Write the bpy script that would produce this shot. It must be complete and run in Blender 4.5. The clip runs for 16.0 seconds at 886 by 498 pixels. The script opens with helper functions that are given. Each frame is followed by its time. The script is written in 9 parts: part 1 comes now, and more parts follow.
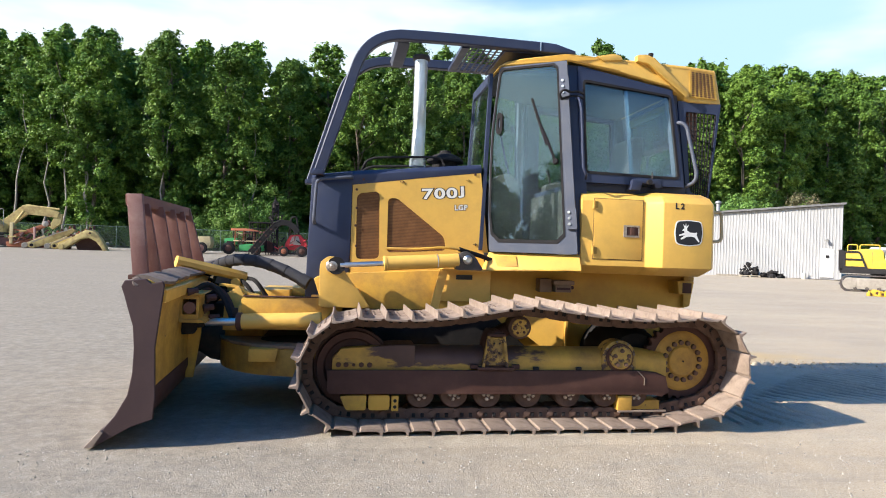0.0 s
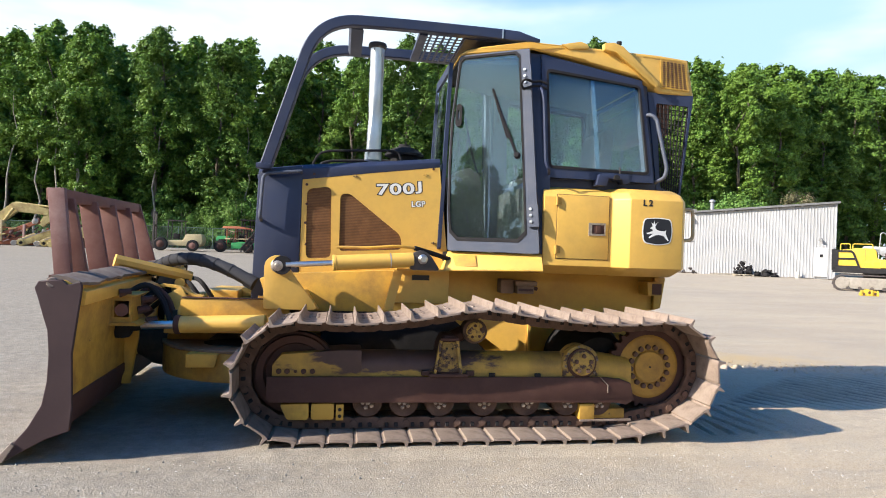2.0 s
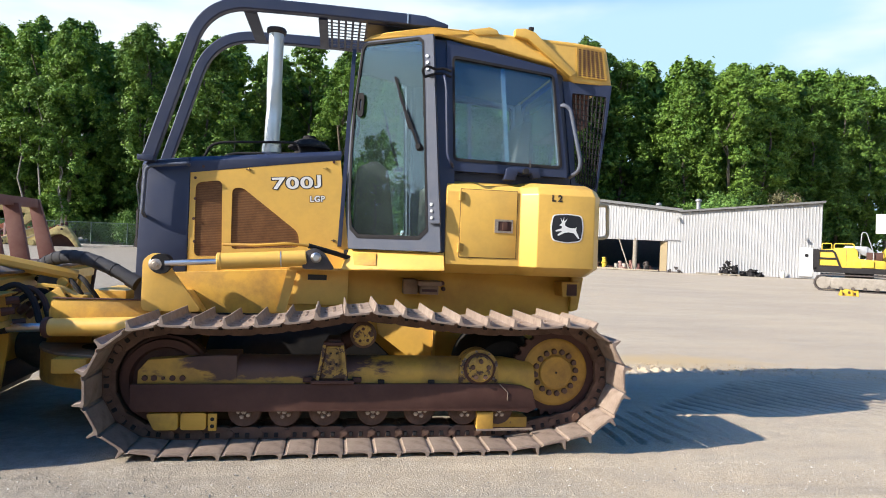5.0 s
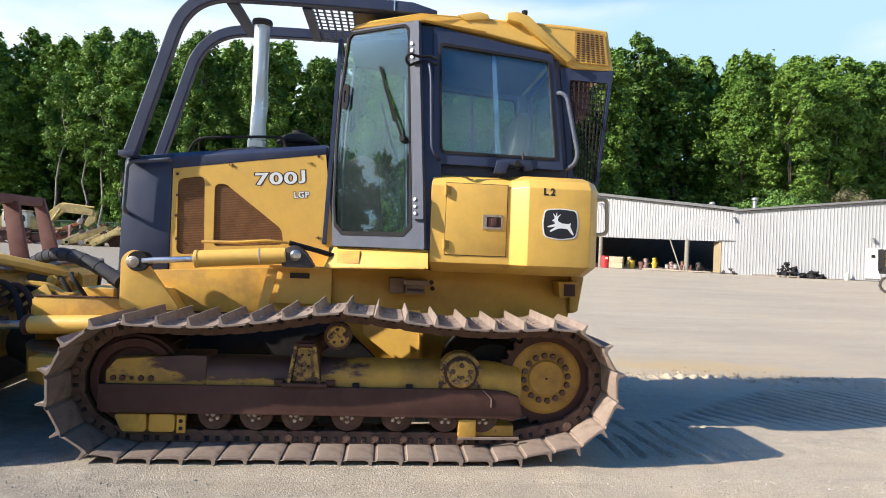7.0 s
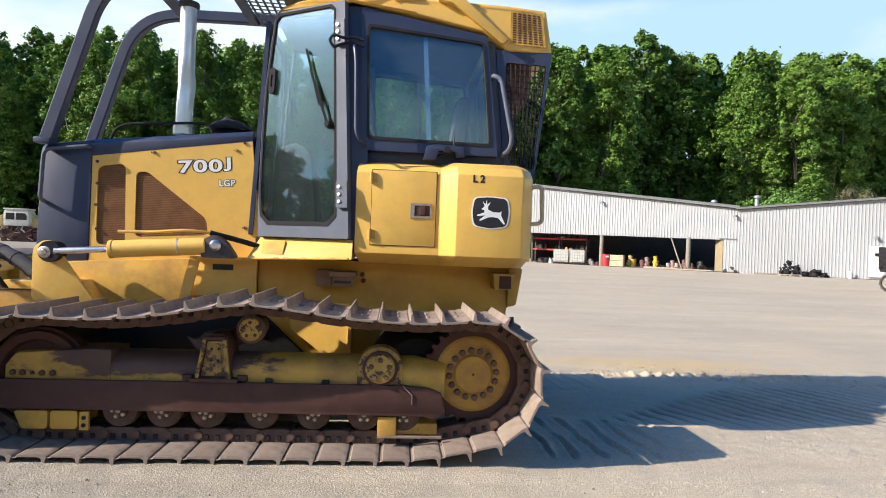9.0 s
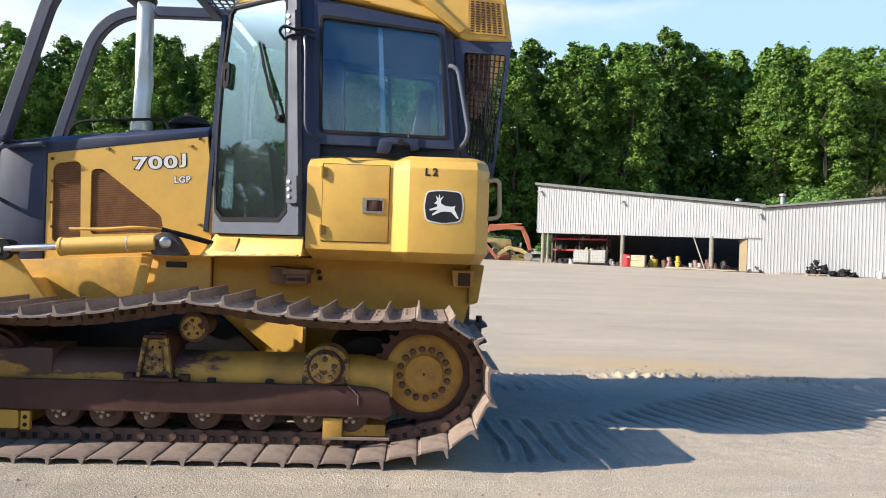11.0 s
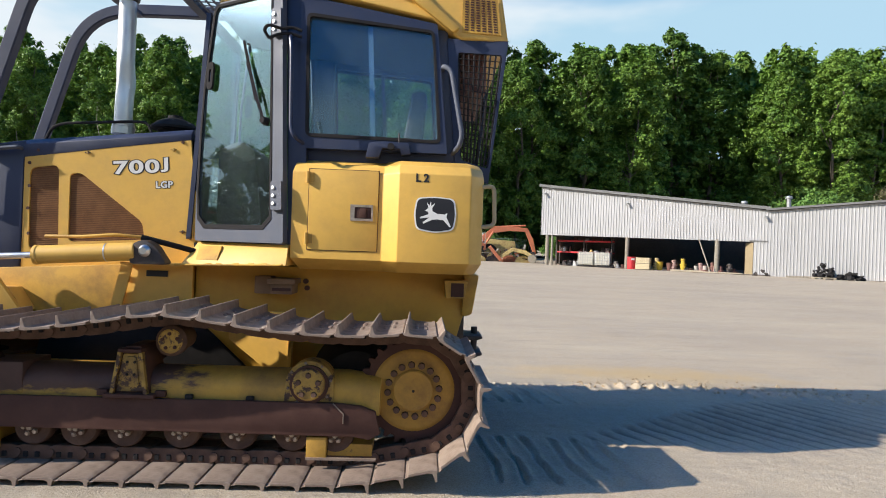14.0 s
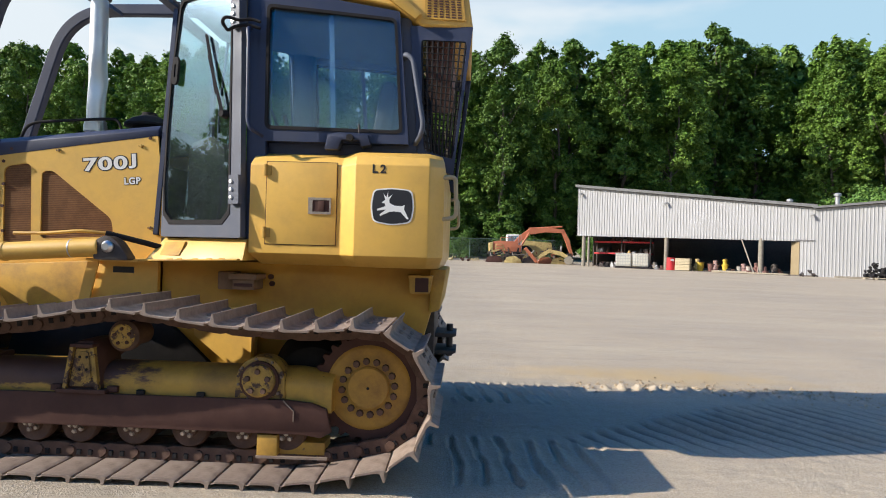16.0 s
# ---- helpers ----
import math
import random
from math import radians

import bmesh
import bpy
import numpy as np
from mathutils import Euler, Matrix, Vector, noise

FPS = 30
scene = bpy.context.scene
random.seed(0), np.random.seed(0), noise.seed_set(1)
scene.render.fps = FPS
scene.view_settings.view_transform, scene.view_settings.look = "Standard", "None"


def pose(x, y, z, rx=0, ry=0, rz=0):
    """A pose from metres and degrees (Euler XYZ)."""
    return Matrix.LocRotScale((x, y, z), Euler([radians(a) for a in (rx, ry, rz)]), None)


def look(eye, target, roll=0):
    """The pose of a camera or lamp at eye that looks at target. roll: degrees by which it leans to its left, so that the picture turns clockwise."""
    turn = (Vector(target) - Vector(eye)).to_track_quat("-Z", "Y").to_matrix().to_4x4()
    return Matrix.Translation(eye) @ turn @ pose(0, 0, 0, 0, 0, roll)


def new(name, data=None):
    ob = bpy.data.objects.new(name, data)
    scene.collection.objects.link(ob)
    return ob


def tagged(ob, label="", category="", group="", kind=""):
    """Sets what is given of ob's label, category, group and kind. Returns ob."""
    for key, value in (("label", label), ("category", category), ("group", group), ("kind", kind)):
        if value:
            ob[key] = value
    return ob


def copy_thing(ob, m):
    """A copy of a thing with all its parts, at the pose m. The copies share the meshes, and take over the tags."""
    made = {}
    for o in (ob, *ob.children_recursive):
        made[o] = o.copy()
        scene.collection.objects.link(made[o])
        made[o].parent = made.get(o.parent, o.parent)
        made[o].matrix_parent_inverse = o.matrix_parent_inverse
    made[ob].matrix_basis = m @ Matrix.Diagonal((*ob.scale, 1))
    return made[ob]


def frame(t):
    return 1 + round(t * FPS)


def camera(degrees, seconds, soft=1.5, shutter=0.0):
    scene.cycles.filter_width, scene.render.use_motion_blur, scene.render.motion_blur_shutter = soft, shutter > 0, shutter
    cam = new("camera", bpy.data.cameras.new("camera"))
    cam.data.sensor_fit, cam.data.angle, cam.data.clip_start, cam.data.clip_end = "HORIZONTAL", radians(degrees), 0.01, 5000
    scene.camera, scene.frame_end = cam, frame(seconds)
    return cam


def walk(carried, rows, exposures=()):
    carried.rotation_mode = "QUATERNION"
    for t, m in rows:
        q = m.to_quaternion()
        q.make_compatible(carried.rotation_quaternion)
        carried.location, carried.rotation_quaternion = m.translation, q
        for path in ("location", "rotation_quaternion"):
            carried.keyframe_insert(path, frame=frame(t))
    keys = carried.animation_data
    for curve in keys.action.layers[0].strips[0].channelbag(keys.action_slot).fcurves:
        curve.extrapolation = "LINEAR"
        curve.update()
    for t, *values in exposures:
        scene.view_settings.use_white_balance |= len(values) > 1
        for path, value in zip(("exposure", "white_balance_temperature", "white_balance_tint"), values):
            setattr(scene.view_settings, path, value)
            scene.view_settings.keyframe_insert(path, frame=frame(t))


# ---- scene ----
cam = camera(70.7, 16.0, soft=1.0)
PATH = [
    (0, (-2.747, -5.723, 1.264), (-2.433, -3.748, 1.277), 2.0),
    (0.5, (-2.675, -5.660, 1.276), (-2.359, -3.685, 1.287), 2.0),
    (1, (-2.583, -5.603, 1.272), (-2.265, -3.629, 1.283), 2.0),
    (1.5, (-2.483, -5.546, 1.278), (-2.164, -3.571, 1.288), 2.1),
    (2, (-2.370, -5.492, 1.281), (-2.047, -3.518, 1.289), 2.1),
    (2.5, (-2.243, -5.454, 1.280), (-1.919, -3.480, 1.289), 2.1),
    (3, (-2.119, -5.407, 1.286), (-1.792, -3.434, 1.295), 2.1),
    (3.5, (-1.983, -5.372, 1.285), (-1.654, -3.399, 1.294), 2.1),
    (4, (-1.855, -5.357, 1.292), (-1.522, -3.385, 1.299), 2.1),
    (4.5, (-1.731, -5.338, 1.298), (-1.393, -3.367, 1.303), 2.2),
    (5, (-1.603, -5.321, 1.300), (-1.264, -3.349, 1.306), 2.2),
    (7.5, (-0.971, -5.095, 1.283), (-0.819, -3.101, 1.285), 2.2),
    (8, (-0.832, -5.053, 1.265), (-0.683, -3.059, 1.266), 2.2),
    (8.5, (-0.689, -5.016, 1.254), (-0.536, -3.021, 1.255), 2.2),
    (9, (-0.544, -4.996, 1.250), (-0.388, -3.002, 1.250), 2.2),
    (9.5, (-0.397, -4.970, 1.241), (-0.260, -2.975, 1.242), 2.1),
    (12, (0.005, -4.835, 1.228), (0.067, -2.835, 1.234), 1.9),
    (12.5, (-0.015, -4.801, 1.313), (0.046, -2.802, 1.324), 1.9),
    (13, (-0.030, -4.755, 1.302), (0.032, -2.756, 1.311), 2.0),
    (13.5, (-0.020, -4.722, 1.293), (0.042, -2.723, 1.301), 2.0),
    (14, (0.018, -4.700, 1.285), (0.080, -2.701, 1.290), 2.1),
    (14.5, (0.077, -4.672, 1.273), (0.140, -2.673, 1.279), 2.0),
    (15, (0.184, -4.643, 1.263), (0.229, -2.643, 1.270), 2.0),
    (15.5, (0.330, -4.604, 1.251), (0.303, -2.604, 1.260), 1.8),
    (16, (0.511, -4.568, 1.242), (0.442, -2.569, 1.252), 1.7),
]
walk(cam, [(t, look(eye, target, roll)) for t, eye, target, roll in PATH], [(0, 0.97), (2, 0.95), (5, 0.88), (9, 0.81), (12, 0.77), (13, 0.65), (16, 0.54)])

# ---- daylight ----
SUN_EL, SUN_AZ = radians(29.2), radians(256.8)
world = bpy.data.worlds.new("world")
scene.world = world
world.use_nodes = True
wn, wl = world.node_tree.nodes, world.node_tree.links
wn.clear()
w_out = wn.new("ShaderNodeOutputWorld")
w_bg = wn.new("ShaderNodeBackground")
w_bg.inputs["Strength"].default_value = 0.125
w_sky = wn.new("ShaderNodeTexSky")
w_sky.sky_type = "NISHITA"
w_sky.sun_disc = False
w_sky.sun_elevation, w_sky.sun_rotation = SUN_EL, SUN_AZ
w_sky.air_density, w_sky.dust_density, w_sky.ozone_density = 1.0, 1.5, 6.0
w_tc = wn.new("ShaderNodeTexCoord")
w_map = wn.new("ShaderNodeMapping")
w_map.inputs["Scale"].default_value = (1.0, 1.0, 3.4)
w_map.inputs["Location"].default_value = (0.35, 0.0, 0.2)
w_noise = wn.new("ShaderNodeTexNoise")
w_noise.inputs["Scale"].default_value = 1.7
w_noise.inputs["Detail"].default_value = 5.0
w_noise.inputs["Roughness"].default_value = 0.5
w_sep = wn.new("ShaderNodeSeparateXYZ")
wl.new(w_tc.outputs["Generated"], w_map.inputs["Vector"])
wl.new(w_tc.outputs["Generated"], w_sep.inputs[0])
wl.new(w_map.outputs[0], w_noise.inputs["Vector"])


def sky_range(source, lo, hi, a, b):
    r = wn.new("ShaderNodeMapRange")
    r.interpolation_type = "SMOOTHSTEP"
    for k, val in zip((1, 2, 3, 4), (lo, hi, a, b)):
        r.inputs[k].default_value = val
    wl.new(source, r.inputs[0])
    return r.outputs[0]


def sky_mix(fac, a, colour):
    m = wn.new("ShaderNodeMix")
    m.data_type = "RGBA"
    m.inputs[7].default_value = colour
    wl.new(fac, m.inputs[0])
    wl.new(a, m.inputs[6])
    return m.outputs[2]


# pale haze and thin cloud low over the woods, clear blue overhead
w_deep = wn.new("ShaderNodeHueSaturation")
w_deep.inputs["Saturation"].default_value, w_deep.inputs["Value"].default_value = 1.45, 1.1
wl.new(w_sky.outputs[0], w_deep.inputs["Color"])
w_hazy = sky_mix(sky_range(w_sep.outputs[2], 0.345, 0.43, 0.92, 0.0), w_deep.outputs[0], (2.8, 4.05, 4.8, 1))
w_mul = wn.new("ShaderNodeMath")
w_mul.operation = "MULTIPLY"
wl.new(sky_range(w_noise.outputs[0], 0.38, 0.54, 0.0, 1.0), w_mul.inputs[0])
wl.new(sky_range(w_sep.outputs[2], 0.345, 0.44, 0.95, 0.0), w_mul.inputs[1])
w_sky_all = sky_mix(w_mul.outputs[0], w_hazy, (4.5, 4.9, 5.2, 1))
# bright hazy glow in the air round the sun
w_dot = wn.new("ShaderNodeVectorMath")
w_dot.operation = "DOT_PRODUCT"
wl.new(w_tc.outputs["Generated"], w_dot.inputs[0])
w_dot.inputs[1].default_value = (math.sin(SUN_AZ) * math.cos(SUN_EL), math.cos(SUN_AZ) * math.cos(SUN_EL), math.sin(SUN_EL))
w_glow = wn.new("ShaderNodeVectorMath")
w_glow.operation = "SCALE"
wl.new(w_sky_all, w_glow.inputs[0])
wl.new(sky_range(w_dot.outputs["Value"], 0.94, 0.998, 1.0, 2.2), w_glow.inputs["Scale"])
wl.new(w_glow.outputs[0], w_bg.inputs["Color"])
wl.new(w_bg.outputs[0], w_out.inputs[0])

sun_data = bpy.data.lights.new("sun", "SUN")
sun_data.energy, sun_data.angle, sun_data.color = 5.0, radians(0.55), (1.0, 0.92, 0.79)
sun = new("sun", sun_data)
to_sun = Vector((math.sin(SUN_AZ) * math.cos(SUN_EL), math.cos(SUN_AZ) * math.cos(SUN_EL), math.sin(SUN_EL)))
sun.matrix_world = look(to_sun * 60, (0, 0, 0))


# ---- materials ----
def shader(name):
    m = bpy.data.materials.new(name)
    m.use_nodes = True
    nt = m.node_tree
    return m, nt, nt.nodes["Principled BSDF"]


def coords(nt, scale=(1, 1, 1)):
    tc, mp = nt.nodes.new("ShaderNodeTexCoord"), nt.nodes.new("ShaderNodeMapping")
    mp.inputs["Scale"].default_value = scale
    nt.links.new(tc.outputs["Object"], mp.inputs["Vector"])
    return mp.outputs[0]


def noise_tex(nt, vec, scale, detail=4.0, rough=0.55):
    n = nt.nodes.new("ShaderNodeTexNoise")
    n.inputs["Scale"].default_value, n.inputs["Detail"].default_value, n.inputs["Roughness"].default_value = scale, detail, rough
    nt.links.new(vec, n.inputs["Vector"])
    return n.outputs[0]


def ramp(nt, fac, lo, hi):
    r = nt.nodes.new("ShaderNodeMapRange")
    r.inputs[1].default_value, r.inputs[2].default_value = lo, hi
    nt.links.new(fac, r.inputs[0])
    return r.outputs[0]


def mixed(nt, fac, a, b):
    m = nt.nodes.new("ShaderNodeMix")
    m.data_type = "RGBA"
    if isinstance(fac, float):
        m.inputs[0].default_value = fac
    else:
        nt.links.new(fac, m.inputs[0])
    for i, c in ((6, a), (7, b)):
        if isinstance(c, tuple):
            m.inputs[i].default_value = (*c, 1)
        else:
            nt.links.new(c, m.inputs[i])
    return m.outputs[2]


def times(nt, a, k):
    m = nt.nodes.new("ShaderNodeMath")
    m.operation = "MULTIPLY"
    for i, c in ((0, a), (1, k)):
        if isinstance(c, float):
            m.inputs[i].default_value = c
        else:
            nt.links.new(c, m.inputs[i])
    return m.outputs[0]


def bump(nt, bsdf, height, strength, distance):
    b = nt.nodes.new("ShaderNodeBump")
    b.inputs["Strength"].default_value, b.inputs["Distance"].default_value = strength, distance
    nt.links.new(height, b.inputs["Height"])
    nt.links.new(b.outputs[0], bsdf.inputs["Normal"])


def island(nt):
    return nt.nodes.new("ShaderNodeNewGeometry").outputs["Random Per Island"]


def worn(name, base, dirt, rough=0.45, metal=0.0, dirt_amount=0.35, dirt_scale=3.0, shade=0.82, bump_mm=0.6, chips=None, chip_at=0.7, coat=0.0, per_object=0.0):
    """Paint or metal with broad fading, patchy dirt, small chips and a fine relief."""
    m, nt, b = shader(name)
    v = coords(nt)
    broad = noise_tex(nt, v, dirt_scale * 0.45, 3)
    patch = noise_tex(nt, v, dirt_scale * 2.3, 8, 0.68)
    fine = noise_tex(nt, v, 55.0, 4, 0.6)
    faded = mixed(nt, ramp(nt, broad, 0.3, 0.7), tuple(c * shade for c in base), base)
    if per_object:
        info = nt.nodes.new("ShaderNodeObjectInfo").outputs["Random"]
        faded = mixed(nt, times(nt, info, per_object), faded, dirt)
    col = mixed(nt, times(nt, ramp(nt, patch, 0.42, 0.78), dirt_amount * 2.0), faded, dirt)
    if chips:
        spots = noise_tex(nt, v, 16.0, 9, 0.72)
        col = mixed(nt, ramp(nt, spots, chip_at, chip_at + 0.04), col, chips)
    nt.links.new(col, b.inputs["Base Color"])
    b.inputs["Metallic"].default_value = metal
    rr = ramp(nt, patch, 0.3, 0.8)
    mr = nt.nodes.new("ShaderNodeMapRange")
    mr.inputs[3].default_value, mr.inputs[4].default_value = rough, min(1.0, rough + 0.3)
    nt.links.new(rr, mr.inputs[0])
    nt.links.new(mr.outputs[0], b.inputs["Roughness"])
    if coat:
        b.inputs["Coat Weight"].default_value, b.inputs["Coat Roughness"].default_value = coat, 0.15
    if bump_mm:
        bump(nt, b, fine, 0.5, bump_mm / 1000)
    return m


YELLOW = worn("yellow_paint", (0.74, 0.445, 0.092), (0.43, 0.245, 0.066), 0.34, dirt_amount=0.20, shade=0.9, chips=(0.16, 0.09, 0.04), chip_at=0.73, coat=0.15)
YELLOW_DIRTY = worn("dirty_yellow_paint", (0.63, 0.360, 0.052), (0.16, 0.085, 0.042), 0.48, dirt_amount=0.42, dirt_scale=1.7, shade=0.8, chips=(0.11, 0.06, 0.04), chip_at=0.665)
YELLOW_MUD = worn("muddy_yellow_paint", (0.60, 0.35, 0.055), (0.085, 0.050, 0.038), 0.50, dirt_amount=0.5, dirt_scale=0.8, shade=0.8, chips=(0.075, 0.040, 0.030), chip_at=0.65)


def cake_mud(material):
    """Dried brown mud caked over the front of the track beam, with torn edges."""
    nt = material.node_tree
    b = nt.nodes["Principled BSDF"]
    v = coords(nt)
    sep = nt.nodes.new("ShaderNodeSeparateXYZ")
    nt.links.new(v, sep.inputs[0])
    torn = noise_tex(nt, coords(nt, (0.5, 1.0, 1.6)), 7.0, 8, 0.7)
    reach = times(nt, times(nt, ramp(nt, sep.outputs[0], -2.62, -2.30), ramp(nt, sep.outputs[0], -1.05, -1.75)), ramp(nt, sep.outputs[2], 0.385, 0.50))
    edge = nt.nodes.new("ShaderNodeMath")
    edge.operation = "ADD"
    nt.links.new(times(nt, reach, 0.42), edge.inputs[0])
    nt.links.new(torn, edge.inputs[1])
    under = b.inputs["Base Color"].links[0].from_socket
    crust = mixed(nt, ramp(nt, noise_tex(nt, v, 3.5, 5, 0.6), 0.3, 0.7), (0.062, 0.031, 0.027), (0.115, 0.062, 0.047))
    nt.links.new(mixed(nt, ramp(nt, edge.outputs[0], 0.60, 0.70), under, crust), b.inputs["Base Color"])


cake_mud(YELLOW_MUD)
NAVY = worn("dark_blue_paint", (0.020, 0.029, 0.070), (0.044, 0.052, 0.082), 0.40, dirt_amount=0.2, chips=(0.11, 0.10, 0.10), chip_at=0.75, coat=0.1)
GREY_FRAME = worn("grey_frame_paint", (0.078, 0.090, 0.125), (0.13, 0.13, 0.145), 0.48, dirt_amount=0.25)
GREY_FRAME.node_tree.nodes["Principled BSDF"].inputs["Specular IOR Level"].default_value = 0.3
BLACK = worn("black_rubber", (0.022, 0.021, 0.023), (0.050, 0.046, 0.043), 0.8, dirt_amount=0.3)
BLACK.node_tree.nodes["Principled BSDF"].inputs["Specular IOR Level"].default_value = 0.15
BROWN = worn("rusted_plate", (0.080, 0.036, 0.029), (0.125, 0.066, 0.050), 0.55, dirt_amount=0.35, dirt_scale=2.0, shade=0.72, chips=(0.26, 0.17, 0.12), chip_at=0.72)
RED_BROWN = worn("primer_brown_paint", (0.165, 0.068, 0.055), (0.26, 0.155, 0.125), 0.55, dirt_amount=0.3)
BROWN.node_tree.nodes["Principled BSDF"].inputs["Specular IOR Level"].default_value = 0.25
OCHRE = worn("grimy_ochre_paint", (0.50, 0.285, 0.046), (0.15, 0.075, 0.036), 0.5, dirt_amount=0.5, dirt_scale=2.4, shade=0.8, chips=(0.12, 0.06, 0.035), chip_at=0.68)
RACK_PAINT = worn("dusty_rack_paint", (0.215, 0.098, 0.084), (0.33, 0.215, 0.190), 0.6, dirt_amount=0.5, dirt_scale=2.2, chips=(0.42, 0.34, 0.28), chip_at=0.78)
SLAT_PAINT = worn("rack_slat_paint", (0.185, 0.070, 0.054), (0.26, 0.140, 0.112), 0.6, dirt_amount=0.4, dirt_scale=2.2, chips=(0.34, 0.25, 0.20), chip_at=0.80)
END_PLATE = worn("purple_brown_plate", (0.048, 0.023, 0.025), (0.080, 0.046, 0.044), 0.6, dirt_amount=0.4, dirt_scale=1.6, chips=(0.24, 0.17, 0.14), chip_at=0.76)
DUSTY_STEEL = worn("dusty_grey_plate", (0.215, 0.175, 0.150), (0.12, 0.085, 0.070), 0.85, dirt_amount=0.5, dirt_scale=4.0)
DUSTY_STEEL.node_tree.nodes["Principled BSDF"].inputs["Specular IOR Level"].default_value = 0.15
HOSE = worn("sleeved_hose", (0.014, 0.015, 0.022), (0.040, 0.038, 0.042), 0.75, dirt_amount=0.25, dirt_scale=6.0)
RUST = worn("bright_rust", (0.30, 0.105, 0.055), (0.17, 0.065, 0.040), 0.85, dirt_amount=0.4)
SHOE_STEEL = worn("worn_shoe_steel", (0.315, 0.245, 0.198), (0.135, 0.090, 0.072), 0.55, metal=0.1, dirt_amount=0.5, dirt_scale=4.0, shade=0.8, per_object=0.25)
LINK_STEEL = worn("dirty_link_steel", (0.076, 0.042, 0.030), (0.18, 0.108, 0.078), 0.6, dirt_amount=0.5, dirt_scale=5.0, per_object=0.3)
LINK_STEEL.node_tree.nodes["Principled BSDF"].inputs["Specular IOR Level"].default_value = 0.3
DARK_STEEL = worn("dark_steel", (0.05, 0.045, 0.045), (0.16, 0.12, 0.10), 0.5, metal=0.3, dirt_amount=0.4)
WORN_SILVER = worn("rubbed_steel", (0.58, 0.50, 0.42), (0.08, 0.048, 0.036), 0.28, metal=0.65, dirt_amount=0.45, dirt_scale=9.0)
DUSTY_LID = worn("dusty_brown_plate", (0.26, 0.165, 0.095), (0.12, 0.065, 0.042), 0.7, dirt_amount=0.4, dirt_scale=2.5)
TAN_RAIL = worn("rubbed_tan_paint", (0.50, 0.40, 0.24), (0.35, 0.27, 0.16), 0.5, dirt_amount=0.3)
CHROME = worn("chrome_rod", (0.82, 0.80, 0.80), (0.6, 0.56, 0.52), 0.22, metal=1.0, dirt_amount=0.1, bump_mm=0)
BRIGHT = worn("dented_bright_steel", (0.80, 0.81, 0.82), (0.55, 0.52, 0.48), 0.24, metal=1.0, dirt_amount=0.12, dirt_scale=2.5, bump_mm=0)
WHITE = worn("white_decal", (0.80, 0.80, 0.78), (0.5, 0.48, 0.42), 0.5, dirt_amount=0.1, bump_mm=0)
BLACK_DECAL = worn("black_decal", (0.012, 0.013, 0.018), (0.05, 0.05, 0.05), 0.4, dirt_amount=0.15, bump_mm=0)
FABRIC = worn("seat_fabric", (0.05, 0.05, 0.055), (0.11, 0.10, 0.10), 0.85, dirt_amount=0.3)
BEIGE = worn("dark_cab_plastic", (0.055, 0.055, 0.058), (0.035, 0.034, 0.034), 0.7, dirt_amount=0.3)
ORANGE_MESH = worn("rusty_core", (0.27, 0.125, 0.045), (0.15, 0.07, 0.03), 0.75, dirt_amount=0.5, dirt_scale=6)


def glass_mat(name, tint, rough=0.0, ior=1.9, film=0.0, dusty=(0.62, 0.72, 0.74)):
    """Tinted glass; film mixes in uneven dust and a painted haze of reflected sky."""
    m, nt, b = shader(name)
    if film:
        dust_haze = nt.nodes.new("ShaderNodeBsdfDiffuse")
        dust_haze.inputs["Color"].default_value = (*dusty, 1)
        mx = nt.nodes.new("ShaderNodeMixShader")
        smear = noise_tex(nt, coords(nt), 2.4, 6, 0.7)
        nt.links.new(times(nt, ramp(nt, smear, 0.15, 0.8), film), mx.inputs[0])
        nt.links.new(b.outputs[0], mx.inputs[1])
        nt.links.new(dust_haze.outputs[0], mx.inputs[2])
        nt.links.new(mx.outputs[0], nt.nodes["Material Output"].inputs[0])
    b.inputs["Base Color"].default_value = (*tint, 1)
    b.inputs["Transmission Weight"].default_value = 1.0
    b.inputs["Specular Tint"].default_value = (0.72, 0.93, 1.0, 1)
    b.inputs["IOR"].default_value = ior
    b.inputs["Roughness"].default_value = rough
    return m


VENT_DARK = worn("dark_vent_core", (0.17, 0.082, 0.035), (0.10, 0.05, 0.025), 0.8, dirt_amount=0.4, dirt_scale=6)
FRAME_YELLOW = worn("stained_yellow_paint", (0.69, 0.385, 0.048), (0.36, 0.16, 0.035), 0.40, dirt_amount=0.35, dirt_scale=1.2, shade=0.8, chips=(0.13, 0.07, 0.035), chip_at=0.68)
GLASS = glass_mat("cab_glass", (0.66, 0.86, 0.90), 0.0, 1.9, 0.014)
# bluish film colour paints a hazy sky reflection over these panes
GLASS_BLUE = glass_mat("tinted_cab_glass", (0.66, 0.86, 0.95), 0.0, 1.6, 0.060, (0.40, 0.58, 0.76))
YELLOW_RUST = worn("rust_mottled_yellow_paint", (0.50, 0.31, 0.06), (0.075, 0.042, 0.030), 0.5, dirt_amount=0.5, dirt_scale=4.0, shade=0.8, chips=(0.065, 0.034, 0.026), chip_at=0.53)


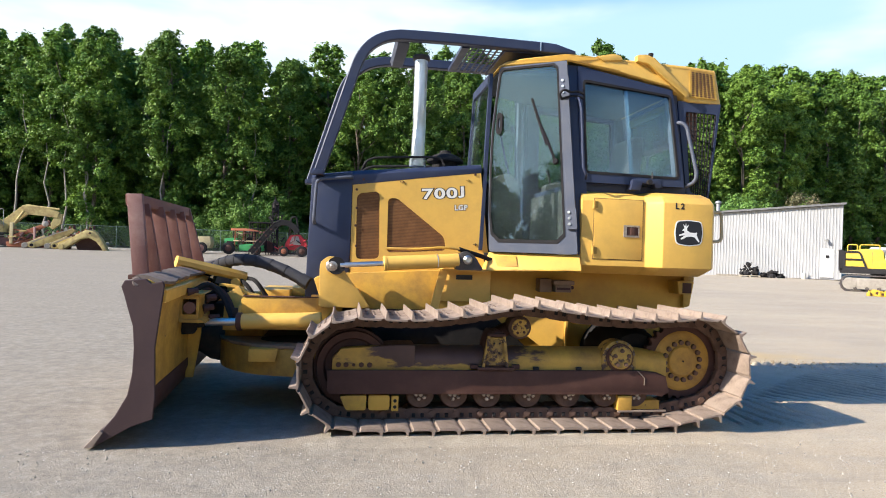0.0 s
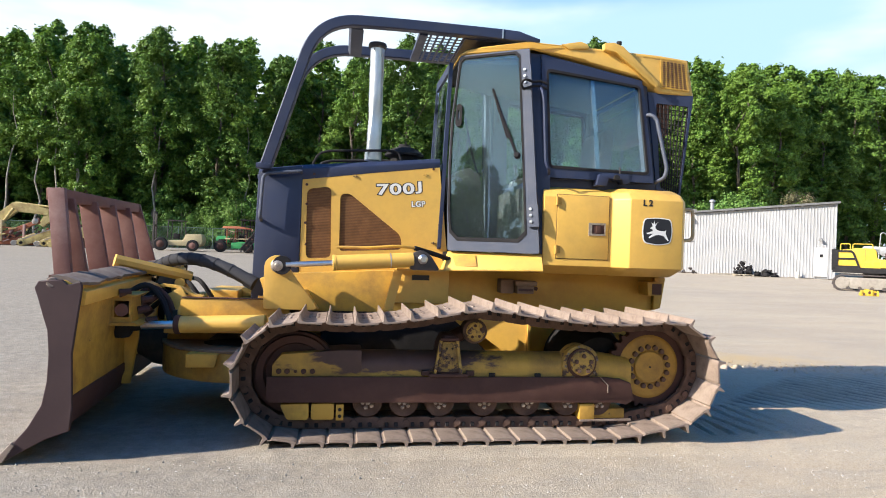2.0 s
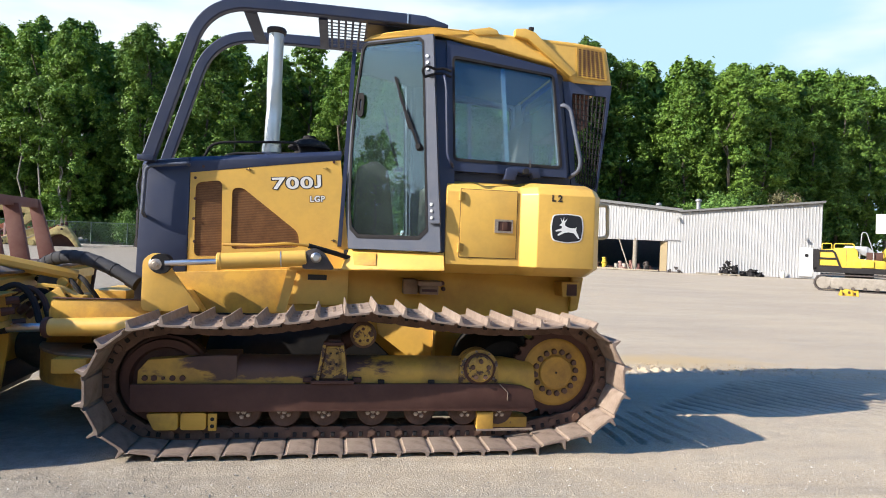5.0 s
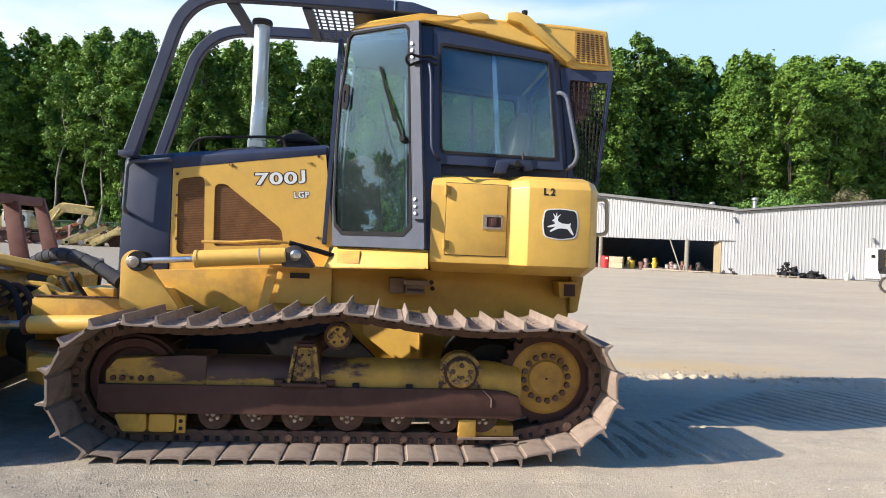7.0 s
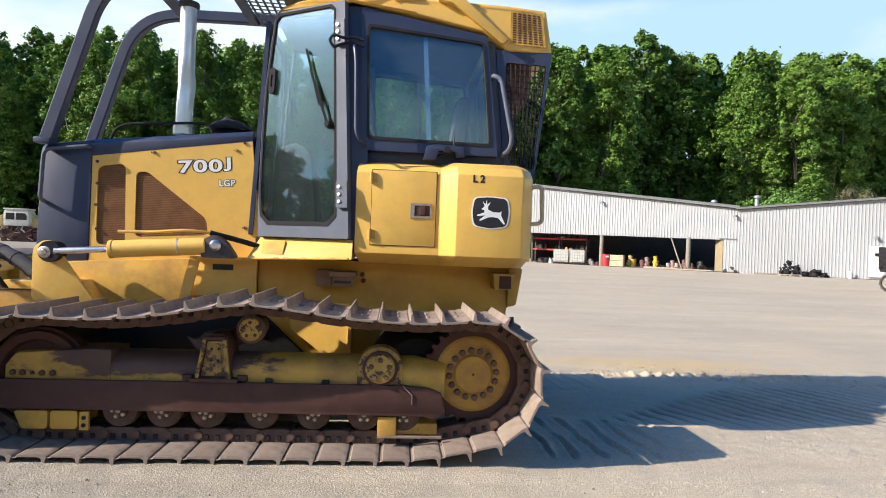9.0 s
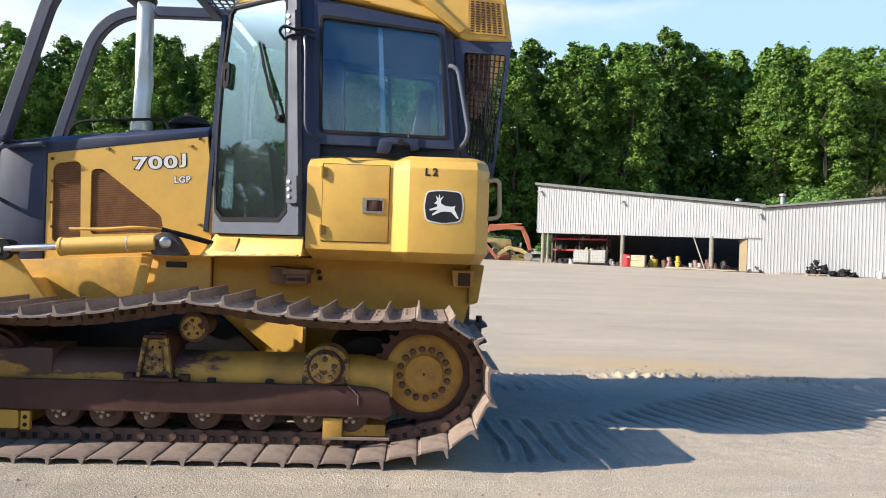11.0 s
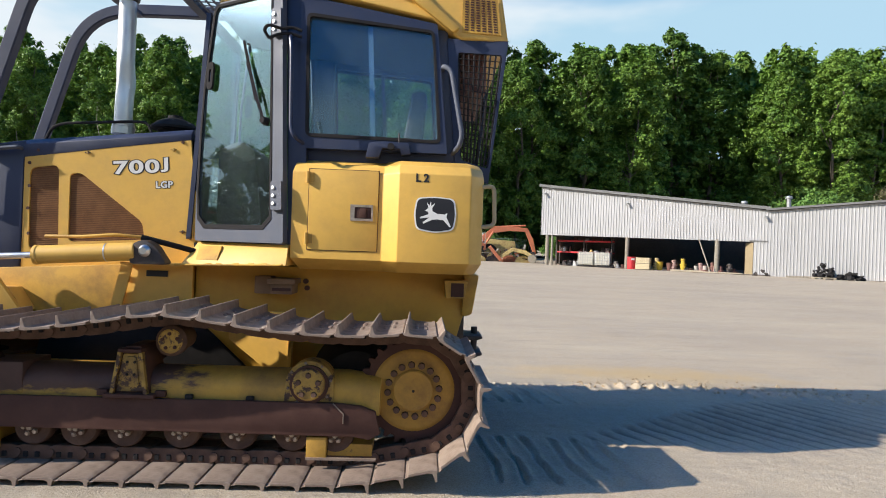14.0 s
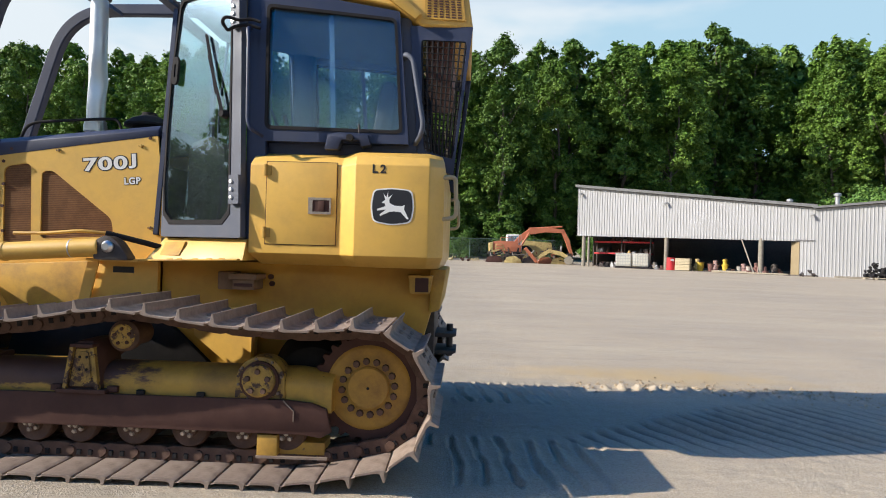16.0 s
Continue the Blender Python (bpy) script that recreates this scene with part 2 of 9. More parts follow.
# ---- mesh helpers ----
def box(bm, x0, x1, y0, y1, z0, z1, bev=0.0, seg=2):
    vs = [bm.verts.new(p) for p in ((x0, y0, z0), (x1, y0, z0), (x1, y1, z0), (x0, y1, z0), (x0, y0, z1), (x1, y0, z1), (x1, y1, z1), (x0, y1, z1))]
    fs = [bm.faces.new([vs[i] for i in f]) for f in ((3, 2, 1, 0), (4, 5, 6, 7), (0, 1, 5, 4), (1, 2, 6, 5), (2, 3, 7, 6), (3, 0, 4, 7))]
    if bev:
        es = list({e for f in fs for e in f.edges})
        bmesh.ops.bevel(bm, geom=es, offset=bev, segments=seg, affect="EDGES", profile=0.6)
    return bm


def loft(bm, rings, caps=True, bev=0.0, seg=2):
    """Closed rings with the same number of points, joined one after another."""
    vv = [[bm.verts.new(p) for p in r] for r in rings]
    fs = []
    for a, b in zip(vv, vv[1:]):
        n = len(a)
        for i in range(n):
            fs.append(bm.faces.new((a[i], a[(i + 1) % n], b[(i + 1) % n], b[i])))
    if caps:
        fs.append(bm.faces.new(list(reversed(vv[0]))))
        fs.append(bm.faces.new(vv[-1]))
    bmesh.ops.recalc_face_normals(bm, faces=fs)
    if bev:
        es = [e for e in {e for f in fs for e in f.edges} if len(e.link_faces) == 2 and e.calc_face_angle(0) > 0.4]
        bmesh.ops.bevel(bm, geom=es, offset=bev, segments=seg, affect="EDGES", profile=0.6)
    return bm


def prism(bm, poly, y0, y1, bev=0.0, seg=2):
    """A side outline in (x, z), pulled from y0 to y1."""
    return loft(bm, [[(x, y0, z) for x, z in poly], [(x, y1, z) for x, z in poly]], True, bev, seg)


def round_poly(poly, r, n=5):
    """The outline with its corners rounded."""
    out = []
    k = len(poly)
    for i in range(k):
        p, a, b = Vector(poly[i]), Vector(poly[i - 1]), Vector(poly[(i + 1) % k])
        d1, d2 = (a - p), (b - p)
        rr = min(r, d1.length * 0.45, d2.length * 0.45)
        s, e = p + d1.normalized() * rr, p + d2.normalized() * rr
        for j in range(n + 1):
            t = j / n
            q = s * (1 - t) ** 2 + p * 2 * t * (1 - t) + e * t * t
            out.append((q.x, q.y))
    return out


def frame_ring(bm, outer, inner, y0, y1):
    """A flat frame between two outlines in (x, z) with equal point counts."""
    n = len(outer)
    a, b = [bm.verts.new((x, y0, z)) for x, z in outer], [bm.verts.new((x, y0, z)) for x, z in inner]
    c, d = [bm.verts.new((x, y1, z)) for x, z in outer], [bm.verts.new((x, y1, z)) for x, z in inner]
    fs = []
    for i in range(n):
        j = (i + 1) % n
        fs += [bm.faces.new((a[i], a[j], b[j], b[i])), bm.faces.new((c[j], c[i], d[i], d[j])), bm.faces.new((a[j], a[i], c[i], c[j])), bm.faces.new((b[i], b[j], d[j], d[i]))]
    bmesh.ops.recalc_face_normals(bm, faces=fs)
    return bm


def axis_frame(d):
    d = Vector(d).normalized()
    up = Vector((0, 0, 1)) if abs(d.z) < 0.9 else Vector((0, 1, 0))
    a = d.cross(up).normalized()
    return d, a, d.cross(a).normalized()


def cyl(bm, p0, p1, r0, r1=None, seg=20, bev=0.0):
    p0, p1 = Vector(p0), Vector(p1)
    r1 = r0 if r1 is None else r1
    _, a, b = axis_frame(p1 - p0)
    rings = []
    for p, r in ((p0, r0), (p1, r1)):
        rings.append([p + a * r * math.cos(2 * math.pi * i / seg) + b * r * math.sin(2 * math.pi * i / seg) for i in range(seg)])
    return loft(bm, rings, True, bev, 1)


def lathe(bm, p, d, prof, seg=28):
    """prof: (along, radius) pairs about the axis d through p."""
    p = Vector(p)
    d, a, b = axis_frame(d)
    rings = [[p + d * s + (a * math.cos(2 * math.pi * i / seg) + b * math.sin(2 * math.pi * i / seg)) * max(r, 0.0005) for i in range(seg)] for s, r in prof]
    return loft(bm, rings)


def sweep(bm, pts, section, flat=None):
    """A section in (side, up) pairs carried along a path; flat: the direction taken as side."""
    pts = [Vector(p) for p in pts]
    rings = []
    prev = None
    for i, p in enumerate(pts):
        d = (pts[min(i + 1, len(pts) - 1)] - pts[max(i - 1, 0)]).normalized()
        if flat is not None:
            a = (Vector(flat) - d * d.dot(Vector(flat))).normalized()
        elif prev is None:
            a = axis_frame(d)[1]
        else:
            a = (prev - d * d.dot(prev)).normalized()
        prev = a
        b = d.cross(a)
        rings.append([p + a * s + b * u for s, u in section])
    return loft(bm, rings)


def disc(r, n=12):
    return [(r * math.cos(2 * math.pi * i / n), r * math.sin(2 * math.pi * i / n)) for i in range(n)]


def rect(w, h, c=0.0):
    w, h = w / 2, h / 2
    if not c:
        return [(-w, -h), (w, -h), (w, h), (-w, h)]
    return [(-w + c, -h), (w - c, -h), (w, -h + c), (w, h - c), (w - c, h), (-w + c, h), (-w, h - c), (-w, -h + c)]


def arc_path(pts, r, n=6):
    """A path of straight runs with rounded bends."""
    pts = [Vector(p) for p in pts]
    out = [pts[0]]
    for a, p, b in zip(pts, pts[1:], pts[2:]):
        d1, d2 = a - p, b - p
        rr = min(r, d1.length * 0.48, d2.length * 0.48)
        s, e = p + d1.normalized() * rr, p + d2.normalized() * rr
        for j in range(n + 1):
            t = j / n
            out.append(s * (1 - t) ** 2 + p * 2 * t * (1 - t) + e * t * t)
    out.append(pts[-1])
    return out


def mesh_of(name, bm, material, smooth=0.6):
    me = bpy.data.meshes.new(name)
    bm.normal_update()
    if smooth:
        for e in bm.edges:
            e.smooth = len(e.link_faces) == 2 and e.calc_face_angle(0) < smooth
        for f in bm.faces:
            f.smooth = True
    bm.to_mesh(me)
    bm.free()
    me.materials.append(material)
    return me


def part(name, bm, material, parent=None, label="", smooth=0.6):
    ob = new(name, mesh_of(name, bm, material, smooth))
    if parent is not None:
        ob.parent = parent
    if label:
        ob["label"] = label
    return ob


def shared(name, me, m, parent):
    ob = new(name, me)
    ob.parent = parent
    ob.matrix_basis = m
    return ob


def thing(name, label, category, at=(0, 0, 0), turn=0.0, group="", kind=""):
    ob = new(name)
    ob.empty_display_size = 0.3
    ob.matrix_basis = pose(*at, 0, 0, turn)
    return tagged(ob, label, category, group, kind)


def B():
    return bmesh.new()


def slab(bm, a, b, c, d, thick):
    """A flat plate on four corners, with thickness along its normal."""
    a, b, c, d = (Vector(p) for p in (a, b, c, d))
    n = (b - a).cross(d - a).normalized() * thick
    return loft(bm, [[a, b, c, d], [a + n, b + n, c + n, d + n]])


def letters(name, text, size, depth, m, material, parent, spacing=1.0, bold=0.0):
    """Built-in lettering turned into a mesh."""
    cu = bpy.data.curves.new(name, "FONT")
    cu.body, cu.size, cu.extrude, cu.space_character, cu.offset = text, size, depth, spacing, bold
    tmp = new("lettering_source", cu)
    bpy.context.view_layer.update()
    me = bpy.data.meshes.new_from_object(tmp.evaluated_get(bpy.context.evaluated_depsgraph_get()))
    bpy.data.objects.remove(tmp)
    bpy.data.curves.remove(cu)
    me.name = name
    me.materials.clear()
    me.materials.append(material)
    return shared(name, me, m, parent)


# ---- bulldozer ----
dozer = thing("bulldozer", "yellow and dark blue crawler bulldozer with worn wide tracks on gravel", "bulldozer")

# tracks: a closed path of rounded ends, a sagging top run and a carrier roller under its peak
PITCHES = 42
IDLER, SPROCKET = (-2.65, 0.402), (-0.012, 0.458)


def track_path():
    pts = []
    for i in range(60):
        pts.append((-2.65 + 2.638 * i / 60, 0.012 + 0.066 * max(0.0, (i - 50) / 10) ** 1.6))
    for i in range(30):
        a = -math.pi / 2 + math.pi * i / 30
        pts.append((SPROCKET[0] + 0.38 * math.cos(a), SPROCKET[1] + 0.38 * math.sin(a)))
    top = [(-0.012, 0.838), (-0.12, 0.825), (-0.27, 0.813), (-0.46, 0.810), (-0.65, 0.818), (-0.84, 0.831), (-1.03, 0.856), (-1.25, 0.885), (-1.37, 0.893), (-1.5, 0.883), (-1.75, 0.835), (-2.0, 0.798), (-2.25, 0.782), (-2.45, 0.786), (-2.65, 0.79)]
    for a, b in zip(top, top[1:]):
        for j in range(6):
            pts.append((a[0] + (b[0] - a[0]) * j / 6, a[1] + (b[1] - a[1]) * j / 6))
    for i in range(30):
        a = math.pi / 2 + math.pi * i / 30
        pts.append((IDLER[0] + 0.39 * math.cos(a), IDLER[1] + 0.39 * math.sin(a)))
    return np.array(pts)


path_pts = track_path()
seg_len = np.linalg.norm(np.roll(path_pts, -1, 0) - path_pts, axis=1)
path_s = np.concatenate([[0], np.cumsum(seg_len)])
PITCH = path_s[-1] / PITCHES


def path_at(s):
    s = s % path_s[-1]
    i = int(np.searchsorted(path_s, s, "right") - 1) % len(path_pts)
    f = (s - path_s[i]) / seg_len[i]
    return path_pts[i] * (1 - f) + path_pts[(i + 1) % len(path_pts)] * f


def pitch_pose(i, v, off=0.0):
    a, b = path_at(i * PITCH + off), path_at((i + 1) * PITCH + off)
    m, d = (a + b) / 2, (b - a) / np.linalg.norm(b - a)
    ang = math.degrees(math.atan2(d[1], d[0]))
    return pose(m[0], v, m[1], 0, -ang, 0)


def shoe_mesh():
    # local x along the run, z inwards; the bar stands outwards at the trailing end
    bm = B()
    h, w = PITCH * 0.475, 0.38
    prof = [(-h - 0.008, -0.005), (-h + 0.012, -0.003), (-h + 0.016, 0.010), (h - 0.028, 0.010), (h - 0.012, 0.006), (h, 0.002), (h, -0.006), (h - 0.006, -0.012),
            (h - 0.011, -0.058), (h - 0.021, -0.058), (h - 0.030, -0.012), (h - 0.05, -0.004), (-h + 0.024, -0.004), (-h - 0.006, -0.011)]
    prism(bm, prof, -w, w - 0.085, 0.0015, 1)
    for y in (-0.115, -0.065, 0.065, 0.115):
        for x in (-0.035, 0.015):
            cyl(bm, (x, y, -0.004), (x, y, -0.013), 0.011, 0.010, 6)
    return mesh_of("track_shoe", bm, SHOE_STEEL, 0.5)


def link_mesh():
    bm = B()
    h = PITCH * 0.5
    for y0, y1 in ((-0.100, -0.062), (0.062, 0.100)):
        poly = [(-h + 0.012, 0.008), (h - 0.012, 0.008), (h + 0.014, 0.028), (h + 0.024, 0.052), (h + 0.010, 0.078), (h - 0.03, 0.090),
                (-h + 0.03, 0.090), (-h - 0.010, 0.078), (-h - 0.018, 0.052), (-h - 0.006, 0.028)]
        prism(bm, poly, y0, y1, 0.003, 1)
    cyl(bm, (h, -0.112, 0.05), (h, 0.112, 0.05), 0.024, seg=12)
    cyl(bm, (h, -0.062, 0.05), (h, 0.062, 0.05), 0.030, seg=10)
    for x in (-0.045, 0.02):
        box(bm, x - 0.016, x + 0.016, -0.104, -0.098, 0.020, 0.050, 0.004, 1)
    return mesh_of("track_link", bm, LINK_STEEL, 0.5)


# black blocks painting in the shade inside the links' bolt pockets
def pocket_shade_mesh():
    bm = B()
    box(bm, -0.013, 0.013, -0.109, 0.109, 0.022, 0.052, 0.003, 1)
    return mesh_of("pocket_shade", bm, BLACK, 0.5)


SHOE, LINK, POCKET_SHADE = shoe_mesh(), link_mesh(), pocket_shade_mesh()
for side in (-1, 1):
    cv = side * 0.99
    belt = [[], []]
    for i in range(PITCHES * 2):
        m = pitch_pose(i * 0.5, 0, 0.0)
        for ring, depth in zip(belt, (0.03, 0.07)):
            c = m @ Vector((0, 0, depth))
            ring.append((c.x, c.z))
    track = part("track", frame_ring(B(), belt[0], belt[1], cv - 0.02, cv + 0.02), LINK_STEEL, dozer, "dusty brown steel crawler track")
    for i in range(PITCHES):
        m = pitch_pose(i, cv, 0.25 * PITCH)
        shared("track_shoe", SHOE, m, track)
        shared("track_link", LINK, m, track)
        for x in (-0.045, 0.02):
            shared("pocket_shade", POCKET_SHADE, m @ pose(x, 0, 0), track)


def wheel(name, at, prof, material, label="", seg=36):
    return part(name, lathe(B(), at, (0, 1, 0), prof, seg), material, dozer, label)


def bolts(parent, at, r, n, size, material, depth=0.018, start=0.0):
    bm = cyl(B(), (0, 0, 0), (0, -depth, 0), size, size * 0.85, 8)
    me = mesh_of("bolt", bm, material)
    for i in range(n):
        a = 2 * math.pi * i / n + start
        shared("bolt", me, pose(at[0] + r * math.cos(a), at[1], at[2] + r * math.sin(a)), parent)


for s in (-1, 1):
    def V(v):
        return v if s < 0 else -v

    # sprocket with teeth
    bm = B()
    teeth = []
    for i in range(27):
        a = 2 * math.pi * i / 27
        for k, rr in ((-0.30, 0.290), (-0.12, 0.318), (0.12, 0.318), (0.30, 0.290)):
            b = a + k * 2 * math.pi / 27
            teeth.append((SPROCKET[0] + rr * math.cos(b), SPROCKET[1] + rr * math.sin(b)))
    prism(bm, teeth, V(-1.02), V(-0.96), 0.002, 1)
    spro = part("sprocket", bm, BROWN, dozer, "rust-brown toothed drive sprocket")
    o = (SPROCKET[0], V(-0.985), SPROCKET[1])
    d = 1 if s < 0 else -1
    part("final_drive_cover", lathe(B(), o, (0, d, 0), [(-0.045, 0.0), (-0.045, 0.215), (-0.040, 0.235), (-0.030, 0.248), (0.02, 0.252), (0.06, 0.24)], 48), OCHRE, spro, "round yellow final drive cover")
    part("hub_cap", lathe(B(), (SPROCKET[0], V(-1.03), SPROCKET[1]), (0, d, 0), [(-0.022, 0.0), (-0.022, 0.006), (-0.018, 0.008), (-0.020, 0.112), (-0.012, 0.122), (0.02, 0.124)], 40), OCHRE, spro)
    bolts(spro, (SPROCKET[0], V(-1.03), SPROCKET[1]), 0.151, 16, 0.0215, LINK_STEEL, 0.020 * d, 0.1)
    part("hub_plug", cyl(B(), (SPROCKET[0], V(-1.053), SPROCKET[1]), (SPROCKET[0], V(-1.046), SPROCKET[1]), 0.008, seg=8), BLACK, spro)
    # idler
    wheel("idler", (IDLER[0], V(-0.99), IDLER[1]), [(-0.085, 0.0), (-0.085, 0.10), (-0.06, 0.11), (-0.05, 0.20), (-0.085, 0.215), (-0.085, 0.262), (-0.05, 0.268), (-0.048, 0.285), (0.048, 0.285), (0.05, 0.268), (0.085, 0.262), (0.085, 0.215), (0.05, 0.20), (0.06, 0.11), (0.085, 0.0)], BROWN, "dusty brown front idler wheel")
    # rollers
    for u in (-2.146, -1.891, -1.634, -1.317, -1.0, -0.69, -0.446):
        r = wheel("track_roller", (u, V(-0.99), 0.212), [(-0.145, 0.0), (-0.145, 0.030), (-0.135, 0.045), (-0.115, 0.052), (-0.112, 0.100), (-0.095, 0.108), (-0.062, 0.105), (-0.06, 0.082), (0.06, 0.082), (0.062, 0.105), (0.095, 0.108), (0.112, 0.100), (0.115, 0.052), (0.145, 0.0)], LINK_STEEL, "brown steel track roller", 24)
        cap = B()
        for k in range(5):
            a = 1.26 * k + u * 5
            cyl(cap, (u + 0.034 * math.cos(a), V(-1.130), 0.212 + 0.034 * math.sin(a)), (u + 0.036 * math.cos(a), V(-1.143), 0.212 + 0.036 * math.sin(a)), 0.016, 0.011, 7)
        cyl(cap, (u, V(-1.133), 0.212), (u, V(-1.146), 0.212), 0.017, 0.013, 10)
        part("roller_cap", cap, WORN_SILVER, r, "worn shiny roller bolts")
        part("roller_rim", lathe(B(), (u, V(-1.100), 0.212), (0, d, 0), [(-0.008, 0.080), (-0.010, 0.098), (-0.002, 0.104), (0.01, 0.104), (0.01, 0.080)], 24), LINK_STEEL, r)
    cr = wheel("carrier_roller", (-1.396, V(-1.0), 0.715), [(-0.115, 0.0), (-0.115, 0.060), (-0.110, 0.075), (-0.10, 0.088), (-0.06, 0.088), (-0.055, 0.07), (0.10, 0.07), (0.10, 0.0)], LINK_STEEL, "", 28)
    part("roller_face", lathe(B(), (-1.396, V(-1.118), 0.715), (0, d, 0), [(-0.004, 0.0), (-0.006, 0.025), (0.0, 0.05), (-0.004, 0.062), (0.002, 0.07)], 24), YELLOW_RUST, cr, "yellow carrier roller end plate")
    bolts(cr, (-1.396, V(-1.121), 0.715), 0.043, 5, 0.011, BROWN, 0.008 * d, 0.4)

    # track frame
    bm = B()
    sect = []
    for i in range(11):
        a = math.pi * i / 10
        sect.append((math.cos(a) * 0.14, 0.455 + math.sin(a) * 0.105))
    rings = []
    for u, k in ((-2.30, 1.0), (-1.5, 1.0), (-0.40, 1.0), (-0.20, 0.72)):
        rings.append([(u, V(-0.985 + y), 0.455 + (z - 0.455) * k) for y, z in sect] + [(u, V(-0.985 - 0.14), 0.33), (u, V(-0.985 + 0.14), 0.33)])
    loft(bm, rings)
    tf = part("track_frame", bm, YELLOW_MUD, dozer, "scuffed yellow track frame beam")
    bm = B()
    prism(bm, [(-2.80, 0.375), (-2.80, 0.47), (-2.74, 0.545), (-2.33, 0.575), (-2.20, 0.575), (-2.20, 0.375)], V(-1.13), V(-0.86), 0.008)
    part("frame_nose", bm, YELLOW_MUD, tf)
    me = mesh_of("bolt", cyl(B(), (0, 0, 0), (0, -0.012 * d, 0), 0.019, 0.017, 10), BROWN)
    for u, k in ((-2.755, 1), (-2.70, 1), (-2.645, 0.6), (-2.59, 1), (-2.53, 1)):
        shared("bolt", me, pose(u, V(-1.13), 0.428) @ Matrix.Diagonal((k, 1, k, 1)), tf)
    # rock guard
    bm = B()
    prism(bm, [(-2.83, 0.245), (-2.81, 0.222), (-0.34, 0.215), (-0.25, 0.20), (-0.19, 0.235), (-0.22, 0.36), (-0.30, 0.39), (-0.44, 0.402), (-2.83, 0.395)], V(-1.165), V(-1.135), 0.006)
    rg = part("rock_guard", bm, BROWN, dozer, "long brown steel rock guard plate")
    part("weld_seam", sweep(B(), [(-0.46, V(-1.168), 0.402), (-0.40, V(-1.168), 0.345), (-0.40, V(-1.168), 0.29)], rect(0.008, 0.006)), SHOE_STEEL, rg)
    me = mesh_of("bolt_lug", box(B(), -0.022, 0.022, -0.012, 0.012, -0.012, 0.014, 0.004, 1), BLACK)
    for u in (-1.27, -0.93):
        shared("bolt_lug", me, pose(u, V(-1.14), 0.41), rg)
    for a, b in ((-2.74, -2.545), (-2.53, -2.375)):
        part("lower_guard", prism(B(), round_poly([(a, 0.205), (b, 0.21), (b, 0.10), (a + 0.05, 0.10)] if a < -2.6 else [(a, 0.21), (b, 0.21), (b, 0.10), (a, 0.10)], 0.02, 3), V(-1.145), V(-0.88), 0.004), YELLOW_DIRTY, rg, "chipped yellow lower guard")
    part("mount_plate", box(B(), -2.362, -2.31, V(-1.148), V(-1.12), 0.095, 0.205, 0.004), YELLOW_DIRTY, rg)
    for z in (0.125, 0.17):
        part("bolt_hole", cyl(B(), (-2.336, V(-1.150), z), (-2.336, V(-1.14), z), 0.013, seg=10), BLACK, rg)
    bm = box(B(), -0.605, -0.49, V(-1.152), V(-0.95), 0.088, 0.205, 0.006)
    box(bm, -0.49, -0.235, V(-1.105), V(-0.95), 0.088, 0.158, 0.006)
    part("rear_roller_guard", bm, YELLOW_DIRTY, rg, "yellow rear roller guard with a bent edge")
    part("guard_lip", sweep(B(), [(-0.605, V(-1.155), 0.085), (-0.21, V(-1.155), 0.088)], rect(0.02, 0.012)), SHOE_STEEL, rg)
    # recoil cover
    rc = part("recoil_cover", lathe(B(), (-0.60, V(-1.15), 0.505), (0, d, 0), [(-0.035, 0.0), (-0.035, 0.080), (-0.028, 0.090), (-0.005, 0.092), (0.10, 0.092)], 32), YELLOW_RUST, dozer, "round bolted yellow cover stained with dirt")
    part("cover_housing", prism(B(), [(-0.60 + 0.137 * math.cos(math.pi * i / 14), 0.50 + 0.132 * math.sin(math.pi * i / 14)) for i in range(15)] + [(-0.742, 0.40), (-0.458, 0.40)], V(-1.138), V(-1.0), 0.008), YELLOW_RUST, rc, "rusty arched cover housing")
    part("cover_ring", lathe(B(), (-0.60, V(-1.15), 0.50), (0, d, 0), [(-0.008, 0.093), (-0.008, 0.108), (0.03, 0.110), (0.03, 0.093)], 32), BROWN, rc)
    bolts(rc, (-0.60, V(-1.186), 0.50), 0.058, 5, 0.017, LINK_STEEL, 0.014 * d, 1.57)
    bolts(rc, (-0.60, V(-1.140), 0.50), 0.122, 8, 0.009, SHOE_STEEL, 0.010 * d, 0.2)
    # carrier bracket
    bm = B()
    prism(bm, [(-1.695, 0.405), (-1.655, 0.63), (-1.625, 0.69), (-1.545, 0.69), (-1.515, 0.63), (-1.485, 0.405)], V(-1.150), V(-0.92), 0.008)
    box(bm, -1.78, -1.72, V(-1.150), V(-1.12), 0.405, 0.44, 0.005)
    box(bm, -1.46, -1.40, V(-1.150), V(-1.12), 0.405, 0.44, 0.005)
    cb = part("carrier_bracket", bm, BROWN, dozer, "dirty carrier roller bracket")
    part("bracket_face", prism(B(), round_poly([(-1.668, 0.435), (-1.635, 0.645), (-1.540, 0.645), (-1.512, 0.435)], 0.01, 2), V(-1.158), V(-1.149), 0.002, 1), YELLOW_RUST, cb)
    part("bracket_plate", prism(B(), round_poly([(-1.640, 0.465), (-1.615, 0.63), (-1.560, 0.63), (-1.540, 0.465)], 0.01, 2), V(-1.164), V(-1.156), 0.002, 1), YELLOW_RUST, cb)
    for u0, u1 in ((-1.690, -1.650), (-1.500, -1.535)):
        part("bracket_rib", sweep(B(), [(u0, V(-1.160), 0.41), (u1, V(-1.160), 0.655)], rect(0.020, 0.030)), YELLOW_RUST, cb)
    part("bracket_cap", box(B(), -1.655, -1.525, V(-1.185), V(-1.12), 0.655, 0.675, 0.005), BROWN, cb)
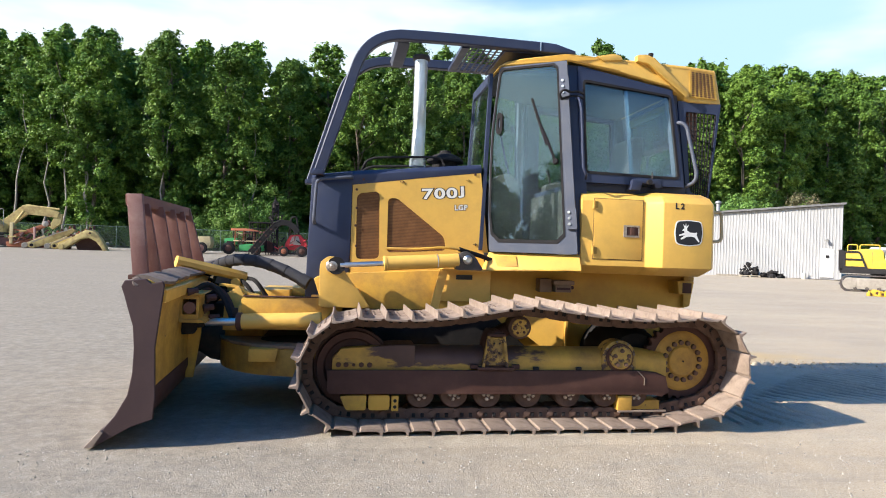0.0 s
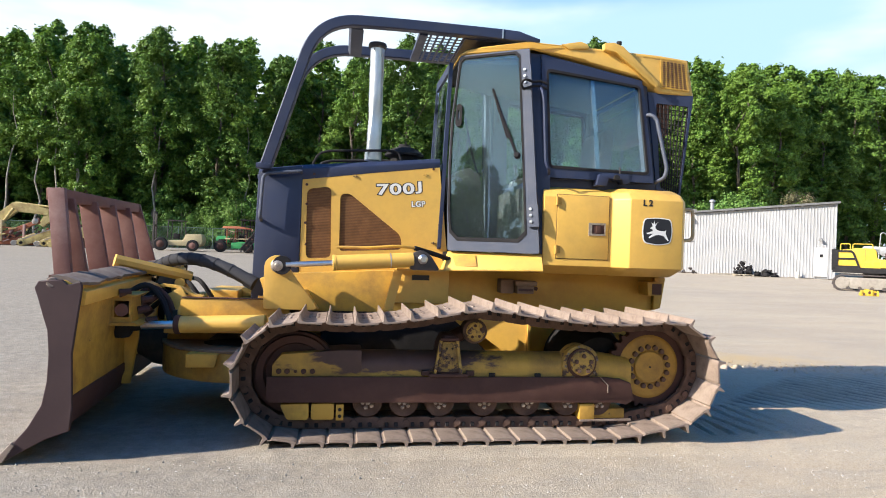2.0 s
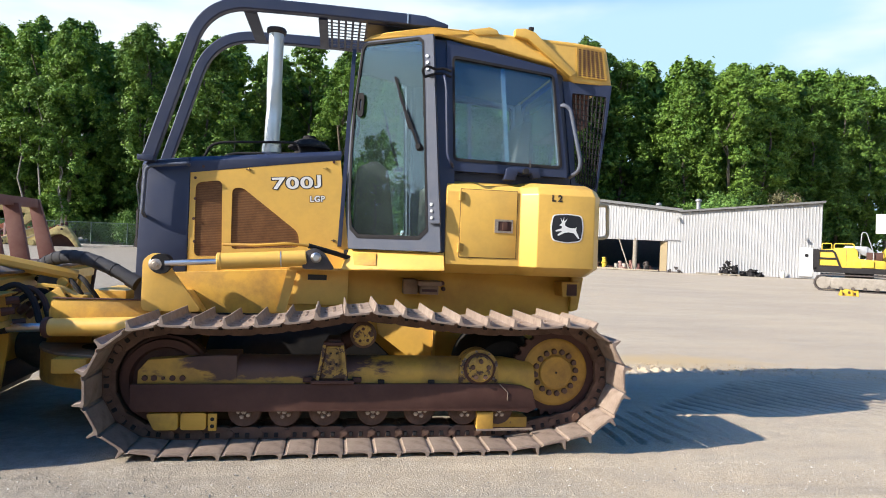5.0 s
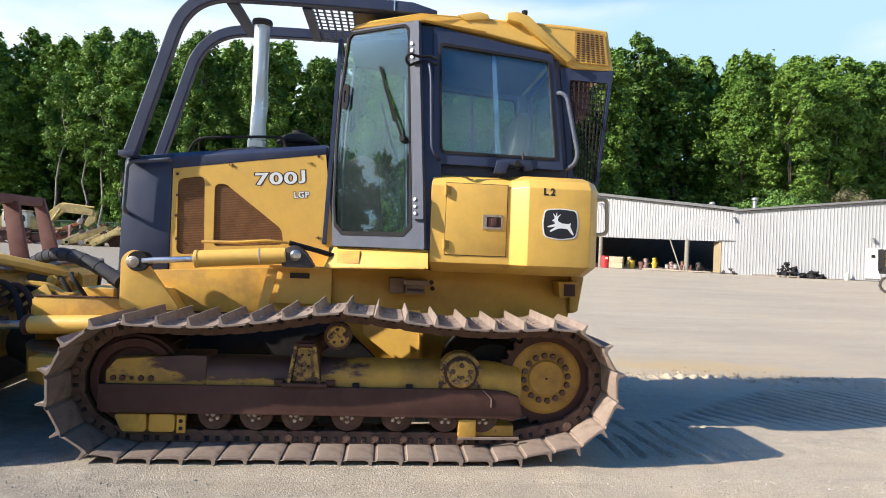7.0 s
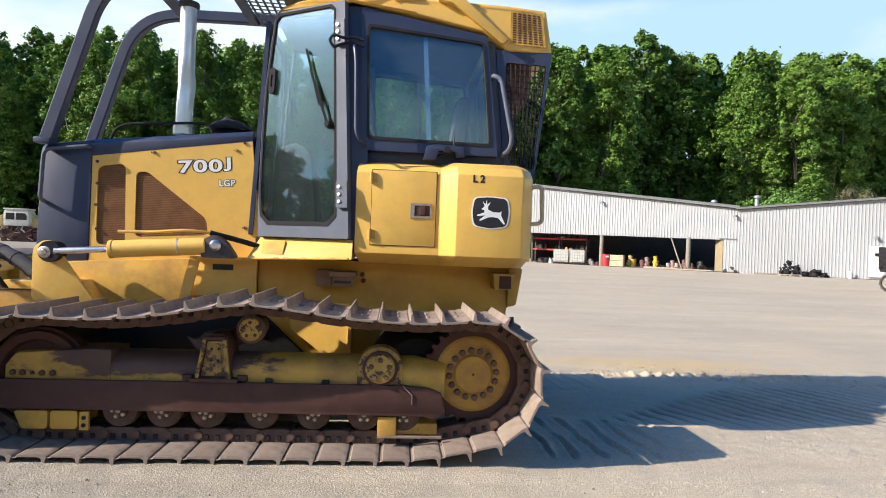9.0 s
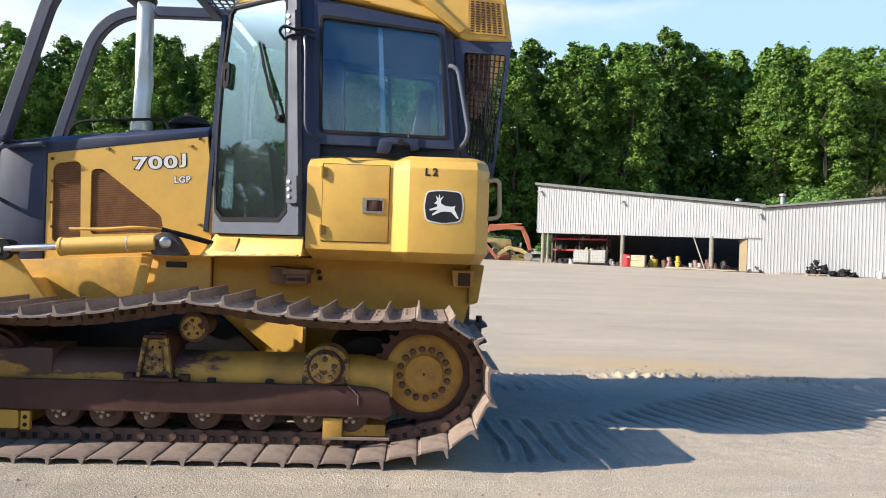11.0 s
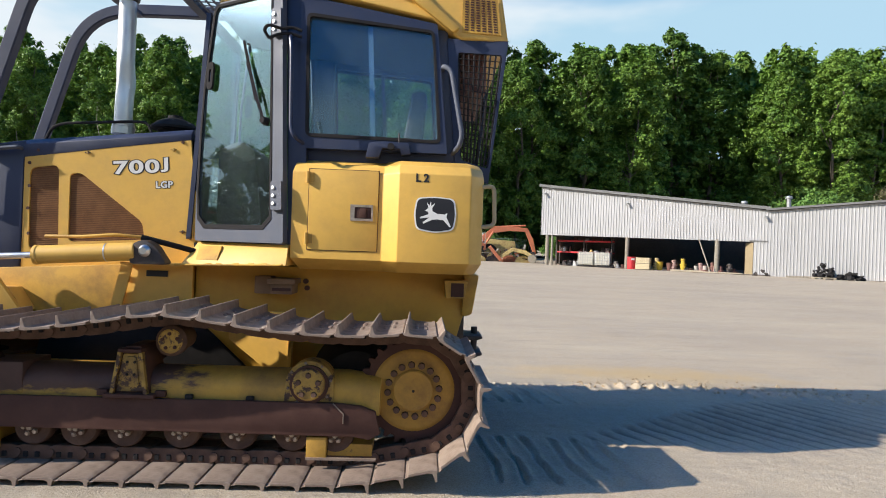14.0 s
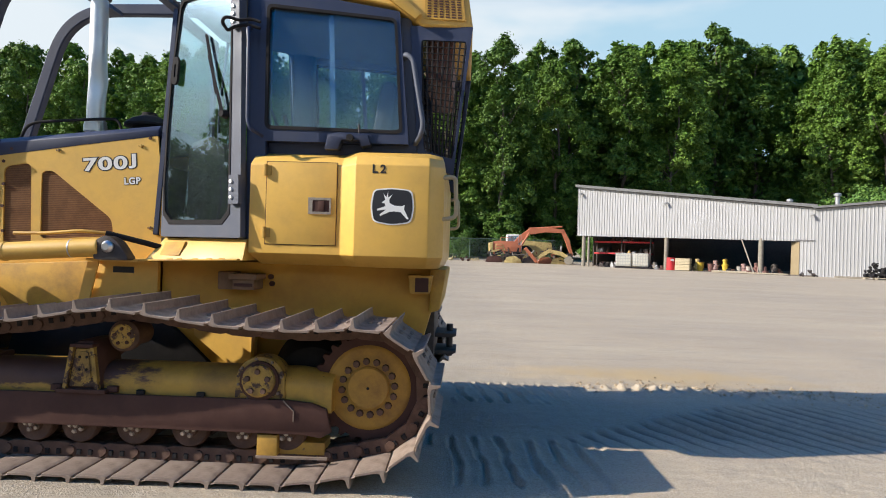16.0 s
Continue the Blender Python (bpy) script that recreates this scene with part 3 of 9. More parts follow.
    part("bracket_foot", box(B(), -1.73, -1.45, V(-1.185), V(-1.12), 0.402, 0.424, 0.004), BROWN, cb)
    bolts(cb, (-1.588, V(-1.165), 0.60), 0.020, 2, 0.008, BLACK, 0.004 * d)
    bolts(cb, (-1.588, V(-1.165), 0.53), 0.020, 2, 0.008, BLACK, 0.004 * d)
    part("carrier_arm", cyl(B(), (-1.396, V(-0.92), 0.715), (-1.56, V(-0.90), 0.62), 0.05, 0.06, 12), BROWN, cb)

# main frame between the tracks
bm = B()
prism(bm, [(-1.56, 1.14), (0.30, 1.14), (0.30, 0.84), (0.24, 0.62), (-0.10, 0.42), (-1.2, 0.40), (-1.75, 0.45), (-1.75, 1.05)], -0.46, 0.46, 0.012)
mf = part("main_frame", bm, FRAME_YELLOW, dozer, "yellow welded main frame")
part("engine_frame", prism(B(), [(-2.98, 1.02), (-2.90, 1.06), (-1.74, 1.13), (-1.50, 1.13), (-1.50, 0.78), (-2.9, 0.78)], -0.50, 0.50, 0.012), YELLOW_DIRTY, dozer, "stained yellow engine side frame")
for s in (-1, 1):
    def V(v):
        return v if s < 0 else -v
    d = 1 if s < 0 else -1
    # ledge and gusset under the cab step
    bm = B()
    prism(bm, [(-1.96, 0.86), (-1.90, 1.125), (-1.50, 1.125), (-1.50, 0.86)], V(-0.525), V(-0.44), 0.006)
    part("frame_gusset", bm, YELLOW, mf)
    part("gusset_edge", sweep(B(), [(-1.985, V(-0.555), 0.80), (-1.912, V(-0.555), 1.125)], rect(0.07, 0.016)), YELLOW, mf)
    part("gusset_ledge", box(B(), -1.93, -1.52, V(-0.62), V(-0.45), 1.12, 1.138, 0.004), YELLOW, mf)
    part("data_plate", box(B(), -1.80, -1.66, V(-0.530), V(-0.523), 1.045, 1.085, 0.001, 1), BLACK_DECAL, mf)
    # step bracket below the sill
    bm = B()
    box(bm, -0.98, -0.80, V(-0.66), V(-0.45), 1.03, 1.065, 0.006)
    box(bm, -0.96, -0.82, V(-0.64), V(-0.45), 0.965, 1.03, 0.006)
    box(bm, -1.08, -0.97, V(-0.58), V(-0.45), 0.96, 1.075, 0.01)
    part("step_bracket", bm, DUSTY_LID, mf, "rusty step bracket")
    part("bracket_gap", box(B(), -0.95, -0.83, V(-0.645), V(-0.63), 0.985, 1.005, 0.003), BROWN, mf)
    for u, z in ((-0.765, 1.045), (-0.755, 1.0)):
        part("frame_bolt", cyl(B(), (u, V(-0.485), z), (u, V(-0.455), z), 0.017, seg=10), BROWN, mf)
    part("rear_lug", prism(B(), [(0.16, 1.09), (0.315, 1.09), (0.295, 0.975), (0.175, 0.975)], V(-0.63), V(-0.45), 0.006), YELLOW_DIRTY, mf, "weathered yellow lug")
    # brown block on the lug face, painting in a shaded recess
    part("lug_dark_block", box(B(), 0.205, 0.290, V(-0.634), V(-0.60), 0.985, 1.075, 0.004), BROWN, mf)
    # lift cylinder and its front lug
    lug = round_poly([(-2.93, 0.80), (-2.93, 1.16), (-2.86, 1.215), (-2.77, 1.19), (-2.74, 1.10), (-2.52, 0.80)], 0.05, 4)
    lg = part("lift_lug", prism(B(), lug, V(-0.66), V(-0.625), 0.005), YELLOW, dozer, "yellow cylinder lug plate")
    part("lug_root", prism(B(), [(-2.93, 0.80), (-2.93, 0.95), (-2.62, 0.95), (-2.52, 0.80)], V(-0.625), V(-0.45), 0.01), YELLOW, lg)
    part("pin_ring", lathe(B(), (-2.83, V(-0.69), 1.13), (0, d, 0), [(-0.030, 0.0), (-0.030, 0.016), (-0.022, 0.022), (-0.020, 0.040), (-0.012, 0.050), (0.03, 0.054)], 24), WORN_SILVER, lg, "bright steel pin end")
    part("pin_boss", lathe(B(), (-2.80, V(-0.66), 1.135), (0, d, 0), [(-0.05, 0.0), (-0.05, 0.07), (0.05, 0.07), (0.05, 0.0)], 20), BLACK, lg)
    a, b = Vector((-2.79, V(-0.70), 1.138)), Vector((-1.76, V(-0.66), 1.212))
    way = (b - a).normalized()
    lc = part("lift_cylinder", cyl(B(), a + way * 0.38, b - way * 0.05, 0.058, seg=28, bev=0.006), YELLOW, dozer, "yellow hydraulic lift cylinder")
    part("cylinder_rod", cyl(B(), a + way * 0.02, a + way * 0.40, 0.021, seg=20), CHROME, lc, "shiny chrome rod")
    part("rod_gland", cyl(B(), a + way * 0.365, a + way * 0.392, 0.062, seg=28, bev=0.004), YELLOW, lc)
    part("cylinder_band", cyl(B(), a + way * 0.80, a + way * 0.808, 0.0595, seg=28), BRIGHT, lc)
    part("rod_eye", lathe(B(), a + Vector((0, 0.03 * d, 0)), (0, 1, 0), [(-0.03, 0.0), (-0.03, 0.05), (0.03, 0.05), (0.03, 0.0)], 20), BLACK, lc)
    hose = [(-2.40, V(-0.63), 1.285), (-2.15, V(-0.66), 1.29), (-1.95, V(-0.66), 1.31), (-1.80, V(-0.62), 1.30), (-1.62, V(-0.56), 1.255), (-1.50, V(-0.5), 1.22)]
    part("steel_pipe", sweep(B(), arc_path(hose[:4], 0.05), disc(0.011, 10)), YELLOW_DIRTY, lc)
    part("hydraulic_hose", sweep(B(), arc_path(hose[3:], 0.05), disc(0.019, 10)), BLACK, lc)
    bm = B()
    lathe(bm, (-1.74, V(-0.66), 1.215), (0, d, 0), [(-0.07, 0.0), (-0.07, 0.022), (-0.06, 0.03), (-0.05, 0.038), (0.06, 0.038), (0.06, 0.0)], 20)
    part("trunnion", bm, BRIGHT, lc, "worn bright trunnion pin")
    part("trunnion_bracket", prism(B(), round_poly([(-1.84, 1.13), (-1.82, 1.26), (-1.75, 1.29), (-1.68, 1.25), (-1.60, 1.13)], 0.03, 3), V(-0.70), V(-0.60), 0.006), DARK_STEEL, lc)

# dark lower works between the tracks
for s in (-1, 1):
    # black plate painting in the shade and dirt low on the frame
    part("frame_dark_plate", prism(B(), [(-2.55, 0.40), (-2.45, 0.78), (-1.52, 0.80), (-1.36, 0.66), (-1.1, 0.42)], s * 0.50, s * 0.40, 0.02), BLACK, dozer)
    part("final_drive_housing", lathe(B(), (-0.36, s * 0.50, 0.44), (0, s, 0), [(0.0, 0.32), (0.12, 0.32), (0.22, 0.28), (0.36, 0.26), (0.42, 0.22), (0.42, 0.0)], 36), BLACK, dozer, "dark final drive housing")
    # plate outline follows the sunlit patch on the frame; brighter paint stands for it
    plate = [(-1.275, 0.84), (-1.255, 0.645), (-0.945, 0.42), (-0.845, 0.42), (-0.845, 0.84)]
    part("side_plate", loft(B(), [[(x, s * (0.468 + 0.152 * (x + 1.45) - o), z) for x, z in plate] for o in (0.0, 0.02)]), YELLOW, mf, "bright yellow side plate")
    part("frame_brace", sweep(B(), [(-0.832, s * 0.560, 0.45), (-0.832, s * 0.560, 0.82)], rect(0.02, 0.06)), YELLOW, mf)
# hood
bm = B()
hood_side = [(-2.69, 1.07), (-2.69, 1.818), (-1.59, 1.975), (-1.50, 1.24), (-1.52, 1.07)]
VENTS = [round_poly([(-2.645, 1.186), (-2.652, 1.742), (-2.462, 1.770), (-2.447, 1.198)], 0.05, 5),
         round_poly([(-2.384, 1.252), (-2.388, 1.712), (-2.315, 1.722), (-1.892, 1.400), (-1.876, 1.284)], 0.04, 5)]


def plate_with_holes(bm, outline, holes, y0, y1):
    """A flat plate in (x, z) with openings right through it."""
    rings = []
    for y in (y0, y1):
        edges = []
        level = []
        for loop in [outline] + holes:
            vs = [bm.verts.new((x, y, z)) for x, z in loop]
            edges += [bm.edges.new((a, b)) for a, b in zip(vs, vs[1:] + vs[:1])]
            level.append(vs)
        bmesh.ops.triangle_fill(bm, use_beauty=True, use_dissolve=False, edges=edges)
        rings.append(level)
    for a, b in zip(*rings):
        n = len(a)
        for i in range(n):
            bm.faces.new((a[i], a[(i + 1) % n], b[(i + 1) % n], b[i]))
    bmesh.ops.recalc_face_normals(bm, faces=bm.faces)
    return bm


plate_with_holes(bm, hood_side, VENTS, -0.405, -0.380)
panel = part("engine_panel", bm, YELLOW, dozer, "yellow engine side panel with mesh vents and white lettering", 0.3)
part("engine_panel", prism(B(), hood_side, 0.385, 0.405, 0.004), YELLOW, dozer)
part("engine_block", box(B(), -2.62, -1.6, -0.30, 0.30, 0.95, 1.80, 0.03), BLACK, dozer)
bm = B()
rings = []
for u, zt, zb in ((-3.03, 1.885, 1.76), (-2.69, 1.935, 1.812), (-2.1, 1.995, 1.90), (-1.585, 2.05, 1.972)):
    rings.append([(u, -0.408, zb), (u, -0.408, zt - 0.035), (u, -0.37, zt), (u, 0, zt + 0.022), (u, 0.37, zt), (u, 0.408, zt - 0.035), (u, 0.408, zb), (u, 0.34, zb), (u, -0.34, zb)])
loft(bm, rings, True, 0.006)
hood = part("hood", bm, NAVY, dozer, "dark blue sloping engine hood")
bm = B()
gr = [(-3.055, 0.82), (-3.045, 1.25), (-3.03, 1.83), (-2.99, 1.885), (-2.692, 1.925), (-2.692, 1.14), (-2.72, 0.82)]
prism(bm, gr, -0.412, 0.412, 0.014)
gh = part("radiator_housing", bm, NAVY, dozer, "dark blue front radiator housing")
for k in range(9):
    part("grille_bar", box(B(), -3.054 + 0.0026 * k, -3.02, -0.36, 0.36, 0.90 + k * 0.1, 0.935 + k * 0.1, 0.004), NAVY, gh)
rail = arc_path([(-2.70, -0.425, 1.868), (-2.70, -0.46, 1.872), (-2.985, -0.47, 1.838), (-3.0, -0.47, 1.50), (-2.995, -0.415, 1.475)], 0.05)
part("side_rail", sweep(B(), rail, disc(0.014, 10)), GREY_FRAME, gh, "bent grey tube rail")
for u, z in ((-2.655, 1.775), (-2.60, 1.862), (-1.64, 1.955), (-2.645, 1.30), (-2.655, 1.47), (-1.575, 1.50), (-2.65, 1.62)):
    part("panel_bolt", cyl(B(), (u, -0.412, z), (u, -0.404, z), 0.011, seg=8), BROWN, panel)
for u, z in ((-2.27, 1.857), (-1.70, 1.90), (-1.62, 1.345)):
    bm = B()
    box(bm, u - 0.022, u + 0.018, -0.411, -0.405, z - 0.003, z + 0.007, 0.002, 1)
    box(bm, u - 0.004, u + 0.006, -0.414, -0.405, z - 0.010, z + 0.012, 0.002, 1)
    part("panel_latch", bm, YELLOW_RUST, panel)


def vent(outer):
    """Rusty wire mesh set back in an opening of the panel."""
    cx, cz = sum(p[0] for p in outer) / len(outer), sum(p[1] for p in outer) / len(outer)
    part("vent_mesh", prism(B(), [(cx + (x - cx) * 1.02, cz + (z - cz) * 1.02) for x, z in outer], -0.391, -0.388, 0), VENT_DARK, panel, "rusty orange vent mesh")
    z = min(p[1] for p in outer) + 0.008
    while z < max(p[1] for p in outer) - 0.006:
        cross = []
        for (x0, z0), (x1, z1) in zip(outer, outer[1:] + outer[:1]):
            if (z0 - z) * (z1 - z) < 0:
                cross.append(x0 + (x1 - x0) * (z - z0) / (z1 - z0))
        if len(cross) >= 2:
            part("vent_slat", box(B(), min(cross) + 0.001, max(cross) - 0.001, -0.3945, -0.3905, z - 0.0035, z + 0.0035), ORANGE_MESH, panel, "", 0)
        z += 0.0125


for outline in VENTS:
    vent(outline)
SLOPE = 4.8
for text, along_x, wide, high in (("700", 0.0, 1.64, 1.02), ("J", 0.330, 1.50, 0.86)):
    up = along_x * math.tan(math.radians(SLOPE)) + (0.024 if text == "J" else 0.0)
    for name, out, thick, material, heavy in (("lettering_outline", 0.4056, 0.0008, BLACK_DECAL, 0.0085), ("model_lettering", 0.4066, 0.0008, WHITE, 0.0032)):
        letters(name, text, 0.118, thick, pose(-2.098 + along_x, -out, 1.722 + up, 90, -SLOPE, 0) @ Matrix.Diagonal((wide, high, 1, 1)), material, panel, 1.10, heavy)
letters("lettering_outline", "LGP", 0.062, 0.0008, pose(-1.812, -0.4056, 1.638, 90, -4, 0), BLACK_DECAL, panel, 1.1, 0.0055)
letters("model_lettering", "LGP", 0.062, 0.0008, pose(-1.812, -0.4066, 1.638, 90, -4, 0), WHITE, panel, 1.1, 0.002)

# exhaust, air intake, hood rail
bm = B()
prof = [(0.0, 0.075), (0.05, 0.075), (0.055, 0.060)] + [(0.10 + 0.034 * i, 0.060 - 0.00008 * i) for i in range(26)]
lathe(bm, (-2.13, -0.23, 2.02), (0.004, 0, 1), prof, 32)
for vtx in bm.verts:
    h = vtx.co.z - 2.02
    k = math.exp(-((h - 0.36) / 0.10) ** 2)
    toward = (vtx.co.x + 2.13) / 0.06
    vtx.co.x += 0.006 * k
    vtx.co.y += 0.022 * k * max(0.0, 0.4 + 0.8 * toward) * (1 if vtx.co.y < -0.23 else 0.2)
ex = part("exhaust_pipe", bm, BRIGHT, hood, "dented bright steel exhaust stack")
part("exhaust_rim", lathe(B(), (-2.126, -0.23, 2.955), (0, 0, 1), [(0.0, 0.056), (0.01, 0.074), (0.03, 0.078), (0.045, 0.072), (0.045, 0.050), (0.0, 0.048)], 28), DARK_STEEL, ex)
part("exhaust_clamp", lathe(B(), (-2.13, -0.23, 2.085), (0, 0, 1), [(-0.012, 0.062), (-0.012, 0.071), (0.012, 0.071), (0.012, 0.062)], 28), BRIGHT, ex)
part("intake_cap", lathe(B(), (-1.85, -0.02, 2.00), (0, 0, 1), [(0.0, 0.12), (0.095, 0.12), (0.10, 0.170), (0.115, 0.172), (0.155, 0.125), (0.185, 0.055), (0.205, 0.05), (0.215, 0.0)], 32), BLACK, hood, "black dome air intake cap")
part("hood_rail", sweep(B(), arc_path([(-2.62, -0.30, 1.95), (-2.58, -0.30, 2.04), (-2.50, -0.30, 2.07), (-2.05, -0.30, 2.10), (-1.93, -0.30, 2.10), (-1.90, -0.30, 2.03)], 0.05), disc(0.010, 10)), BLACK, hood, "black tube rail")
part("hood_rail", sweep(B(), arc_path([(-2.62, 0.30, 1.95), (-2.58, 0.30, 2.04), (-2.50, 0.30, 2.07), (-2.05, 0.30, 2.10), (-1.93, 0.30, 2.10), (-1.90, 0.30, 2.03)], 0.05), disc(0.013, 10)), BLACK, hood)

# sweep guard over the hood
guard = part("sweep_guard", sweep(B(), arc_path([(-2.968, -0.46, 1.91), (-2.612, -0.46, 3.082), (-1.95, -0.46, 3.096), (-1.12, -0.46, 3.088), (-0.98, -0.46, 3.082)], 0.46, 14), rect(0.075, 0.085, 0.008), (0, 1, 0)), NAVY, dozer, "dark blue square tube sweep guard")
part("guard_tube", sweep(B(), arc_path([(-3.075, 0.34, 1.91), (-2.719, 0.34, 3.092), (-1.95, 0.34, 3.108), (-1.12, 0.34, 3.098), (-0.98, 0.34, 3.090)], 0.46, 14), rect(0.075, 0.085, 0.008), (0, 1, 0)), NAVY, guard)
for v in (-0.46, 0.34):
    bm = B()
    box(bm, -3.04 if v < 0 else -3.13, -2.93, v - 0.05, v + 0.05, 1.875, 1.915, 0.005)
    cyl(bm, (-3.0, v - 0.03, 1.915), (-3.0, v - 0.03, 1.925), 0.012, seg=6)
    part("guard_foot", bm, NAVY, guard)
    part("guard_tip", prism(B(), [(-1.12, 3.045), (-1.12, 3.128), (-0.98, 3.122), (-0.80, 3.072), (-0.80, 3.045)], v - 0.04, v + 0.04, 0.004), NAVY, guard)
    part("guard_weld", sweep(B(), [(-1.12, v - 0.042, 3.05), (-1.12, v - 0.042, 3.125)], rect(0.01, 0.006)), BRIGHT, guard)
bm = B()
loft(bm, [[(-2.37, v, 3.090), (-2.27, v, 3.080), (-2.25, v, 3.035), (-2.35, v, 3.040)] for v in (-0.42, 0.30)], True, 0.004)
part("cross_bar", bm, GREY_FRAME, guard)
bm = B()
for u, w in ((-1.80, 0.07), (-1.42, 0.46)):
    slab(bm, (u, -0.425, 3.075), (u + w, -0.425, 3.075), (u + w, 0.305, 3.075), (u, 0.305, 3.075), -0.035)
scr = part("guard_screen", bm, NAVY, guard, "dark slotted guard screen")
me = mesh_of("screen_bar", box(B(), -0.2, 0.2, -0.008, 0.008, -0.002, 0.002), NAVY, 0)
for k in range(10):
    shared("screen_bar", me, pose(-1.57, -0.40 + k * 0.075, 3.06), scr)
me = mesh_of("screen_rib", box(B(), -0.009, 0.009, -0.42, 0.30, -0.002, 0.002), NAVY, 0)
for k in range(6):
    shared("screen_rib", me, pose(-1.70 + k * 0.055, 0, 3.056), scr)

# ---- cab ----
def on_quad(q, s, t, off=0.0):
    a, b, c, d = q
    p = a * (1 - s) * (1 - t) + b * s * (1 - t) + c * s * t + d * (1 - s) * t
    n = (b - a).cross(d - a).normalized()
    return p + n * off


def quad_ring(bm, q, outer, inner, o0, o1):
    rings = [[on_quad(q, s, t, o0) for s, t in outer], [on_quad(q, s, t, o1) for s, t in outer], [on_quad(q, s, t, o1) for s, t in inner], [on_quad(q, s, t, o0) for s, t in inner]]
    vv = [[bm.verts.new(p) for p in r] for r in rings]
    fs = []
    for a, b in zip(vv, vv[1:] + vv[:1]):
        n = len(a)
        for i in range(n):
            fs.append(bm.faces.new((a[i], a[(i + 1) % n], b[(i + 1) % n], b[i])))
    bmesh.ops.recalc_face_normals(bm, faces=fs)
    return bm


def quad_pane(bm, q, outline, o0, o1):
    return loft(bm, [[on_quad(q, s, t, o0) for s, t in outline], [on_quad(q, s, t, o1) for s, t in outline]])


UNIT = [(0, 0), (1, 0), (1, 1), (0, 1)]


def inset(l, r, b, t):
    return [(l, b), (1 - r, b), (1 - r, 1 - t), (l, 1 - t)]


def pane(ob):
    ob.visible_shadow = False
    return ob


for s in (-1, 1):
    def P(u, v, z):
        return Vector((u, v if s < 0 else -v, z))
    k = -1 if s < 0 else 1     # offset sign that points outwards
    # door: from the narrow front of the cab out to the wide pillar
    q = [P(-1.515, -0.43, 1.29), P(-0.83, -0.795, 1.29), P(-0.925, -0.645, 2.925), P(-1.47, -0.36, 2.90)]
    w = 1 if s < 0 else -1
    edge = [(0.030, 0.0), (1.0, 0.0), (1.0, 1.0), (0.085, 1.0), (0.055, 0.985), (-0.012, 0.66), (-0.014, 0.44), (0.004, 0.20)]

    def pane_line(l, r, b, t, cutoff):
        """The bowed outline of the door glass with cut lower corners."""
        return [(0.040 + l, b + cutoff * 0.45), (0.040 + l + cutoff, b), (1 - r - cutoff, b), (1 - r, b + cutoff * 0.45), (1 - r, 1 - t - 0.02), (1 - r - 0.05, 1 - t), (0.10 + l, 1 - t), (0.060 + l, 1 - t - 0.02), (-0.006 + l, 0.66), (-0.008 + l, 0.44), (0.010 + l, 0.20)]

    hull = [edge[0], edge[0], edge[1], edge[1], edge[2], edge[2], edge[3], edge[4], edge[5], edge[6], edge[7]]
    hull = [(x + (0.012 if i == 1 else -0.012 if i == 2 else 0), y + (0.006 if i in (0, 3) else -0.006 if i == 4 else 0)) for i, (x, y) in enumerate(hull)]
    bm = quad_ring(B(), q, hull, pane_line(0.004, 0.125, 0.055, 0.012, 0.085), 0.0, 0.040 * w)
    door = part("cab_door", bm, GREY_FRAME, dozer, "grey framed glass cab door, closed")
    part("door_seal", quad_ring(B(), q, pane_line(0.002, 0.120, 0.050, 0.008, 0.088), pane_line(0.024, 0.142, 0.068, 0.020, 0.080), 0.036 * w, 0.044 * w), BLACK, door)
    pane(part("door_glass", quad_pane(B(), q, pane_line(0.006, 0.123, 0.053, 0.010, 0.086), 0.026 * w, 0.032 * w), GLASS, door, "clear reflective glass"))
    bm = quad_ring(B(), q, round_poly(inset(0.055, 0.865, 0.63, 0.255), 0.03, 4), round_poly(inset(0.08, 0.895, 0.66, 0.285), 0.02, 4), 0.045 * w, 0.062 * w)
    dh = part("door_handle", bm, BLACK, door, "black recessed door handle")
    part("handle_grip", quad_pane(B(), q, round_poly(inset(0.082, 0.885, 0.665, 0.29), 0.02, 3), 0.045 * w, 0.053 * w), GREY_FRAME, dh)
    for t in (0.18, 0.86):
        hg = part("door_hinge", quad_pane(B(), q, round_poly(inset(0.90, -0.015, t - 0.055, 1 - t - 0.055), 0.01, 2), 0.045 * w, 0.068 * w), GREY_FRAME, door)
        for j in (-0.03, 0.0, 0.03):
            c = on_quad(q, 0.935, t + j, 0.066 * w)
            n = (on_quad(q, 0.935, t + j, 0.08 * w) - c)
            part("hinge_bolt", cyl(B(), c, c + n * 0.9, 0.014, 0.011, 10), BRIGHT, hg)
    # wiper on the door glass
    a, b = on_quad(q, 0.80, 0.475, 0.06 * w), on_quad(q, 0.58, 0.72, 0.055 * w)
    wp = part("wiper", sweep(B(), [a, a * 0.6 + b * 0.4 + Vector((0, 0.012 * k, 0)), b], rect(0.018, 0.012)), BLACK, door, "black wiper arm")
    part("wiper_motor", cyl(B(), on_quad(q, 0.80, 0.475, 0.03 * w), on_quad(q, 0.80, 0.475, 0.075 * w), 0.028, 0.02, 14), BLACK, wp)
    c1, c2 = on_quad(q, 0.70, 0.56, 0.056 * w), on_quad(q, 0.52, 0.81, 0.05 * w)
    part("wiper_blade", sweep(B(), [c1, c2], rect(0.016, 0.014)), BLACK, wp)
    # pillar behind the door
    bm = B()
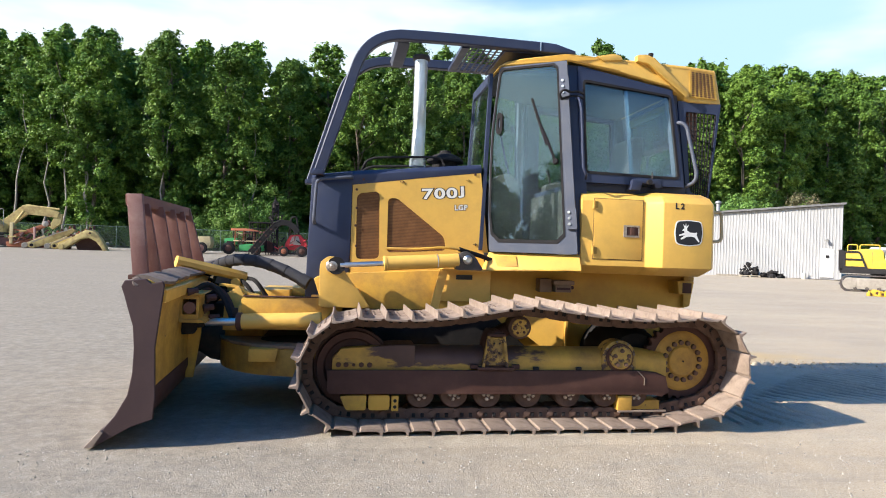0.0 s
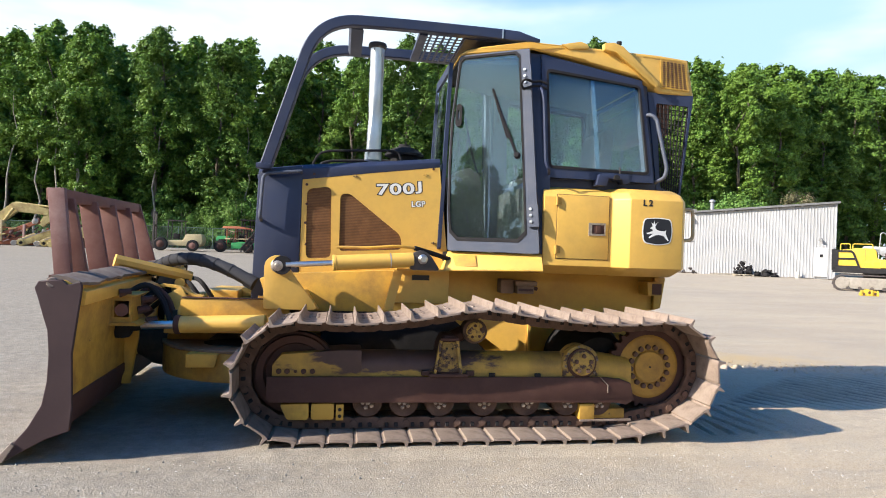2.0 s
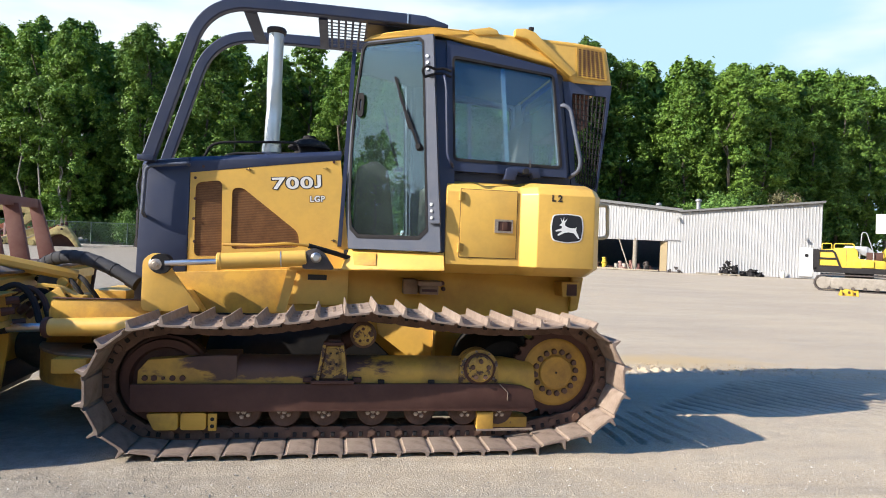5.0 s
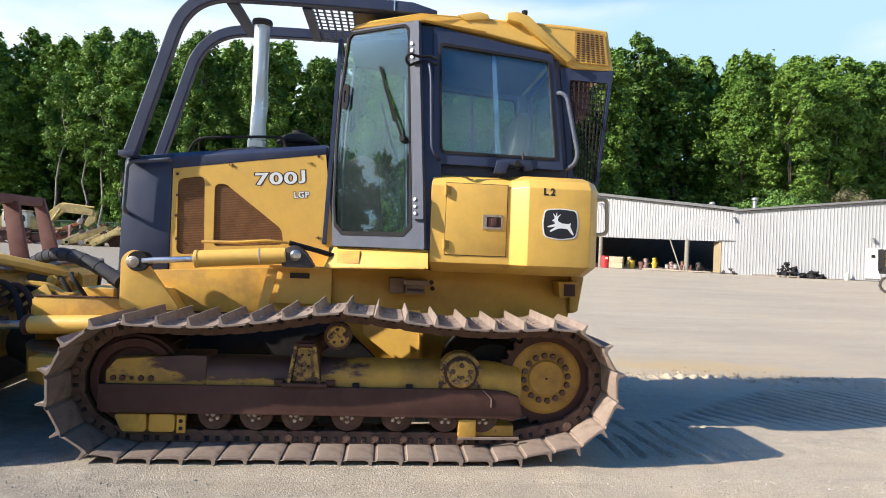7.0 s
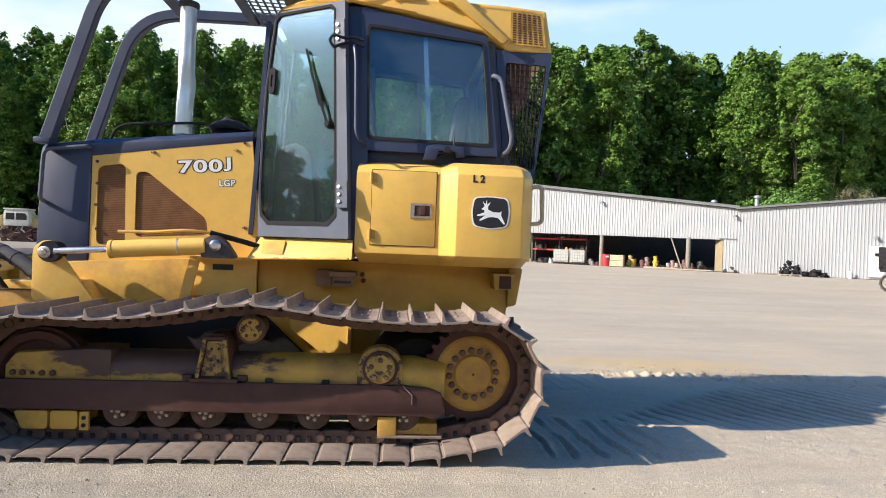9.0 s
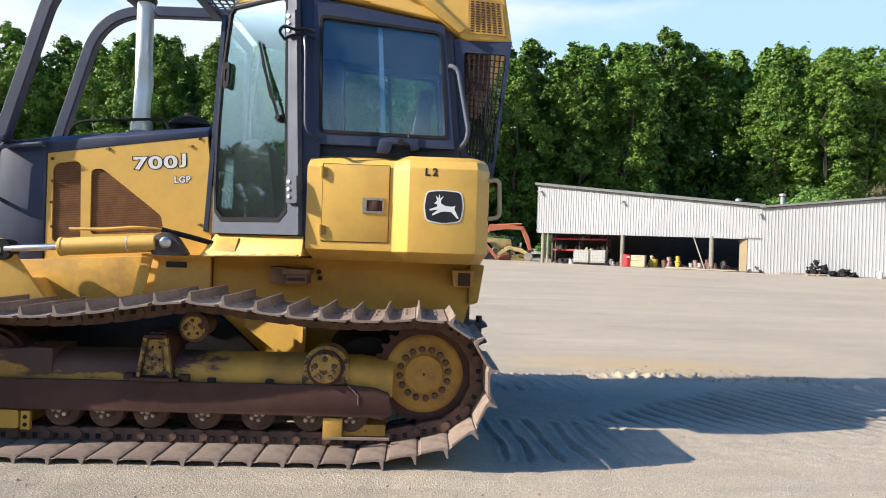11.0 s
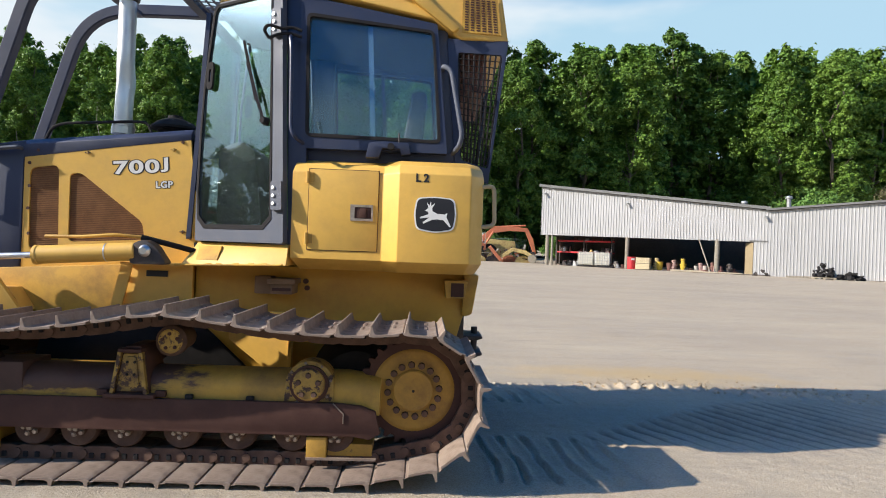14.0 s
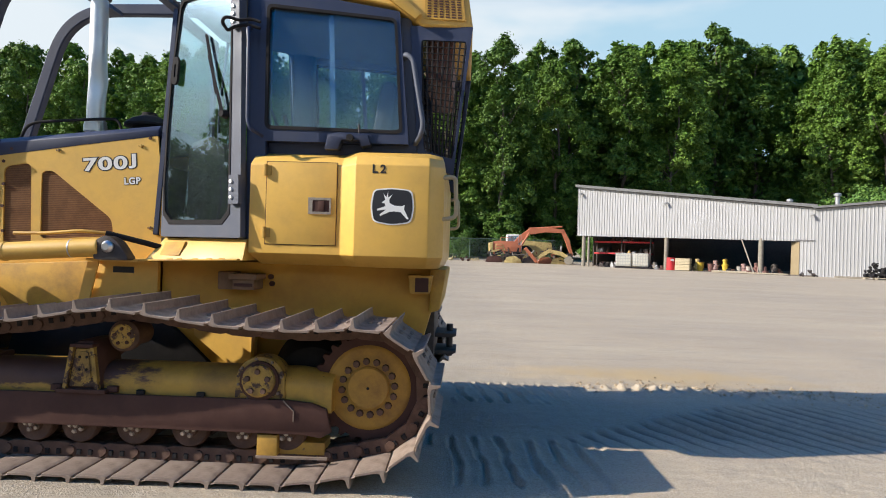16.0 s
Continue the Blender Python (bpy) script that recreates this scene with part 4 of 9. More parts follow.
    loft(bm, [[P(x0, v, z), P(x1, v, z), P(x1, v + 0.12, z), P(x0, v + 0.12, z)] for x0, x1, v, z in ((-0.832, -0.725, -0.782, 1.29), (-0.850, -0.735, -0.748, 1.62), (-0.872, -0.752, -0.712, 1.98), (-0.905, -0.780, -0.655, 2.55), (-0.930, -0.775, -0.622, 2.91))], True, 0.006)
    part("cab_pillar", bm, NAVY, dozer, "dark blue cab pillar")
    tube = arc_path([P(-0.86, -0.72, 2.60), P(-0.86, -0.775, 2.59), P(-0.845, -0.80, 2.5), P(-0.825, -0.835, 2.0), P(-0.80, -0.84, 1.95), P(-0.765, -0.74, 1.93)], 0.05)
    gr = part("grab_rail", sweep(B(), tube, disc(0.012, 10)), NAVY, dozer)
    bm = B()
    lp = [P(-1.0, -0.74, 2.58), P(-1.03, -0.77, 2.62), P(-1.0, -0.79, 2.65), P(-0.92, -0.75, 2.64), P(-0.86, -0.73, 2.66), P(-0.80, -0.73, 2.64)]
    sweep(bm, arc_path(lp, 0.03), disc(0.010, 8))
    sweep(bm, arc_path([P(-1.0, -0.74, 2.58), P(-0.95, -0.76, 2.60), P(-0.88, -0.74, 2.62), P(-0.80, -0.73, 2.60)], 0.03), disc(0.010, 8))
    part("loose_cable", bm, BLACK, dozer, "loop of black cable tied to the pillar")
    # side window
    q = [P(-0.80, -0.675, 1.90), P(0.145, -0.665, 1.90), P(0.055, -0.575, 2.76), P(-0.83, -0.60, 2.90)]
    bm = quad_ring(B(), q, round_poly(UNIT, 0.01, 4), round_poly([(0.045, 0.075), (0.965, 0.075), (0.975, 0.94), (0.045, 0.89)], 0.045, 4), -0.01 * w, 0.045 * w)
    win = part("side_window", bm, NAVY, dozer, "dark framed sliding cab side window")
    bm = quad_ring(B(), q, round_poly([(0.045, 0.075), (0.965, 0.075), (0.975, 0.94), (0.045, 0.89)], 0.045, 4), round_poly([(0.064, 0.098), (0.944, 0.098), (0.956, 0.918), (0.064, 0.870)], 0.03, 4), 0.02 * w, 0.05 * w)
    part("window_seal", bm, BLACK, win)
    pane(part("window_pane", quad_pane(B(), q, round_poly([(0.05, 0.082), (0.52, 0.082), (0.52, 0.908), (0.05, 0.883)], 0.02, 3), 0.020 * w, 0.025 * w), GLASS_BLUE, win))
    pane(part("window_pane", quad_pane(B(), q, round_poly([(0.48, 0.082), (0.96, 0.082), (0.97, 0.932), (0.48, 0.903)], 0.02, 3), 0.030 * w, 0.035 * w), GLASS_BLUE, win))
    part("window_divider", quad_pane(B(), q, [(0.484, 0.082), (0.516, 0.082), (0.516, 0.906), (0.484, 0.903)], 0.002 * w, 0.016 * w), GREY_FRAME, win, "thin grey sash bar")
    # rear pillar and handrail
    bm = B()
    loft(bm, [[P(0.13, -0.655, 1.82), P(0.225, -0.645, 1.82), P(0.225, -0.56, 1.82), P(0.13, -0.56, 1.82)], [P(0.045, -0.585, 2.74), P(0.125, -0.575, 2.74), P(0.125, -0.49, 2.74), P(0.045, -0.49, 2.74)]], True, 0.008)
    part("cab_pillar", bm, GREY_FRAME, dozer, "grey rear cab pillar")
    part("grab_rail", sweep(B(), arc_path([P(0.10, -0.60, 2.47), P(0.105, -0.68, 2.475), P(0.155, -0.70, 2.44), P(0.235, -0.75, 2.02), P(0.22, -0.745, 1.95), P(0.18, -0.65, 1.915)], 0.05), disc(0.016, 12)), GREY_FRAME, dozer, "bent grey grab rail")
    # rear screen wing
    q = [P(0.20, -0.64, 1.80), P(0.42, -0.60, 1.73), P(0.52, -0.60, 2.67), P(0.12, -0.575, 2.68)]
    bm = quad_ring(B(), q, round_poly(UNIT, 0.01, 3), round_poly(inset(0.16, 0.06, 0.10, 0.10), 0.05, 3), 0.0, 0.02 * w)
    sc = part("rear_screen", bm, NAVY, dozer, "dark rear guard screen of crossed bars")
    for i in range(9):
        f = 0.18 + 0.74 * i / 8
        part("screen_bar", sweep(B(), [on_quad(q, f, 0.09, 0.01 * w), on_quad(q, f, 0.91, 0.01 * w)], disc(0.0062, 6)), BLACK, sc)
    for i in range(18):
        f = 0.12 + 0.78 * i / 17
        part("screen_bar", sweep(B(), [on_quad(q, 0.15, f, 0.014 * w), on_quad(q, 0.95, f, 0.014 * w)], disc(0.0036, 6)), BLACK, sc)
    # lamp bracket on the tank
    bm = B()
    prism(bm, [(-0.37, 1.855), (-0.35, 1.945), (-0.29, 1.960), (-0.105, 1.955), (-0.085, 1.885), (-0.145, 1.875), (-0.155, 1.912), (-0.265, 1.915), (-0.285, 1.855)], P(0, -0.76, 0).y, P(0, -0.67, 0).y, 0.004)
    lb = part("lamp_bracket", bm, NAVY, dozer, "small dark steel bracket")
    part("bracket_pin", cyl(B(), P(-0.16, -0.73, 1.95), P(-0.165, -0.73, 2.02), 0.006, seg=8), DARK_STEEL, lb)
    part("bracket_knob", cyl(B(), P(-0.21, -0.79, 1.925), P(-0.21, -0.76, 1.925), 0.022, seg=10), BLACK, lb)
    # sill
    bm = B()
    loft(bm, [[P(-1.56, -0.60, 1.125), P(-0.82, -0.86, 1.155), P(-0.82, -0.80, 1.285), P(-1.50, -0.44, 1.285)], [P(-1.56, -0.40, 1.125), P(-0.82, -0.50, 1.155), P(-0.82, -0.50, 1.285), P(-1.50, -0.30, 1.285)]], True, 0.006)
    sl = part("door_sill", bm, YELLOW, dozer, "bright yellow step sill under the door")
    tread = part("sill_tread", sweep(B(), [P(-1.575, -0.618, 1.132), P(-0.84, -0.872, 1.160)], rect(0.030, 0.012, 0.003)), YELLOW_DIRTY, sl)
    me = mesh_of("grip_tab", box(B(), -0.020, 0.020, -0.006, 0.006, 0.0, 0.007, 0.002, 1), YELLOW)
    for f in (0.32, 0.42, 0.58, 0.72, 0.84):
        shared("grip_tab", me, pose(-1.575 + 0.735 * f, P(0, -0.618 - 0.254 * f, 0).y, 1.137 + 0.028 * f, 0, 0, -19 * w), tread)
    part("sill_plate", loft(B(), [[P(-1.51, -0.571, 1.165), P(-1.30, -0.661, 1.172), P(-1.30, -0.571, 1.262), P(-1.49, -0.478, 1.255)], [P(-1.51, -0.55, 1.165), P(-1.30, -0.64, 1.172), P(-1.30, -0.55, 1.262), P(-1.49, -0.46, 1.255)]], True, 0.002, 1), YELLOW_DIRTY, sl, "rubbed step plate")

# fuel tank body behind the door
plan = [(-0.81, -0.80), (-0.245, -0.80), (-0.145, -0.915), (0.295, -0.915), (0.380, -0.80), (0.380, 0.80), (0.295, 0.915), (-0.145, 0.915), (-0.245, 0.80), (-0.81, 0.80)]
cx = -0.2


def plan_ring(z, kx, inset_y):
    return [(cx + (x - cx) * kx, y - math.copysign(inset_y * (1.0 if abs(y) > 0.7 else 0), y), z) for x, y in plan]


bm = B()
loft(bm, [plan_ring(1.135, 0.95, 0.16), plan_ring(1.205, 1.0, 0.0), plan_ring(1.745, 1.0, 0.0), plan_ring(1.80, 0.985, 0.05), plan_ring(1.84, 0.96, 0.16)], True, 0.007, 2)
tank = part("tank_body", bm, YELLOW, dozer, "bulging yellow rear fuel tank body")
fd = [(-0.705, 1.262), (-0.275, 1.262), (-0.275, 1.762), (-0.705, 1.762)]
dr = part("access_door", prism(B(), [(x, z) for x, z in round_poly(fd, 0.012, 3)], -0.806, -0.799, 0.003), YELLOW, tank, "square yellow access door with a steel latch")
bm = frame_ring(B(), [(-0.709, 1.258), (-0.271, 1.258), (-0.271, 1.766), (-0.709, 1.766)], fd, -0.803, -0.796)
part("door_gap", bm, BROWN, tank)
for z in (1.33, 1.71):
    bm = cyl(B(), (-0.712, -0.812, z - 0.035), (-0.712, -0.812, z + 0.035), 0.012, seg=10)
    box(bm, -0.712, -0.675, -0.812, -0.804, z - 0.03, z + 0.03, 0.003)
    part("door_hinge", bm, YELLOW_DIRTY, dr)
lt = part("latch", frame_ring(B(), [(-0.445, 1.45), (-0.305, 1.45), (-0.305, 1.55), (-0.445, 1.55)], [(-0.418, 1.465), (-0.315, 1.465), (-0.315, 1.535), (-0.418, 1.535)], -0.814, -0.803), WORN_SILVER, dr, "steel paddle latch")
part("latch_well", box(B(), -0.42, -0.312, -0.810, -0.805, 1.463, 1.537), BROWN, lt)
part("latch_paddle", box(B(), -0.385, -0.345, -0.818, -0.806, 1.47, 1.53, 0.003), BROWN, lt)
letters("stencil_lettering", "L2", 0.068, 0.0008, pose(-0.046, -0.9162, 1.697, 90, 0, 0), BLACK_DECAL, tank, 1.45, 0.0022)
# plain emblem: dark shield, pale rim and a pale leaping shape
EX, EZ = 0.080, 1.502
em = [(EX - 0.115, EZ - 0.095), (EX, EZ - 0.113), (EX + 0.115, EZ - 0.095), (EX + 0.130, EZ), (EX + 0.115, EZ + 0.098), (EX, EZ + 0.108), (EX - 0.115, EZ + 0.098), (EX - 0.130, EZ)]
part("emblem_rim", prism(B(), round_poly(em, 0.03, 4), -0.9180, -0.915), WHITE, tank)
part("emblem_field", prism(B(), [(EX + (x - EX) * 0.93, EZ + (z - EZ) * 0.93) for x, z in round_poly(em, 0.03, 4)], -0.9195, -0.917), BLACK_DECAL, tank)
leap = [(0.20, 0.60), (0.30, 0.70), (0.24, 0.88), (0.33, 0.77), (0.37, 0.93), (0.38, 0.76), (0.50, 0.86), (0.41, 0.69), (0.42, 0.60), (0.56, 0.52), (0.78, 0.51), (0.85, 0.56), (0.83, 0.42), (0.97, 0.13), (0.92, 0.12), (0.74, 0.33), (0.55, 0.35), (0.42, 0.33), (0.17, 0.20), (0.15, 0.25), (0.33, 0.40), (0.08, 0.36), (0.07, 0.41), (0.31, 0.50), (0.29, 0.58)]
part("emblem_shape", prism(B(), [(EX - 0.105 + 0.21 * x, EZ - 0.098 + 0.195 * z) for x, z in leap], -0.9205, -0.9185), WHITE, tank, "", 0)
for v in (-0.80, 0.80):
    part("tank_rail", sweep(B(), arc_path([(0.37, v, 1.69), (0.445, v, 1.70), (0.455, v, 1.45), (0.37, v, 1.44)], 0.05), disc(0.014, 10)), TAN_RAIL, tank, "pale rubbed tube rail")

# cab roof
roof_side = [(-1.45, 2.928), (-1.40, 2.955), (-1.28, 2.975), (-0.93, 3.005), (-0.60, 3.0), (0.20, 2.99), (0.475, 2.975), (0.525, 2.665), (0.205, 2.672), (0.02, 2.79), (-0.45, 2.875), (-0.90, 2.93), (-1.42, 2.915)]
half = [0.38, 0.42, 0.48, 0.615, 0.625, 0.615, 0.60, 0.62, 0.625, 0.635, 0.645, 0.655, 0.40]
bm = B()
loft(bm, [[(x, -h, z) for (x, z), h in zip(roof_side, half)], [(x, h, z) for (x, z), h in zip(roof_side, half)]], True, 0.018, 3)
roof = part("cab_roof", bm, YELLOW, dozer, "yellow moulded cab roof")
for s in (-1, 1):
    y = -0.628 * -s if s > 0 else -0.628
    y0, y1 = (y, y - 0.03 * -s) if s > 0 else (y, y - 0.03)
    lip = [(-0.66, 3.0), (-0.50, 3.035), (-0.44, 3.02), (-0.42, 2.985), (-0.60, 2.965)]
    part("roof_pad", prism(B(), lip, s * 0.64, s * 0.40, 0.006), YELLOW, roof)
    stay = [(-0.30, 3.035), (-0.22, 3.045), (-0.14, 3.02), (0.20, 2.735), (0.16, 2.70), (-0.20, 2.965), (-0.30, 2.98)]
    part("roof_gutter", prism(B(), stay, s * 0.665, s * 0.60, 0.008), YELLOW, roof)
    part("gutter_plug", cyl(B(), (-0.17, s * 0.645, 3.035), (-0.17, s * 0.645, 3.06), 0.022, seg=10), BLACK, roof)
    # louvred grille at the back corner
    gq = [Vector((0.215, s * 0.628, 2.715)), Vector((0.475, s * 0.627, 2.705)), Vector((0.445, s * 0.612, 2.945)), Vector((0.215, s * 0.622, 2.955))]
    ww = 1 if s < 0 else -1
    part("roof_grille", quad_pane(B(), gq, UNIT, 0.0, 0.006 * ww), YELLOW_DIRTY, roof)
    me = None
    for i in range(6):
        for j in range(13):
            a, b, c, e = 0.07 + i * 0.15, 0.07 + i * 0.15 + 0.095, 0.05 + j * 0.07, 0.05 + j * 0.07 + 0.038
            part("grille_slot", quad_pane(B(), gq, [(a, c), (b, c), (b, e), (a, e)], 0.004 * ww, 0.0075 * ww), BROWN, roof, "", 0)

# windscreens, back window, cab floor and inside
for q, name in (([Vector((-1.56, 0.43, 1.30)), Vector((-1.56, -0.43, 1.30)), Vector((-1.50, -0.36, 2.86)), Vector((-1.50, 0.36, 2.86))], "front_window"),
                ([Vector((0.20, -0.55, 2.02)), Vector((0.20, 0.55, 2.02)), Vector((0.10, 0.50, 2.74)), Vector((0.10, -0.50, 2.74))], "back_window")):
    fw = part(name, quad_ring(B(), q, round_poly(UNIT, 0.01, 3), round_poly(inset(0.06, 0.06, 0.05, 0.05), 0.05, 3), 0.0, 0.03), NAVY, dozer, "dark framed cab window")
    pane(part("window_pane", quad_pane(B(), q, round_poly(inset(0.055, 0.055, 0.045, 0.045), 0.05, 3), 0.012, 0.017), GLASS, fw))
part("cab_bulkhead", box(B(), -0.84, -0.80, -0.70, 0.70, 1.20, 1.86, 0.006), BEIGE, dozer)
part("cab_floor", prism(B(), [(-1.54, 1.20), (0.20, 1.20), (0.20, 1.28), (-1.54, 1.28)], -0.42, 0.42, 0.01), BLACK, dozer)
part("cab_base", box(B(), -0.80, 0.19, -0.66, 0.66, 1.82, 1.915, 0.006), NAVY, dozer)
# panel added to stop sun slipping through the cab onto the ground shadow
part("cab_sun_stop", box(B(), 0.15, 0.20, -0.55, 0.55, 1.916, 2.05, 0.006), NAVY, dozer)
part("headliner", loft(B(), [[(x, -v, z), (x, v, z), (x, v, z + t), (x, -v, z + t)] for x, v, z, t in ((-1.45, 0.32, 2.865, 0.02), (-0.92, 0.55, 2.83, 0.06), (-0.45, 0.53, 2.79, 0.05), (0.05, 0.50, 2.72, 0.02))]), BEIGE, dozer)
bm = B()
box(bm, -0.62, -0.10, -0.27, 0.27, 1.70, 1.86, 0.05, 3)
seat = part("operator_seat", bm, FABRIC, dozer, "dark fabric operator seat")
part("seat_back", prism(B(), round_poly([(-0.20, 1.80), (-0.10, 2.42), (0.0, 2.42), (-0.04, 1.80)], 0.04, 3), -0.24, 0.24, 0.03, 3), FABRIC, seat)
part("seat_base", box(B(), -0.55, -0.15, -0.2, 0.2, 1.28, 1.70, 0.02), BLACK, seat)
for v in (-0.36, 0.36):
    part("armrest_console", prism(B(), round_poly([(-0.70, 1.28), (-0.78, 1.98), (-0.66, 2.02), (-0.10, 1.95), (-0.10, 1.28)], 0.04, 3), v - 0.08, v + 0.08, 0.02), BEIGE, seat)
    st = part("control_stick", cyl(B(), (-0.70, v, 2.0), (-0.74, v, 2.14), 0.012, 0.016, 10), BLACK, seat)
part("dash_console", prism(B(), round_poly([(-1.46, 1.28), (-1.46, 1.95), (-1.30, 2.02), (-1.20, 1.95), (-1.12, 1.28)], 0.05, 3), -0.22, 0.22, 0.02), BEIGE, dozer, "dark dash console")
part("cab_post", sweep(B(), [(-0.86, 0.62, 1.3), (-0.90, 0.60, 2.88)], rect(0.10, 0.08)), NAVY, dozer)
# cooler core behind the rear screens
part("rear_cooler", box(B(), 0.22, 0.40, -0.46, 0.46, 2.36, 2.66, 0.01), RED_BROWN, dozer, "rusty brown cooler core behind the rear screen")
# rear hitch
bm = B()
for z in (0.52, 0.64):
    prism(bm, [(0.28, z), (0.43, z), (0.47, z + 0.012), (0.47, z + 0.03), (0.28, z + 0.035)], -0.16, 0.16, 0.005)
box(bm, 0.24, 0.32, -0.30, 0.30, 0.52, 0.90, 0.01)
ht = part("rear_hitch", bm, DARK_STEEL, dozer, "dark steel drawbar hitch with a pin")
part("hitch_pin", cyl(B(), (0.42, 0, 0.49), (0.42, 0, 0.72), 0.024, seg=14), DARK_STEEL, ht)
part("rear_cover", prism(B(), [(0.29, 0.84), (0.29, 1.13), (0.40, 1.13), (0.36, 0.86)], -0.5, 0.5, 0.02), YELLOW_DIRTY, dozer)

# ---- push frame and blade ----
bm = B()
tub = [(-3.05 + 0.72 * math.cos(a), 0.76 * math.sin(a)) for a in [math.pi / 2 + math.pi * i / 28 for i in range(29)]] + [(-2.72, -0.66), (-2.72, 0.66)]
loft(bm, [[(x, y, z) for x, y in tub] for z in (0.262, 0.475)], True, 0.012, 2)
cf = part("push_frame", bm, OCHRE, dozer, "rounded yellow push frame stained with dirt")
lidp = [(-3.05 + (x + 3.05) * 1.01, y * 1.01) for x, y in tub]
part("frame_lid", loft(B(), [[(x, y, z) for x, y in lidp] for z in (0.478, 0.50)], True, 0.004, 1), DUSTY_LID, cf, "dusty brown top plate")
# black disc laid on the lid, painting in the shaded inside of an opening
part("lid_dark_disc", loft(B(), [[(-3.10 + 0.30 * math.cos(a), -0.36 + 0.20 * math.sin(a), z) for a in [2 * math.pi * i / 24 for i in range(24)]] for z in (0.501, 0.507)]), BLACK, cf)
part("frame_tab", prism(B(), [(-3.435, 0.385), (-3.435, 0.482), (-3.215, 0.482), (-3.235, 0.385)], -0.80, -0.62, 0.008), YELLOW_DIRTY, cf)
for v in (-0.48, 0.48):
    part("push_arm", box(B(), -2.95, -1.9, v - 0.09, v + 0.09, 0.28, 0.48, 0.01), YELLOW_DIRTY, cf)
part("bridge_box", prism(B(), [(-3.56, 0.60), (-3.56, 0.795), (-3.50, 0.815), (-2.85, 0.835), (-2.85, 0.60)], -0.56, 0.56, 0.012), YELLOW, cf, "yellow bridge beam")
part("bridge_side", prism(B(), [(-3.53, 0.66), (-3.53, 0.845), (-3.51, 0.862), (-2.74, 0.868), (-2.74, 0.66)], -0.60, -0.565, 0.004), YELLOW_DIRTY, cf, "flat stained side plate")
part("side_seam", box(B(), -3.52, -2.75, -0.606, -0.56, 0.866, 0.874, 0.002, 1), BROWN, cf)
part("bridge_cap", box(B(), -3.20, -2.98, 0.12, 0.50, 0.83, 0.905, 0.008), YELLOW, cf)
part("bridge_cap", box(B(), -3.45, -3.20, -0.1, 0.50, 0.81, 0.895, 0.008), YELLOW, cf)
part("bridge_rail", box(B(), -3.0, -2.7, -0.42, 0.42, 0.82, 0.88, 0.008), YELLOW, cf)
part("nose_plate", prism(B(), [(-3.72, 0.48), (-3.70, 0.74), (-3.62, 0.85), (-3.48, 0.86), (-3.40, 0.78), (-3.40, 0.48)], -0.20, 0.20, 0.012), YELLOW_DIRTY, cf)
part("nose_wing", prism(B(), [(-3.72, 0.56), (-3.71, 0.86), (-3.60, 0.93), (-3.52, 0.80), (-3.50, 0.56)], -0.30, -0.27, 0.006), YELLOW, cf)
part("nose_flange", sweep(B(), arc_path([(-3.76, -0.24, 0.935), (-3.62, -0.24, 0.925), (-3.50, -0.24, 0.855), (-3.44, -0.24, 0.85)], 0.06), rect(0.09, 0.018)), YELLOW, cf)
part("hose_clamp", box(B(), -3.62, -3.50, -0.45, -0.42, 0.68, 0.76, 0.006), DARK_STEEL, cf)
part("ball_socket", lathe(B(), (-3.72, 0, 0.42), (-1, 0, 0.1), [(0.0, 0.17), (0.12, 0.16), (0.22, 0.11), (0.40, 0.10), (0.42, 0.0)], 24), DARK_STEEL, cf)
for s in (-1, 1):
    a, b = Vector((-3.88, s * 0.60, 0.655)), Vector((-2.90, s * 0.68, 0.70))
    w = (b - a).normalized()
    ac = part("angle_cylinder", cyl(B(), a + w * 0.35, b, 0.062, seg=28, bev=0.006), YELLOW, cf, "yellow angle cylinder")
    part("cylinder_rod", cyl(B(), a - w * 0.05, a + w * 0.36, 0.030, seg=20), CHROME, ac, "shiny chrome rod")
    part("cylinder_gland", cyl(B(), a + w * 0.33, a + w * 0.37, 0.072, seg=24, bev=0.005), BROWN, ac)
    part("rod_knuckle", lathe(B(), a + Vector((-0.05, 0, -0.085)), (0, 0, 1), [(0.0, 0.0), (0.0, 0.055), (0.03, 0.075), (0.14, 0.075), (0.16, 0.05), (0.16, 0.0)], 18), BLACK, ac)
    part("rod_clevis", cyl(B(), a - w * 0.06, a + w * 0.09, 0.050, 0.038, 14), BLACK, ac)
# tilt link cover
a, b = Vector((-4.130, -0.20, 1.118)), Vector((-3.605, 0.03, 0.988))
tl = part("tilt_link", sweep(B(), [a, b], rect(0.15, 0.095, 0.03)), YELLOW, cf, "yellow sloping tilt cylinder cover")
part("link_underside", sweep(B(), [a * 0.45 + b * 0.55 + Vector((0, 0, -0.075)), a * 0.05 + b * 0.95 + Vector((0, 0, -0.075))], rect(0.12, 0.06)), DARK_STEEL, tl)
part("link_pin", cyl(B(), (-3.66, -0.10, 0.945), (-3.66, 0.10, 0.945), 0.04, seg=16), YELLOW, tl)
part("link_arm", prism(B(), round_poly([(-3.72, 0.80), (-3.74, 0.90), (-3.68, 0.96), (-3.62, 0.95), (-3.58, 0.86), (-3.58, 0.80)], 0.03, 3), -0.06, 0.02, 0.008), YELLOW, tl)
# hose from the hood to the blade
hose_line = arc_path([(-3.94, 0.10, 1.02), (-3.86, 0.05, 1.075), (-3.76, 0.0, 1.125), (-3.62, -0.10, 1.150), (-3.44, -0.22, 1.140), (-3.22, -0.33, 1.070), (-3.02, -0.41, 0.970)], 0.14, 6)
